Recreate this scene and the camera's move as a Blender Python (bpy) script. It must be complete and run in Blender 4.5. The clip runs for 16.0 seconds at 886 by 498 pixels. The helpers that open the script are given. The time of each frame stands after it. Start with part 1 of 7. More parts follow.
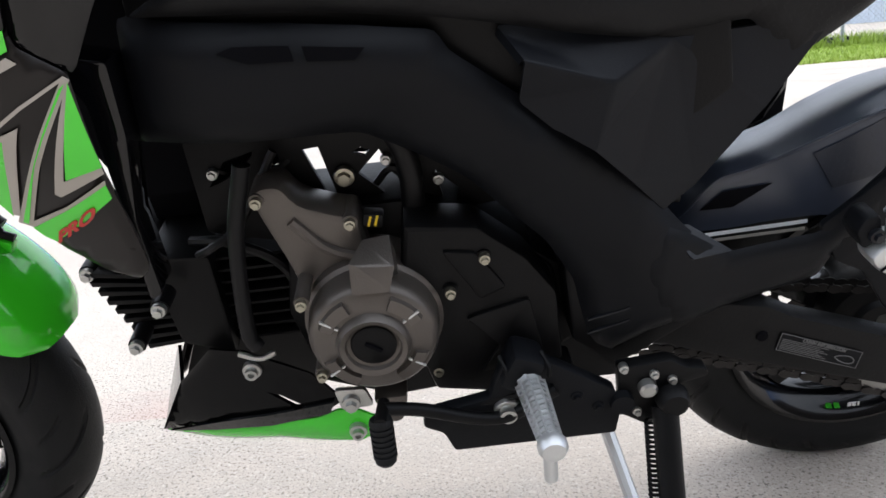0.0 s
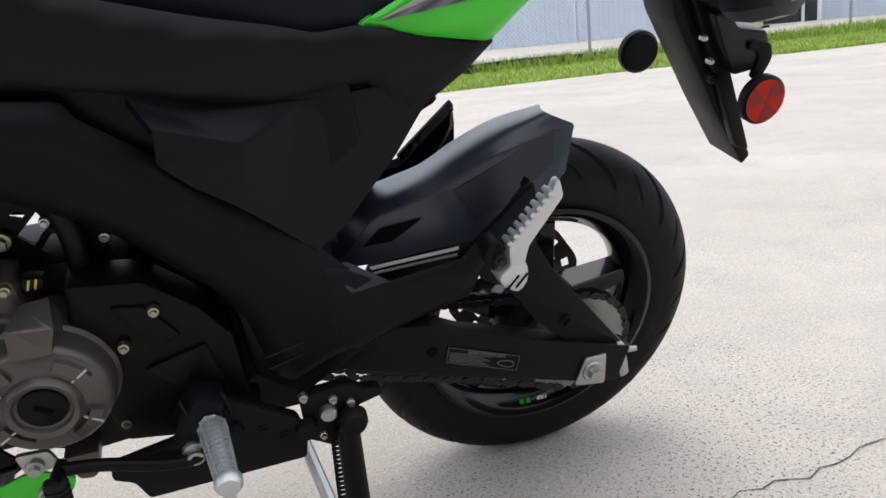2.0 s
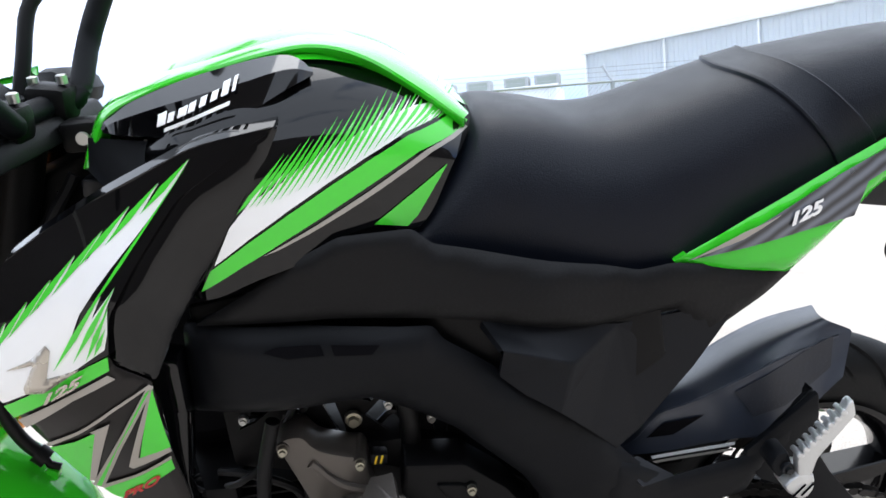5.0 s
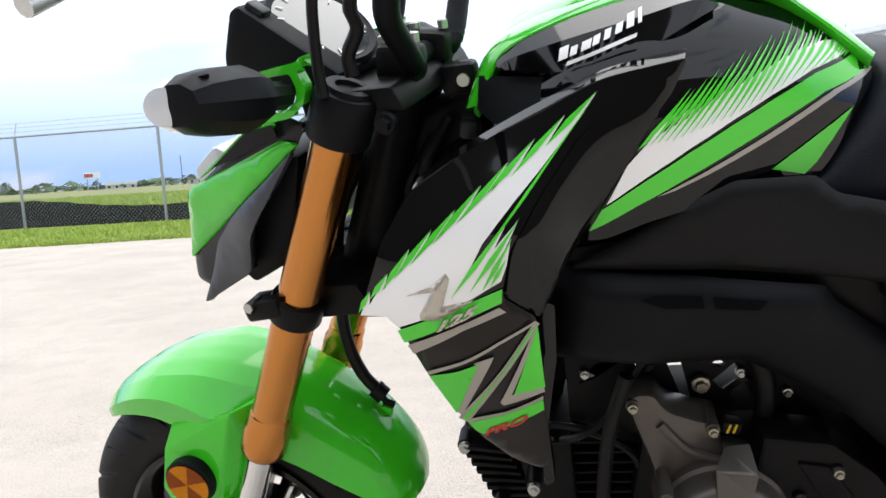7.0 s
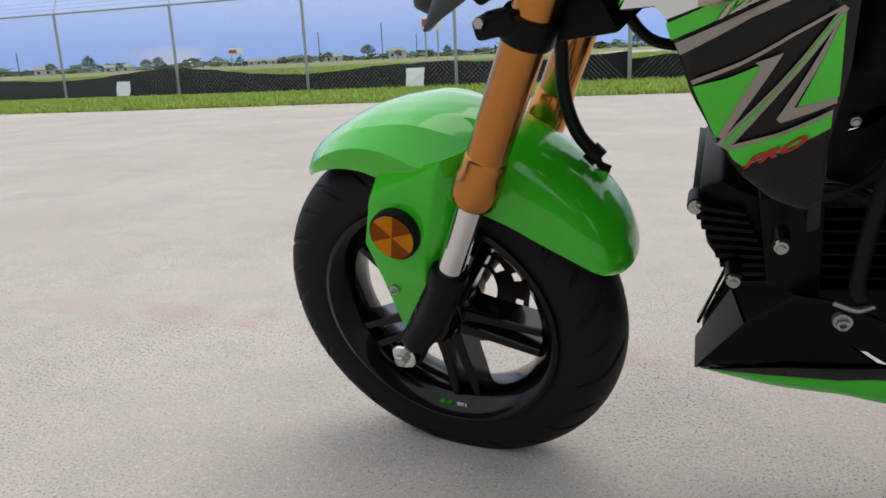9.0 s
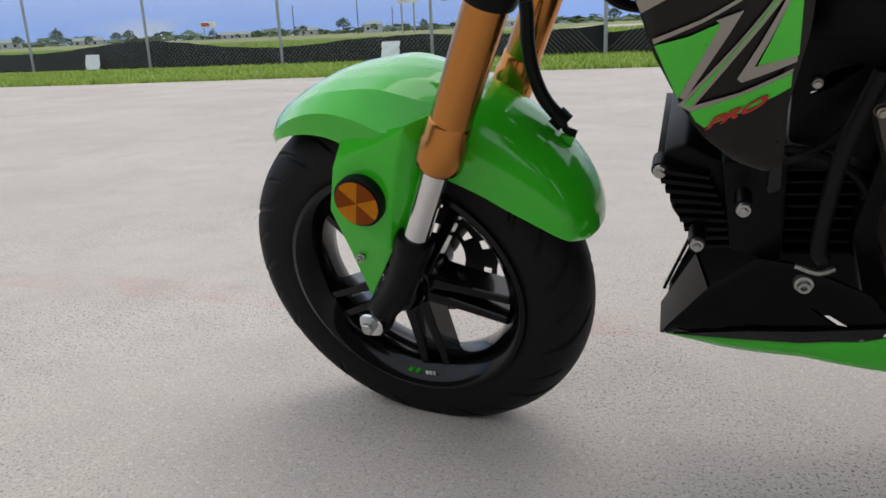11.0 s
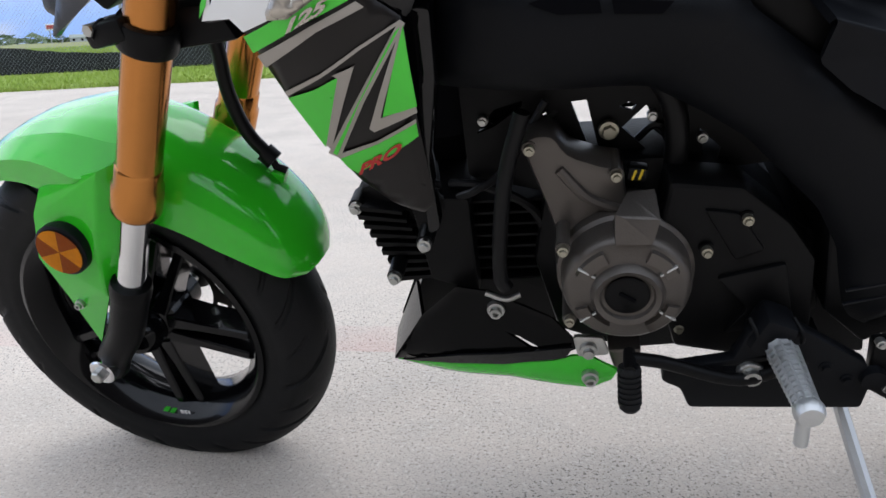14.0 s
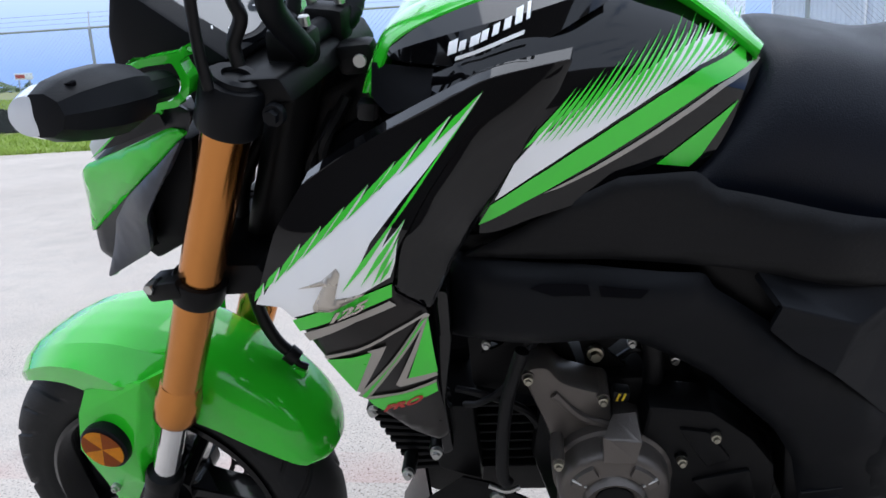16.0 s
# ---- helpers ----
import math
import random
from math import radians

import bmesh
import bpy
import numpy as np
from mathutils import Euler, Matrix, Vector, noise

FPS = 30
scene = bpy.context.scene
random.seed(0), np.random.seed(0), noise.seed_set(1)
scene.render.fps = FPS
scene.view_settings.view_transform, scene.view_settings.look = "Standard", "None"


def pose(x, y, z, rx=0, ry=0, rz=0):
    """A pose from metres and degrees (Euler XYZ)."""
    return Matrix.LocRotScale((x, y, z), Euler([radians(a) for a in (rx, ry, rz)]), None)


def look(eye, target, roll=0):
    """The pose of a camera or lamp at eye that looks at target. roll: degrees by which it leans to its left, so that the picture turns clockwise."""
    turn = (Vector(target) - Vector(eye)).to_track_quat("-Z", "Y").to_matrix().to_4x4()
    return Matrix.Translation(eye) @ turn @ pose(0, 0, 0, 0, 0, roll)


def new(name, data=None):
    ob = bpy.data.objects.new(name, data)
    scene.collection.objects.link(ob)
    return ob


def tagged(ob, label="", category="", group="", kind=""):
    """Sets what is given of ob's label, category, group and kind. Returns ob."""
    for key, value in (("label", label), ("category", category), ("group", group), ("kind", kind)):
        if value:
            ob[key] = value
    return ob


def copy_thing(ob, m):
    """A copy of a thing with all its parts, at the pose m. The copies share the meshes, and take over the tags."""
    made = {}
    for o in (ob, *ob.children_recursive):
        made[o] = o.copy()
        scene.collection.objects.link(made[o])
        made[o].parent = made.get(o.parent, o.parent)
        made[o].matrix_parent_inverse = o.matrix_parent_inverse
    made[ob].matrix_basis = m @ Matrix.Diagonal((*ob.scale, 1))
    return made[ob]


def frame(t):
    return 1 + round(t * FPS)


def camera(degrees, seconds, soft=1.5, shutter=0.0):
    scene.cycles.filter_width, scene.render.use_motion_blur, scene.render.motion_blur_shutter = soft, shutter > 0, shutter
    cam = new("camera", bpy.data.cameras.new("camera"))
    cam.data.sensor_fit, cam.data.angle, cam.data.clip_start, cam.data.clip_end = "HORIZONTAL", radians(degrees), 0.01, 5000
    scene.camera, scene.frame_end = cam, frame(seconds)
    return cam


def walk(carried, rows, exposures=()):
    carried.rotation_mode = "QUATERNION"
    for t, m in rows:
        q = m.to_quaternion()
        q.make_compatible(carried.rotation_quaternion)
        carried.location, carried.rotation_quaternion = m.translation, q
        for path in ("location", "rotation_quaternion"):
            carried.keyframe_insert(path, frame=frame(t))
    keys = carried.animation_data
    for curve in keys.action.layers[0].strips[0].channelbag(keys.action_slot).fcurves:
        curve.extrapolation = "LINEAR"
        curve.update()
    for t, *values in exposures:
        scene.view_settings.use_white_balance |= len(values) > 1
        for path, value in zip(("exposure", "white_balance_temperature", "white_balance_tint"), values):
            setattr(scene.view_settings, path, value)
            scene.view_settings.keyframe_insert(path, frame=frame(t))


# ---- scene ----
import collections
cam = camera(60.0, 16.0, soft=1.6)
PATH = [
    (0, (0.063, -0.922, 0.572), (0.091, 1.012, 0.064), -4.90),
    (0.5, (0.103, -0.956, 0.571), (0.334, 0.969, 0.078), -5.10),
    (1, (0.143, -0.961, 0.562), (0.543, 0.933, 0.061), -5.20),
    (1.5, (0.174, -0.974, 0.562), (0.678, 0.891, 0.045), -5.50),
    (2, (0.178, -0.992, 0.599), (0.720, 0.863, 0.085), -5.70),
    (2.5, (0.166, -1.029, 0.675), (0.728, 0.827, 0.185), -5.80),
    (3, (0.149, -1.059, 0.724), (0.751, 0.820, 0.396), -5.50),
    (3.2, (0.145, -1.061, 0.726), (0.756, 0.821, 0.436), -5.50),
    (5.3, (0.014, -1.039, 0.740), (0.070, 0.946, 0.502), -4.50),
    (5.5, (-0.005, -1.036, 0.740), (-0.003, 0.950, 0.499), -4.20),
    (6, (-0.047, -1.036, 0.739), (-0.173, 0.946, 0.503), -4.00),
    (6.5, (-0.073, -1.043, 0.739), (-0.300, 0.932, 0.519), -3.90),
    (7, (-0.120, -1.033, 0.705), (-0.485, 0.922, 0.491), -3.70),
    (7.5, (-0.167, -1.008, 0.656), (-0.717, 0.902, 0.435), -3.30),
    (8, (-0.196, -1.000, 0.608), (-0.830, 0.874, 0.318), -3.20),
    (8.5, (-0.231, -1.013, 0.565), (-0.896, 0.828, 0.154), -2.80),
    (9, (-0.234, -1.018, 0.553), (-0.919, 0.797, 0.064), -2.70),
    (9.2, (-0.229, -1.017, 0.551), (-0.917, 0.792, 0.046), -2.70),
    (11.5, (-0.219, -1.004, 0.540), (-0.826, 0.819, -0.015), -2.50),
    (12, (-0.182, -0.988, 0.548), (-0.775, 0.840, -0.009), -2.50),
    (12.5, (-0.126, -0.972, 0.552), (-0.695, 0.862, -0.009), -2.50),
    (13, (-0.073, -0.958, 0.556), (-0.574, 0.895, -0.008), -2.80),
    (13.5, (-0.036, -0.951, 0.563), (-0.424, 0.926, -0.007), -3.20),
    (14, (-0.048, -0.959, 0.572), (-0.370, 0.931, 0.001), -3.20),
    (14.5, (-0.078, -1.009, 0.656), (-0.384, 0.888, 0.100), -3.10),
    (15, (-0.092, -1.020, 0.678), (-0.382, 0.900, 0.199), -3.20),
    (15.5, (-0.091, -1.032, 0.700), (-0.360, 0.895, 0.237), -3.10),
    (16, (-0.066, -1.021, 0.775), (-0.316, 0.909, 0.313), -3.30),
]
walk(cam, [(t, look(eye, target, roll)) for t, eye, target, roll in PATH],
     exposures=[(0, 0.62, 6350, 11), (0.6, 0.72, 6350, 10), (1.3, 0.62, 6350, 10), (2.0, 0.28, 6400, 10), (3.2, 0.2, 6150, 10), (5.3, 0.75, 6250, 10), (6.5, 0.55, 6450, 10), (7, 0.42, 6600, 10), (8, 0.02, 6800, 11), (8.55, 0.08, 6650, 10), (9, -0.25, 6550, 10), (11.5, -0.32, 6400, 10), (12.5, -0.15, 6350, 10), (13.4, -0.15, 6250, 11), (14.4, 0.3, 6050, 10.5), (16, 0.14, 5850, 11)])

# ---- world, sun ----
LEAN, RISE = 16.5, 1.8
world = bpy.data.worlds.new("sky")
scene.world = world
world.use_nodes = True
wn = world.node_tree
sky = wn.nodes.new("ShaderNodeTexSky")
sky.sky_type, sky.sun_disc = "NISHITA", False
sky.sun_elevation, sky.sun_rotation = radians(68), radians(15)
sky.air_density, sky.dust_density, sky.ozone_density = 1.3, 0.2, 3.0
# broken cloud, thick overhead and thinner towards the horizon
geo = wn.nodes.new("ShaderNodeTexCoord")
sep = wn.nodes.new("ShaderNodeSeparateXYZ")
wn.links.new(geo.outputs["Generated"], sep.inputs[0])
scl = wn.nodes.new("ShaderNodeMapping")
scl.inputs["Scale"].default_value = (1.6, 1.6, 5.0)
wn.links.new(geo.outputs["Generated"], scl.inputs[0])
cl = wn.nodes.new("ShaderNodeTexNoise")
cl.inputs["Scale"].default_value, cl.inputs["Detail"].default_value = 2.2, 6
wn.links.new(scl.outputs[0], cl.inputs["Vector"])
hgt = wn.nodes.new("ShaderNodeMapRange")
hgt.inputs["From Min"].default_value, hgt.inputs["From Max"].default_value = 0.0, 0.3
hgt.inputs["To Min"].default_value, hgt.inputs["To Max"].default_value = 0.27, 0.3
wn.links.new(sep.outputs["Z"], hgt.inputs["Value"])
add = wn.nodes.new("ShaderNodeMath")
wn.links.new(cl.outputs[0], add.inputs[0])
wn.links.new(hgt.outputs[0], add.inputs[1])
ramp = wn.nodes.new("ShaderNodeMapRange")
ramp.inputs["From Min"].default_value, ramp.inputs["From Max"].default_value = 0.5, 0.72
wn.links.new(add.outputs[0], ramp.inputs["Value"])
mix = wn.nodes.new("ShaderNodeMix")
mix.data_type = "RGBA"
wn.links.new(ramp.outputs[0], mix.inputs["Factor"])
wn.links.new(sky.outputs[0], mix.inputs["A"])
# rain-blue cloud low down, bright white cloud above
tint = wn.nodes.new("ShaderNodeMapRange")
tint.inputs["From Min"].default_value, tint.inputs["From Max"].default_value = 0.02, 0.26
wn.links.new(sep.outputs["Z"], tint.inputs["Value"])
cmix = wn.nodes.new("ShaderNodeMix")
cmix.data_type = "RGBA"
cmix.inputs["A"].default_value, cmix.inputs["B"].default_value = (2.6, 3.9, 7.4, 1), (8.8, 9.4, 10.4, 1)
wn.links.new(tint.outputs[0], cmix.inputs["Factor"])
wn.links.new(cmix.outputs["Result"], mix.inputs["B"])
wn.links.new(mix.outputs["Result"], wn.nodes["Background"].inputs[0])
wn.nodes["Background"].inputs[1].default_value = 0.135
sun = new("sun", bpy.data.lights.new("sun", "SUN"))
sun.data.energy, sun.data.angle, sun.data.color = 0.7, radians(40), (1.0, 0.96, 0.9)
sun.matrix_world = look((0, 0, 10), (-1.0, -3.6, 0))


# ---- materials ----
def mat(name, col, rough=0.5, metal=0.0, coat=0.0, var=0.12, scale=30.0, bump=0.0, bscale=400.0, col2=None, spec=0.5):
    m = bpy.data.materials.new(name)
    m.use_nodes = True
    n, l = m.node_tree.nodes, m.node_tree.links
    b = n["Principled BSDF"]
    b.inputs["Metallic"].default_value = metal
    b.inputs["Coat Weight"].default_value = coat
    b.inputs["Coat Roughness"].default_value = 0.03
    b.inputs["Specular IOR Level"].default_value = spec
    tc = n.new("ShaderNodeTexCoord")
    no = n.new("ShaderNodeTexNoise")
    no.inputs["Scale"].default_value, no.inputs["Detail"].default_value = scale, 5
    l.new(tc.outputs["Object"], no.inputs["Vector"])
    mx = n.new("ShaderNodeMix")
    mx.data_type = "RGBA"
    mx.inputs["A"].default_value = (*[c * (1 - var) for c in col], 1)
    mx.inputs["B"].default_value = (*(col2 or [min(1, c * (1 + var)) for c in col]), 1)
    l.new(no.outputs[0], mx.inputs["Factor"])
    l.new(mx.outputs["Result"], b.inputs["Base Color"])
    mr = n.new("ShaderNodeMapRange")
    mr.inputs["To Min"].default_value, mr.inputs["To Max"].default_value = max(0.02, rough * 0.8), min(1, rough * 1.2)
    l.new(no.outputs[0], mr.inputs["Value"])
    l.new(mr.outputs[0], b.inputs["Roughness"])
    if bump:
        n2 = n.new("ShaderNodeTexNoise")
        n2.inputs["Scale"].default_value, n2.inputs["Detail"].default_value = bscale, 3
        l.new(tc.outputs["Object"], n2.inputs["Vector"])
        bp = n.new("ShaderNodeBump")
        bp.inputs["Strength"].default_value, bp.inputs["Distance"].default_value = bump, 0.002
        l.new(n2.outputs[0], bp.inputs["Height"])
        l.new(bp.outputs[0], b.inputs["Normal"])
    return m


def carbon_mat(name, col=(0.005, 0.005, 0.0055), spec=0.17):
    """Black plastic with a moulded diagonal weave."""
    m = mat(name, col, 0.45, var=0.2, scale=60, spec=spec)
    n, l = m.node_tree.nodes, m.node_tree.links
    tc = n.new("ShaderNodeTexCoord")
    mp = n.new("ShaderNodeMapping")
    mp.inputs["Rotation"].default_value = (0, radians(35), 0)
    l.new(tc.outputs["Object"], mp.inputs[0])
    ch = n.new("ShaderNodeTexChecker")
    ch.inputs["Scale"].default_value = 190
    l.new(mp.outputs[0], ch.inputs["Vector"])
    bp = n.new("ShaderNodeBump")
    bp.inputs["Strength"].default_value, bp.inputs["Distance"].default_value = 0.7, 0.0015
    l.new(ch.outputs["Fac"], bp.inputs["Height"])
    l.new(bp.outputs[0], n["Principled BSDF"].inputs["Normal"])
    return m


def concrete_mat():
    m = bpy.data.materials.new("concrete")
    m.use_nodes = True
    n, l = m.node_tree.nodes, m.node_tree.links
    b = n["Principled BSDF"]
    b.inputs["Roughness"].default_value = 0.85
    tc = n.new("ShaderNodeTexCoord")

    def noise_fac(scale, lo, hi, detail=4):
        t = n.new("ShaderNodeTexNoise")
        t.inputs["Scale"].default_value, t.inputs["Detail"].default_value = scale, detail
        l.new(tc.outputs["Object"], t.inputs["Vector"])
        r = n.new("ShaderNodeMapRange")
        r.inputs["From Min"].default_value, r.inputs["From Max"].default_value = lo, hi
        l.new(t.outputs[0], r.inputs["Value"])
        return r.outputs[0]

    def blend(fac, a, bcol, amount=1.0):
        x = n.new("ShaderNodeMix")
        x.data_type = "RGBA"
        if amount != 1.0:
            mu = n.new("ShaderNodeMath")
            mu.operation = "MULTIPLY"
            mu.inputs[1].default_value = amount
            l.new(fac, mu.inputs[0])
            fac = mu.outputs[0]
        l.new(fac, x.inputs["Factor"])
        for key, v in (("A", a), ("B", bcol)):
            if isinstance(v, tuple):
                x.inputs[key].default_value = (*v, 1)
            else:
                l.new(v, x.inputs[key])
        return x.outputs["Result"]

    c = blend(noise_fac(0.9, 0.3, 0.7), (0.52, 0.447, 0.378), (0.63, 0.552, 0.474))
    c = blend(noise_fac(2.6, 0.52, 0.7, 6), c, (0.43, 0.38, 0.325), 0.45)
    c = blend(noise_fac(9, 0.45, 0.75), c, (0.45, 0.41, 0.36), 0.5)
    c = blend(noise_fac(130, 0.58, 0.64, 2), c, (0.72, 0.67, 0.6), 0.45)
    c = blend(noise_fac(330, 0.54, 0.64, 2), c, (0.29, 0.25, 0.21), 0.4)
    # open pits, thicker in worn patches
    pit = n.new("ShaderNodeMath")
    pit.operation = "MULTIPLY"
    l.new(noise_fac(190, 0.6, 0.645, 2), pit.inputs[0])
    l.new(noise_fac(1.7, 0.38, 0.6), pit.inputs[1])
    c = blend(noise_fac(230, 0.6, 0.66, 2), c, (0.16, 0.135, 0.11), 0.5)
    c = blend(pit.outputs[0], c, (0.07, 0.058, 0.045), 0.85)
    c = blend(noise_fac(40, 0.6, 0.75, 5), c, (0.33, 0.29, 0.25), 0.35)
    # faint pink paint worn into the surface
    px = n.new("ShaderNodeSeparateXYZ")
    l.new(tc.outputs["Object"], px.inputs[0])
    band = n.new("ShaderNodeMath")
    band.operation = "COMPARE"
    band.inputs[1].default_value, band.inputs[2].default_value = 0.35, 0.06
    l.new(px.outputs["Y"], band.inputs[0])
    pk = n.new("ShaderNodeMath")
    pk.operation = "MULTIPLY"
    l.new(band.outputs[0], pk.inputs[0])
    ends = n.new("ShaderNodeMapRange")
    ends.inputs["From Min"].default_value, ends.inputs["From Max"].default_value = -0.05, -0.35
    l.new(px.outputs["X"], ends.inputs["Value"])
    worn = n.new("ShaderNodeMath")
    worn.operation = "MULTIPLY"
    l.new(noise_fac(6, 0.4, 0.68), worn.inputs[0])
    l.new(ends.outputs[0], worn.inputs[1])
    l.new(worn.outputs[0], pk.inputs[1])
    c = blend(pk.outputs[0], c, (0.52, 0.22, 0.2), 0.26)
    l.new(c, b.inputs["Base Color"])
    bp = n.new("ShaderNodeBump")
    bp.inputs["Strength"].default_value, bp.inputs["Distance"].default_value = 0.43, 0.0013
    l.new(noise_fac(260, 0.3, 0.7, 6), bp.inputs["Height"])
    l.new(bp.outputs[0], b.inputs["Normal"])
    return m


CONCRETE = concrete_mat()
CRACK = mat("crack_dirt", (0.09, 0.075, 0.06), 0.9)
GRASS = mat("grass_soil", (0.22, 0.30, 0.04), 0.9, var=0.25, scale=3, col2=(0.34, 0.42, 0.08))
BLADE = mat("grass_blade", (0.25, 0.38, 0.04), 0.6, var=0.3, scale=1.5, col2=(0.40, 0.52, 0.09))
FIELD = mat("field_grass", (0.20, 0.23, 0.06), 0.95, var=0.3, scale=0.05, col2=(0.33, 0.33, 0.12))
PLASTIC = mat("black_plastic", (0.0042, 0.0047, 0.006), 0.46, var=0.2, bump=0.12, bscale=900, spec=0.125)
PLASTIC_B = mat("blue_black_plastic", (0.006, 0.007, 0.0095), 0.36, var=0.2, bump=0.1, bscale=900, spec=0.34)
# base tinted blue for the sky that the black hugger mirrors
HUGGER = mat("hugger_plastic", (0.024, 0.03, 0.045), 0.36, var=0.2, bump=0.1, bscale=900, spec=0.6)
PLASTIC_M = mat("satin_blue_black_plastic", (0.005, 0.0058, 0.0078), 0.42, var=0.2, bump=0.12, bscale=900, spec=0.15)
GLOSS = mat("gloss_black_paint", (0.002, 0.002, 0.0024), 0.05, coat=0.34, spec=0.22)
PANBLACK = mat("worn_gloss_black_plastic", (0.002, 0.002, 0.0022), 0.12, coat=0.04, spec=0.1)
DECALBLACK = mat("black_brown_vinyl", (0.012, 0.01, 0.009), 0.3, coat=0.1, spec=0.2)
CARBON = carbon_mat("carbon_weave_plastic")


def stripe_print():
    """Blue-grey vinyl printed with slanted dark stripes."""
    m = mat("carbon_print_vinyl", (0.02, 0.023, 0.03), 0.3, coat=0.5)
    n, l = m.node_tree.nodes, m.node_tree.links
    tc = n.new("ShaderNodeTexCoord")
    mp = n.new("ShaderNodeMapping")
    mp.inputs["Rotation"].default_value = (0, radians(-62), 0)
    l.new(tc.outputs["Object"], mp.inputs[0])
    wv = n.new("ShaderNodeTexWave")
    wv.inputs["Scale"].default_value, wv.inputs["Distortion"].default_value, wv.inputs["Detail"].default_value = 26, 1.5, 2
    l.new(mp.outputs[0], wv.inputs["Vector"])
    mx = n.new("ShaderNodeMix")
    mx.data_type = "RGBA"
    mx.inputs["A"].default_value, mx.inputs["B"].default_value = (0.012, 0.013, 0.017, 1), (0.13, 0.145, 0.18, 1)
    l.new(wv.outputs["Fac"], mx.inputs["Factor"])
    l.new(mx.outputs["Result"], n["Principled BSDF"].inputs["Base Color"])
    return m


CARBONPRINT = stripe_print()
CARBONBLUE = carbon_mat("blue_black_carbon_weave", (0.016, 0.019, 0.027), 0.4)
VINYL = mat("seat_vinyl", (0.0045, 0.006, 0.0105), 0.42, var=0.15, bump=0.25, bscale=700, spec=0.2)
GREEN = mat("lime_green_paint", (0.042, 0.55, 0.016), 0.22, coat=0.9, var=0.04, spec=0.15)
GREENSIDE = mat("lime_green_vinyl", (0.06, 0.62, 0.025), 0.3, coat=0.5, var=0.04)
WHITE = mat("white_vinyl", (0.88, 0.88, 0.87), 0.25, coat=0.7, var=0.03)
GREY = mat("silver_grey_vinyl", (0.34, 0.31, 0.27), 0.3, coat=0.4, var=0.05)
LABELGREY = mat("faded_label_ink", (0.09, 0.09, 0.09), 0.5)
RED = mat("red_vinyl", (0.45, 0.02, 0.015), 0.35)
GOLD = mat("gold_anodised", (0.54, 0.225, 0.06), 0.2, metal=1.0, var=0.05)
CHROME = mat("chrome", (0.75, 0.75, 0.76), 0.12, metal=1.0, var=0.05)
STEEL = mat("zinc_steel", (0.45, 0.45, 0.43), 0.3, metal=0.9, var=0.15)
YSTEEL = mat("yellow_zinc", (0.36, 0.34, 0.27), 0.32, metal=0.9, var=0.15)
ALLOY = mat("cast_aluminium", (0.62, 0.63, 0.63), 0.4, metal=0.85, var=0.1, bump=0.15)
CHAMPAGNE = mat("champagne_plated_plastic", (0.5, 0.46, 0.4), 0.28, metal=0.7, var=0.08)
ENGINE = mat("grey_engine_paint", (0.10, 0.088, 0.078), 0.36, metal=0.55, var=0.1, bump=0.12, bscale=600)
ENGINE_B = mat("black_engine_paint", (0.0035, 0.0035, 0.0038), 0.42, metal=0.0, var=0.2, bump=0.12, spec=0.14)
RUBBER = mat("tyre_rubber", (0.006, 0.0063, 0.0068), 0.6, var=0.25, scale=40, bump=0.2, bscale=500, spec=0.2)
HOSE = mat("hose_rubber", (0.005, 0.005, 0.0055), 0.45, spec=0.2)
RIM = mat("gloss_black_wheel", (0.0025, 0.0025, 0.003), 0.16, coat=0.28, spec=0.14)
CHAIN = mat("oiled_chain", (0.028, 0.026, 0.025), 0.4, metal=0.7, var=0.3)
AMBER = mat("amber_reflector", (1.0, 0.36, 0.006), 0.3, coat=0.15, var=0.2, scale=200, spec=0.15)
# shaded copy of the amber, painted on alternate flat sectors
AMBER_SHADE = mat("amber_reflector_shade", (0.42, 0.09, 0.002), 0.3, coat=0.15, var=0.2, scale=200, spec=0.15)
REDREF = mat("red_reflector", (0.75, 0.035, 0.012), 0.25, coat=0.2, var=0.25, scale=200, spec=0.2)
# the same red in shade, for every other sector
REDREF_SHADE = mat("red_reflector_shade", (0.42, 0.016, 0.008), 0.25, coat=0.2, var=0.25, scale=200)
LENS = mat("clear_lens", (0.62, 0.64, 0.67), 0.08, coat=1.0)
DIAL = mat("dial_glass", (0.05, 0.055, 0.06), 0.05, coat=1.0)
GALV = mat("galvanised_steel", (0.36, 0.38, 0.4), 0.45, metal=0.6)
CLOTH = mat("black_silt_cloth", (0.025, 0.027, 0.03), 0.85, var=0.4, scale=2)
WALLBLUE = mat("pale_blue_metal_cladding", (0.78, 0.84, 0.9), 0.5, var=0.05, scale=0.5)
WALLWHITE = mat("white_metal_trim", (0.75, 0.78, 0.8), 0.5)
TAN = mat("tan_container_paint", (0.52, 0.47, 0.33), 0.6)
# near-black for dark parts, and for shade painted in gaps, openings and recesses
DARK = mat("near_black", (0.004, 0.004, 0.005), 0.95, spec=0.03)
LEAF = mat("leaf", (0.06, 0.10, 0.03), 0.7, var=0.4, scale=0.3)
BARK = mat("bark", (0.09, 0.07, 0.05), 0.9)
SIGNRED = mat("sign_red", (0.4, 0.05, 0.04), 0.5)
HOUSE = mat("distant_wall", (0.42, 0.43, 0.43), 0.8, var=0.2, scale=0.05)
SHOPWALL = mat("dark_brown_render", (0.10, 0.085, 0.075), 0.8, var=0.2, scale=3, bump=0.2, bscale=60)
ROOF = mat("distant_roof", (0.3, 0.33, 0.3), 0.8)


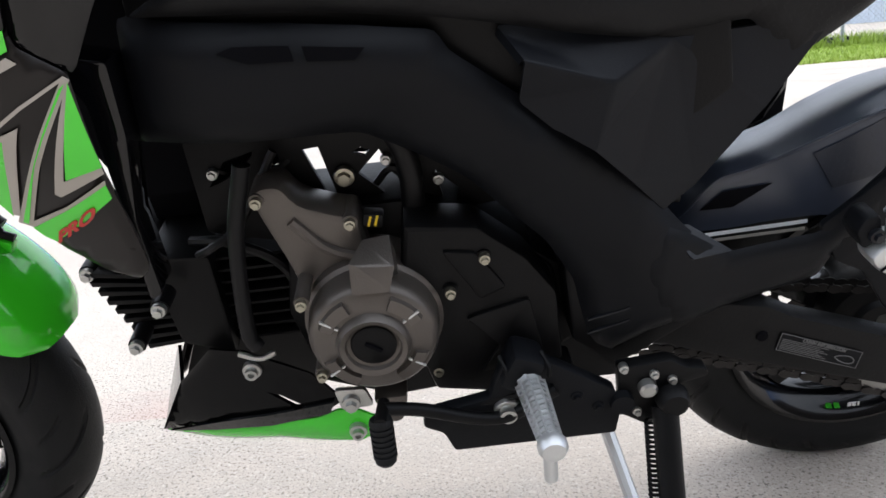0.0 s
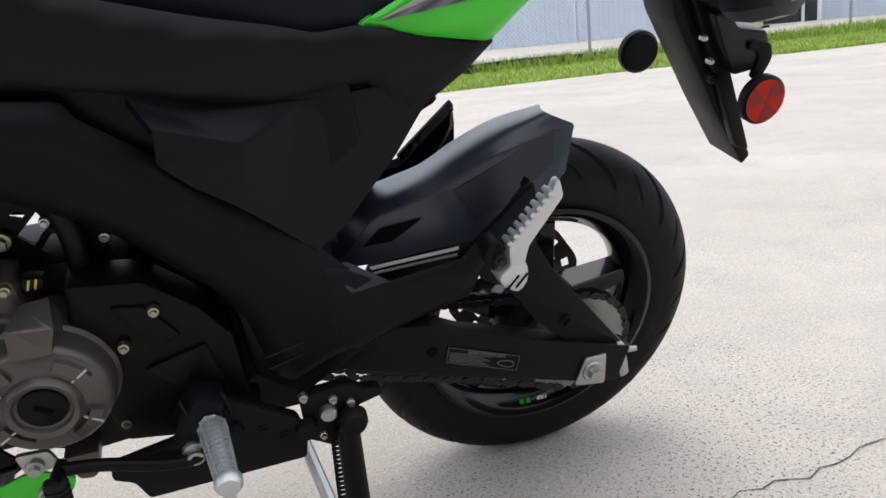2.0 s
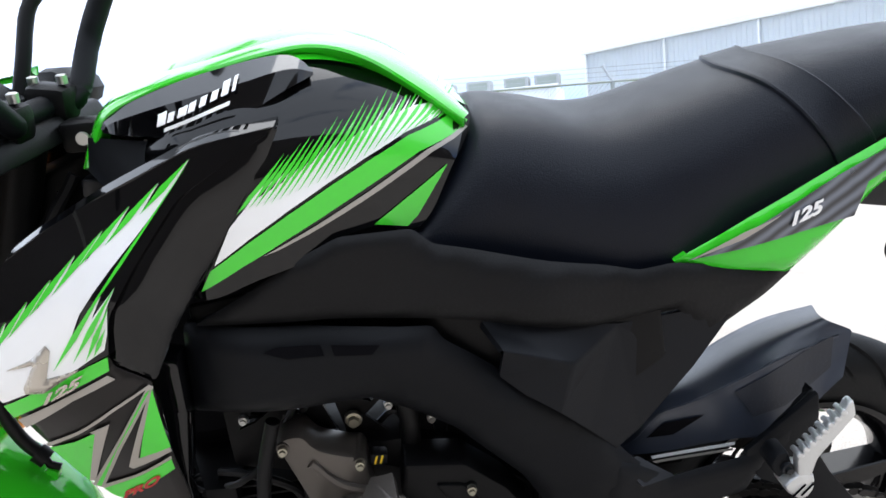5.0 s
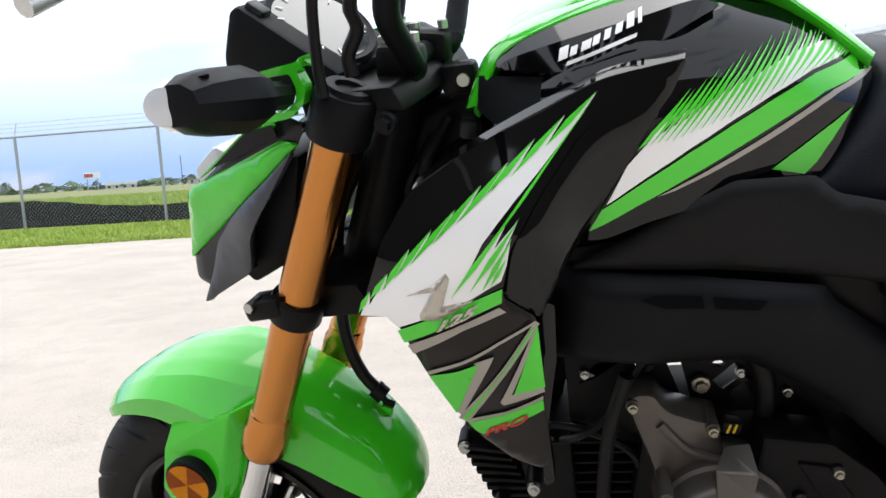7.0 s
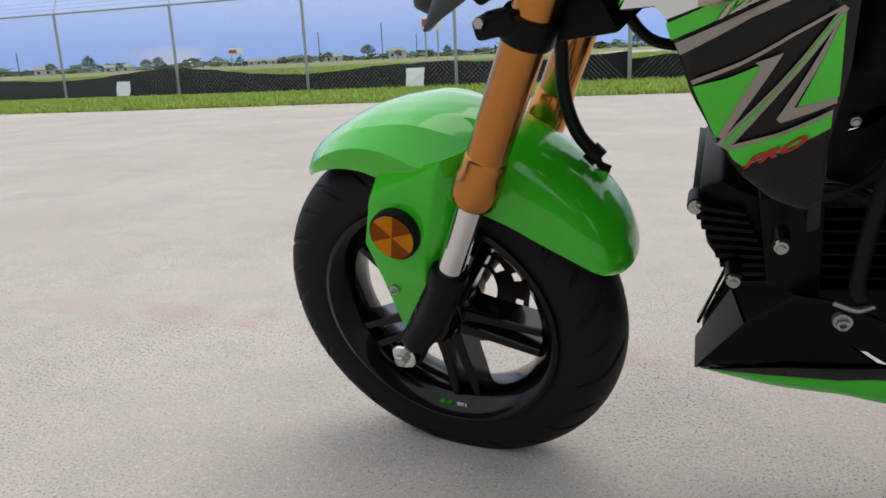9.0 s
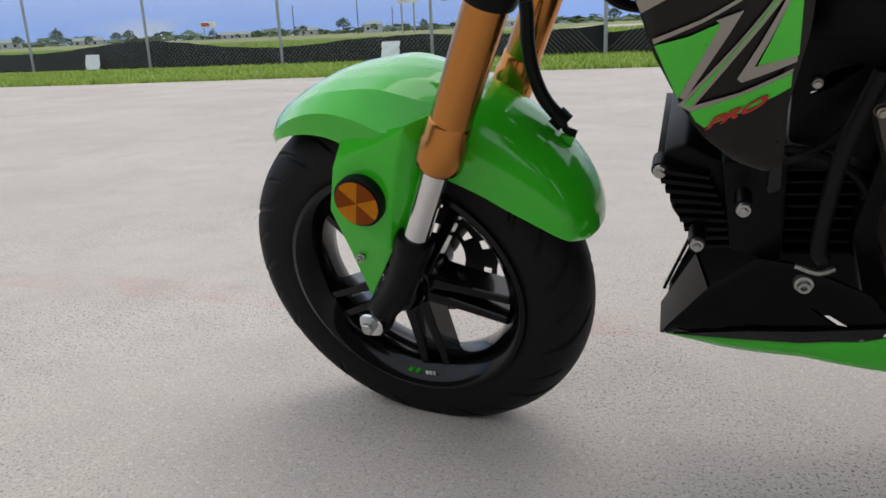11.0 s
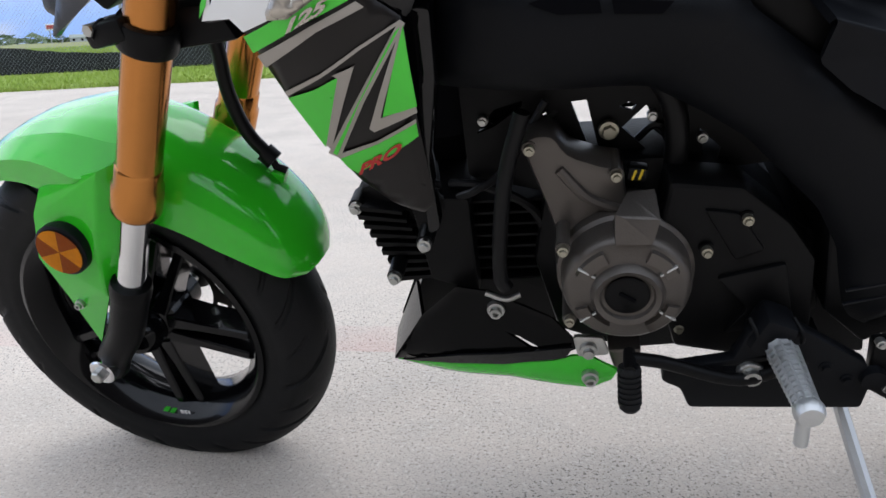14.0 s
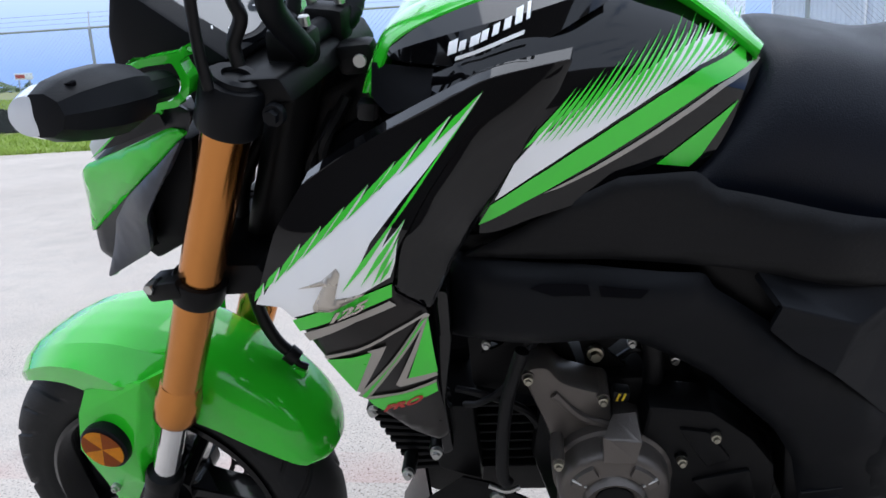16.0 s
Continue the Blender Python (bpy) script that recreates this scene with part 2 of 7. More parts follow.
# ---- mesh tools ----
def finish(bm, material, name, parent=None, label="", smooth=40, m=None):
    if m is not None:
        bmesh.ops.transform(bm, matrix=m, verts=bm.verts)
    me = bpy.data.meshes.new(name)
    bm.to_mesh(me)
    bm.free()
    me.materials.append(material)
    if smooth:
        me.polygons.foreach_set("use_smooth", [True] * len(me.polygons))
        me.set_sharp_from_angle(angle=radians(smooth))
    ob = new(name, me)
    if parent is not None:
        ob.parent = parent
    if label:
        ob["label"] = label
    return ob


def lerp(table, x):
    """Smooth curve through a table of (x, value)."""
    xs, vs = [p[0] for p in table], [p[1] for p in table]
    if x <= xs[0] or x >= xs[-1]:
        return vs[0] if x <= xs[0] else vs[-1]
    i = max(k for k in range(len(xs) - 1) if xs[k] <= x)

    def slope(k):
        a, b = max(k - 1, 0), min(k + 1, len(xs) - 1)
        return (vs[b] - vs[a]) / (xs[b] - xs[a])
    h = xs[i + 1] - xs[i]
    t = (x - xs[i]) / h
    return ((1 + 2 * t) * vs[i] + t * h * slope(i)) * (1 - t) ** 2 + ((3 - 2 * t) * vs[i + 1] + (t - 1) * h * slope(i + 1)) * t * t


def surf(ctrl, loose=0.02):
    """Smooth side surface y over (x, z): a thin plate bent over control points."""
    c = np.array(ctrl, float)
    q = c[:, (0, 2)] * 10
    n = len(q)

    def bend(d2):
        return 0.5 * d2 * np.log(d2 + 1e-9)
    k = np.zeros((n + 3, n + 3))
    k[:n, :n] = bend(((q[:, None] - q[None]) ** 2).sum(-1)) + loose * np.eye(n)
    k[:n, n], k[:n, n + 1:] = 1, q
    k[n:, :n] = k[:n, n:].T
    w = np.linalg.solve(k, np.concatenate([c[:, 1], [0, 0, 0]]))

    def f(x, z):
        u, v = x * 10, z * 10
        return float(bend((q[:, 0] - u) ** 2 + (q[:, 1] - v) ** 2) @ w[:n] + w[n] + w[n + 1] * u + w[n + 2] * v)
    return f


def edge_distance(x, z, poly):
    best = 9.0
    for (ax, az), (bx, bz) in zip(poly, poly[1:] + poly[:1]):
        dx, dz = bx - ax, bz - az
        k = max(0.0, min(1.0, ((x - ax) * dx + (z - az) * dz) / (dx * dx + dz * dz + 1e-12)))
        best = min(best, math.hypot(x - ax - k * dx, z - az - k * dz))
    return best


def rounded(poly, r=0.006):
    """Cuts the corners of an outline into short arcs."""
    out = []
    n = len(poly)
    for i in range(n):
        p, a, b = Vector(poly[i]), Vector(poly[i - 1]), Vector(poly[(i + 1) % n])
        u, v = a - p, b - p
        k = min(r, u.length * 0.4, v.length * 0.4)
        u, v = p + u.normalized() * k, p + v.normalized() * k
        out += [tuple(u), tuple(u * 0.25 + p * 0.5 + v * 0.25), tuple(v)]
    return out


def skin(name, outline, material, parent, f=None, thick=0.005, cell=0.014, off=0.0, roll=0.005, rr=0.012, corner=0.005, mirror=True, label="", m=None, smooth=35, holes=()):
    """A moulded panel: an outline of (x, y, z), a side surface and rolled edges. mirror makes the far side's twin too."""
    f = f or surf(outline)
    poly = [(p[0], p[-1]) for p in outline]
    if corner:
        poly = rounded(poly, corner)
    obs = []
    for side in ((1, -1) if mirror else (1,)):
        bm = bmesh.new()
        bm.faces.new([bm.verts.new((x, 0, z)) for x, z in poly])
        xs, zs = [p[0] for p in poly], [p[1] for p in poly]
        for lo, hi, no in ((min(xs), max(xs), (1, 0, 0)), (min(zs), max(zs), (0, 0, 1))):
            k = math.ceil(lo / cell)
            while k * cell < hi:
                if k * cell - lo > 1e-4:
                    bmesh.ops.bisect_plane(bm, geom=bm.verts[:] + bm.edges[:] + bm.faces[:], plane_co=[v * k * cell for v in no], plane_no=no)
                k += 1
        for hole in holes:
            h = [Vector((p[0], 0, p[-1])) for p in hole]
            for a, b in zip(h, h[1:] + h[:1]):
                bmesh.ops.bisect_plane(bm, geom=bm.verts[:] + bm.edges[:] + bm.faces[:], plane_co=a, plane_no=(b - a).cross(Vector((0, 1, 0))))
            mid = sum(h, Vector()) / len(h)
            sides = [((b - a).cross(Vector((0, 1, 0))), a) for a, b in zip(h, h[1:] + h[:1])]
            gone = [g for g in bm.faces if all((g.calc_center_median() - a).dot(no) * (mid - a).dot(no) > 0 for no, a in sides)]
            bmesh.ops.delete(bm, geom=gone, context="FACES")
        bmesh.ops.triangulate(bm, faces=[g for g in bm.faces if len(g.verts) > 4])
        for v in bm.verts:
            x, z = v.co.x, v.co.z
            y = f(x, z) + off
            if roll:
                d = edge_distance(x, z, poly)
                if d < rr:
                    y += roll * (1 - d / rr) ** 2
            v.co.y = y * side
        bmesh.ops.recalc_face_normals(bm, faces=bm.faces)
        # outward normals face away from the middle plane
        tot = sum(g.normal.y * g.calc_area() for g in bm.faces)
        if tot * side > 0:
            bmesh.ops.reverse_faces(bm, faces=bm.faces)
        bmesh.ops.solidify(bm, geom=bm.faces[:], thickness=thick)
        bmesh.ops.recalc_face_normals(bm, faces=bm.faces)
        ob = finish(bm, material, name, parent, label, smooth)

        def height(x, z):
            y = f(x, z)
            if roll:
                d = edge_distance(x, z, poly)
                y += roll * (1 - d / rr) ** 2 if d < rr else 0
            return y
        me, front = ob.data, collections.defaultdict(Vector)
        outer = [q for q in me.polygons if q.normal.y * side < -0.25]
        for q in outer:
            for v in q.vertices:
                front[v] += (q.center - me.vertices[v].co).normalized()
        slope = {}
        for v, d in front.items():
            x, _, z = me.vertices[v].co
            if edge_distance(x, z, poly) < 0.001:
                x, _, z = me.vertices[v].co + d.normalized() * 0.0012
            e = 0.0006
            slope[v] = Vector(((height(x + e, z) - height(x - e, z)) / (2 * e), -side, (height(x, z + e) - height(x, z - e)) / (2 * e))).normalized()
        normals = [None] * len(me.loops)
        for q in me.polygons:
            for k in q.loop_indices:
                v = me.loops[k].vertex_index
                normals[k] = slope[v] if v in slope and q.normal.y * side < -0.25 else q.normal.copy()
        me.normals_split_custom_set(normals)
        if m is not None:
            me.transform(m)
        obs.append(ob)
    return obs[0]


def facets(name, polys, material, parent, thick=0.008, bevel=0.003, label="", m=None, smooth=30, sides=(1, -1)):
    """Flat facets joined along their shared creases, one shell for each side."""
    obs = []
    for side in sides:
        bm = bmesh.new()
        for poly in polys:
            vs = [bm.verts.new((x, y * side, z)) for x, y, z in poly]
            bm.faces.new(vs)
        bmesh.ops.remove_doubles(bm, verts=bm.verts, dist=1e-4)
        bmesh.ops.triangulate(bm, faces=bm.faces[:])
        bmesh.ops.recalc_face_normals(bm, faces=bm.faces)
        if sum(g.normal.y * g.calc_area() for g in bm.faces) * side > 0:
            bmesh.ops.reverse_faces(bm, faces=bm.faces)
        soft = [e for e in bm.edges if len(e.link_faces) == 2]
        bmesh.ops.bevel(bm, geom=soft, offset=bevel, segments=3, affect="EDGES", profile=0.5, clamp_overlap=True)
        bmesh.ops.solidify(bm, geom=bm.faces[:], thickness=thick)
        bmesh.ops.recalc_face_normals(bm, faces=bm.faces)
        obs.append(finish(bm, material, name, parent, label, smooth, m))
    return obs[0]


def ribbon(name, lines, material, parent, thick=0.006, label="", m=None, mirror=True, smooth=40):
    """A moulded strip lofted over lines that run side by side."""
    lines = [smooth_path(q, 6) for q in lines]
    obs = []
    for side in ((1, -1) if mirror else (1,)):
        bm = bmesh.new()
        cols = [[bm.verts.new((p.x, p.y * side, p.z)) for p in (smooth_path(c, 4) if len(c) > 2 else c)] for c in zip(*lines)]
        for a, b in zip(cols, cols[1:]):
            for k in range(len(a) - 1):
                bm.faces.new((a[k], a[k + 1], b[k + 1], b[k]))
        bmesh.ops.recalc_face_normals(bm, faces=bm.faces)
        if sum(g.normal.y * g.calc_area() for g in bm.faces) * side > 0:
            bmesh.ops.reverse_faces(bm, faces=bm.faces)
        bmesh.ops.solidify(bm, geom=bm.faces[:], thickness=thick)
        bmesh.ops.recalc_face_normals(bm, faces=bm.faces)
        obs.append(finish(bm, material, name, parent, label, smooth, m))
    return obs[0]


def decal(name, outline, material, parent, f, off=-0.0016, label="", cell=0.014, corner=0.0, mirror=False):
    return skin(name, outline, material, parent, f, 0.0004, cell, off, 0.0, 0.01, corner, mirror, label)


def sliver(a, b, wide, at=0.4):
    """A thin spike from its blunt foot a to its tip b, both (x, z)."""
    dx, dz = b[0] - a[0], b[1] - a[1]
    ln = math.hypot(dx, dz)
    mx, mz = a[0] + dx * at, a[1] + dz * at
    return [(a[0], 0, a[1]), (mx + dz / ln * wide / 2, 0, mz - dx / ln * wide / 2), (b[0], 0, b[1]), (mx - dz / ln * wide / 2, 0, mz + dx / ln * wide / 2)]


def plate(name, poly, y0, y1, material, parent, bevel=0.003, label="", m=None, corner=0.004):
    """A slab between two side planes, with its outline in (x, z)."""
    poly = [(p[0], p[-1]) for p in poly]
    if corner:
        poly = rounded(poly, corner)
    bm = bmesh.new()
    a = [bm.verts.new((x, y0, z)) for x, z in poly]
    b = [bm.verts.new((x, y1, z)) for x, z in poly]
    caps = [bm.faces.new(a), bm.faces.new(b[::-1])]
    for i in range(len(poly)):
        j = (i + 1) % len(poly)
        bm.faces.new((a[j], a[i], b[i], b[j]))
    bmesh.ops.recalc_face_normals(bm, faces=bm.faces)
    if bevel:
        edges = [e for g in caps for e in g.edges]
        bmesh.ops.bevel(bm, geom=edges, offset=bevel, segments=2, affect="EDGES", profile=0.5, clamp_overlap=True)
    bmesh.ops.triangulate(bm, faces=[g for g in bm.faces if len(g.verts) > 4])
    return finish(bm, material, name, parent, label, 35, m)


def lathe(name, profile, material, parent, centre=(0, 0, 0), axis="Y", n=48, label="", m=None, closed=False, smooth=35):
    """Revolves (radius, height) pairs."""
    bm = bmesh.new()
    rings = []
    for r, h in profile:
        ring = []
        for i in range(n):
            a = 2 * math.pi * i / n
            c, s = r * math.cos(a), r * math.sin(a)
            ring.append(bm.verts.new({"Y": (c, h, s), "Z": (c, s, h), "X": (h, c, s)}[axis]))
        rings.append(ring)
    pairs = list(zip(rings, rings[1:])) + ([(rings[-1], rings[0])] if closed else [])
    for a, b in pairs:
        for i in range(n):
            j = (i + 1) % n
            bm.faces.new((a[i], a[j], b[j], b[i]))
    if not closed:
        for ring, r in ((rings[0], profile[0][0]), (rings[-1], profile[-1][0])):
            if r > 1e-4:
                bm.faces.new(ring)
    bmesh.ops.remove_doubles(bm, verts=bm.verts, dist=1e-5)
    bmesh.ops.recalc_face_normals(bm, faces=bm.faces)
    t = Matrix.Translation(centre)
    return finish(bm, material, name, parent, label, smooth, (m @ t) if m is not None else t)


def smooth_path(pts, k=6):
    p = [Vector(q) for q in pts]
    p = [p[0] * 2 - p[1]] + p + [p[-1] * 2 - p[-2]]
    out = []
    for i in range(1, len(p) - 2):
        for j in range(k):
            t = j / k
            out.append(0.5 * (2 * p[i] + (p[i + 1] - p[i - 1]) * t + (2 * p[i - 1] - 5 * p[i] + 4 * p[i + 1] - p[i + 2]) * t * t + (3 * p[i] - p[i - 1] - 3 * p[i + 1] + p[i + 2]) * t ** 3))
    return out + [p[-2]]


def tube(name, pts, r, material, parent=None, n=10, label="", m=None, k=6, r1=None):
    path = smooth_path(pts, k) if k > 1 else [Vector(q) for q in pts]
    bm = bmesh.new()
    rings = []
    up = Vector((0.13, 0.71, 0.69))
    for i, q in enumerate(path):
        d = (path[min(i + 1, len(path) - 1)] - path[max(i - 1, 0)]).normalized()
        u = d.cross(up).normalized()
        v = d.cross(u)
        rad = r if r1 is None else r + (r1 - r) * i / (len(path) - 1)
        rings.append([bm.verts.new(q + rad * (math.cos(a) * u + math.sin(a) * v)) for a in [2 * math.pi * j / n for j in range(n)]])
    for a, b in zip(rings, rings[1:]):
        for i in range(n):
            j = (i + 1) % n
            bm.faces.new((a[i], a[j], b[j], b[i]))
    bm.faces.new(rings[0])
    bm.faces.new(rings[-1])
    bmesh.ops.recalc_face_normals(bm, faces=bm.faces)
    return finish(bm, material, name, parent, label, 40, m)


def block(name, size, place, material, parent=None, bevel=0.004, rot=(0, 0, 0), label="", m=None):
    bm = bmesh.new()
    bmesh.ops.create_cube(bm, size=1)
    for v in bm.verts:
        v.co = Vector([a * b for a, b in zip(v.co, size)])
    if bevel:
        bmesh.ops.bevel(bm, geom=bm.edges[:], offset=min(bevel, min(size) * 0.3), segments=2, affect="EDGES", profile=0.5)
    t = pose(*place, *rot)
    return finish(bm, material, name, parent, label, 35, (m @ t) if m is not None else t)


def bolt(place, r, parent, material=None, hexed=True, m=None, name="bolt", socket=False):
    """A flanged bolt whose head faces the near side."""
    x, y, z = place
    prof = [(0.0, 0.004), (r, 0.004), (r, -0.001), (r * 0.94, -0.0025), (r * 0.7, -0.003)]
    bm = bmesh.new()
    rings = []
    for rad, h in prof:
        rings.append([bm.verts.new((max(rad, 1e-5) * math.cos(a), h, max(rad, 1e-5) * math.sin(a))) for a in [2 * math.pi * i / 18 for i in range(18)]])
    for a, b in zip(rings, rings[1:]):
        for i in range(18):
            j = (i + 1) % 18
            bm.faces.new((a[i], a[j], b[j], b[i]))
    bm.faces.new(rings[-1])
    k = 6 if hexed else 18
    rr = r * 0.68
    lo = [bm.verts.new((rr * math.cos(2 * math.pi * i / k + 0.3), -0.003, rr * math.sin(2 * math.pi * i / k + 0.3))) for i in range(k)]
    hi = [bm.verts.new((rr * 0.93 * math.cos(2 * math.pi * i / k + 0.3), -0.003 - r * 0.6, rr * 0.93 * math.sin(2 * math.pi * i / k + 0.3))) for i in range(k)]
    for i in range(k):
        j = (i + 1) % k
        bm.faces.new((lo[i], lo[j], hi[j], hi[i]))
    if socket:
        ins = [bm.verts.new((v.co.x * 0.55, v.co.y, v.co.z * 0.55)) for v in hi]
        deep = [bm.verts.new((v.co.x, v.co.y + r * 0.5, v.co.z)) for v in ins]
        for i in range(k):
            j = (i + 1) % k
            bm.faces.new((hi[i], hi[j], ins[j], ins[i]))
            bm.faces.new((ins[i], ins[j], deep[j], deep[i]))
        bm.faces.new(deep)
    else:
        bm.faces.new(hi)
    bmesh.ops.recalc_face_normals(bm, faces=bm.faces)
    t = Matrix.Translation((x, y, z))
    return finish(bm, material or YSTEEL, name, parent, "", 30, (m @ t) if m is not None else t)


def lettering(name, text, size, a, b, f, material, parent, off=-0.0015, shear=0.0, m=None, plane_y=None):
    """Raised characters along the line a to b of the side surface f; a and b are (x, z)."""
    cu = bpy.data.curves.new(name, "FONT")
    cu.body, cu.size, cu.extrude, cu.shear, cu.offset = text, size, 0.0003, shear, size * 0.04
    ob = bpy.data.objects.new(name, cu)
    scene.collection.objects.link(ob)
    bpy.context.view_layer.update()
    me = bpy.data.meshes.new_from_object(ob.evaluated_get(bpy.context.evaluated_depsgraph_get()))
    bpy.data.objects.remove(ob)
    bm = bmesh.new()
    bm.from_mesh(me)
    w = max(v.co.x for v in bm.verts)
    dx, dz = b[0] - a[0], b[1] - a[1]
    ln = math.hypot(dx, dz)
    ux, uz = dx / ln, dz / ln
    for v in bm.verts:
        s, t, e = v.co.x / w * ln, v.co.y, v.co.z
        x, z = a[0] + ux * s - uz * t, a[1] + uz * s + ux * t
        v.co = (x, (f(x, z) if plane_y is None else plane_y) + off - e, z)
    return finish(bm, material, name, parent, "", 0, m)


# ---- ground, lot, grass, fence ----
def sheet(name, poly, z, material, label, kind="structure", category="", depth=0.0):
    bm = bmesh.new()
    top = [bm.verts.new((x, y, z)) for x, y in poly]
    bm.faces.new(top)
    if depth:
        low = [bm.verts.new((x, y, z - depth)) for x, y in poly]
        for i in range(len(poly)):
            j = (i + 1) % len(poly)
            bm.faces.new((top[i], low[i], low[j], top[j]))
    bmesh.ops.recalc_face_normals(bm, faces=bm.faces)
    return tagged(finish(bm, material, name, None, "", 0), label, category, kind=kind)


EDGE = [(-90, 6.2), (-16.0, 7.3), (-8.4, 7.7), (-3.3, 8.3), (1.0, 8.6), (5.0, 8.5), (9.0, 8.1), (18, 7.6), (90, 6.0)]
sheet("ground", [(-3000, -3000), (3000, -3000), (3000, 3000), (-3000, 3000)], -0.06, FIELD, "rough green and straw coloured field reaching the horizon", category="field")
lot = sheet("pavement", EDGE + [(90, -90), (-90, -90)], 0.0, CONCRETE, "pale worn concrete lot with exposed aggregate", category="pavement", depth=0.05)


def verge_line(k):
    """The edge of the lot pushed k metres outwards."""
    return [(x, y + k) for x, y in EDGE]


verge = sheet("grass_verge", EDGE + verge_line(4.6)[::-1], 0.0, GRASS, "strip of mown green grass beside the concrete", category="grass", depth=0.04)


def blades(name, count, place, height, label, lean=0.5, width=0.012):
    """Blades of grass over a strip, one mesh."""
    rnd = random.Random(name)
    vs, fs = [], []
    for _ in range(count):
        x, y, z = place(rnd)
        a, h, w = rnd.uniform(0, 6.28), height * rnd.uniform(0.5, 1.4), width * rnd.uniform(0.6, 1.3)
        c, s = math.cos(a) * w, math.sin(a) * w
        lx, ly = rnd.gauss(0, lean) * h, rnd.gauss(0, lean) * h
        k = len(vs)
        vs += [(x - c, y - s, z), (x + c, y + s, z), (x + lx, y + ly, z + h)]
        fs.append((k, k + 1, k + 2))
    me = bpy.data.meshes.new(name)
    me.from_pydata(vs, [], fs)
    me.materials.append(BLADE)
    return tagged(new(name, me), label, "grass", kind="stuff")


def on_strip(k0, k1, x0=-17, x1=19):
    def place(rnd):
        while True:
            x = rnd.uniform(x0, x1)
            i = next(j for j in range(len(EDGE) - 1) if EDGE[j][0] <= x <= EDGE[j + 1][0])
            (ax, ay), (bx, by) = EDGE[i], EDGE[i + 1]
            y = ay + (by - ay) * (x - ax) / (bx - ax) + rnd.uniform(k0, k1)
            return x, y, 0.0
    return place


blades("mown_grass", 60000, on_strip(0.0, 4.5), 0.05, "short mown grass blades on the verge")
blades("edge_grass", 9000, on_strip(-0.03, 0.15), 0.06, "grass tufts along the edge of the concrete")
blades("weeds", 9000, on_strip(4.0, 5.0, 3.0, 19), 0.2, "tall weeds growing under the chain-link fence", lean=0.35, width=0.02)
blades("rough_grass", 40000, lambda r: (r.uniform(-60, -4), r.uniform(14, 60), -0.06), 0.22, "rough grass and weeds in the field", width=0.05)

# hairline crack in the slab
rnd = random.Random(4)
pts, x, y = [], 0.5, -0.275
for i in range(60):
    pts.append((x, y))
    x += 0.02 + rnd.uniform(-0.008, 0.012)
    y += rnd.uniform(-0.012, 0.019)
bm = bmesh.new()
row = [(bm.verts.new((px, py - 0.0004 - rnd.uniform(0, 0.0012), 0.0012)), bm.verts.new((px, py + 0.0004 + rnd.uniform(0, 0.0014), 0.0012))) for px, py in pts]
for a, b in zip(row, row[1:]):
    bm.faces.new((a[0], b[0], b[1], a[1]))
crack = finish(bm, CRACK, "crack", lot, "dark hairline crack", 0)


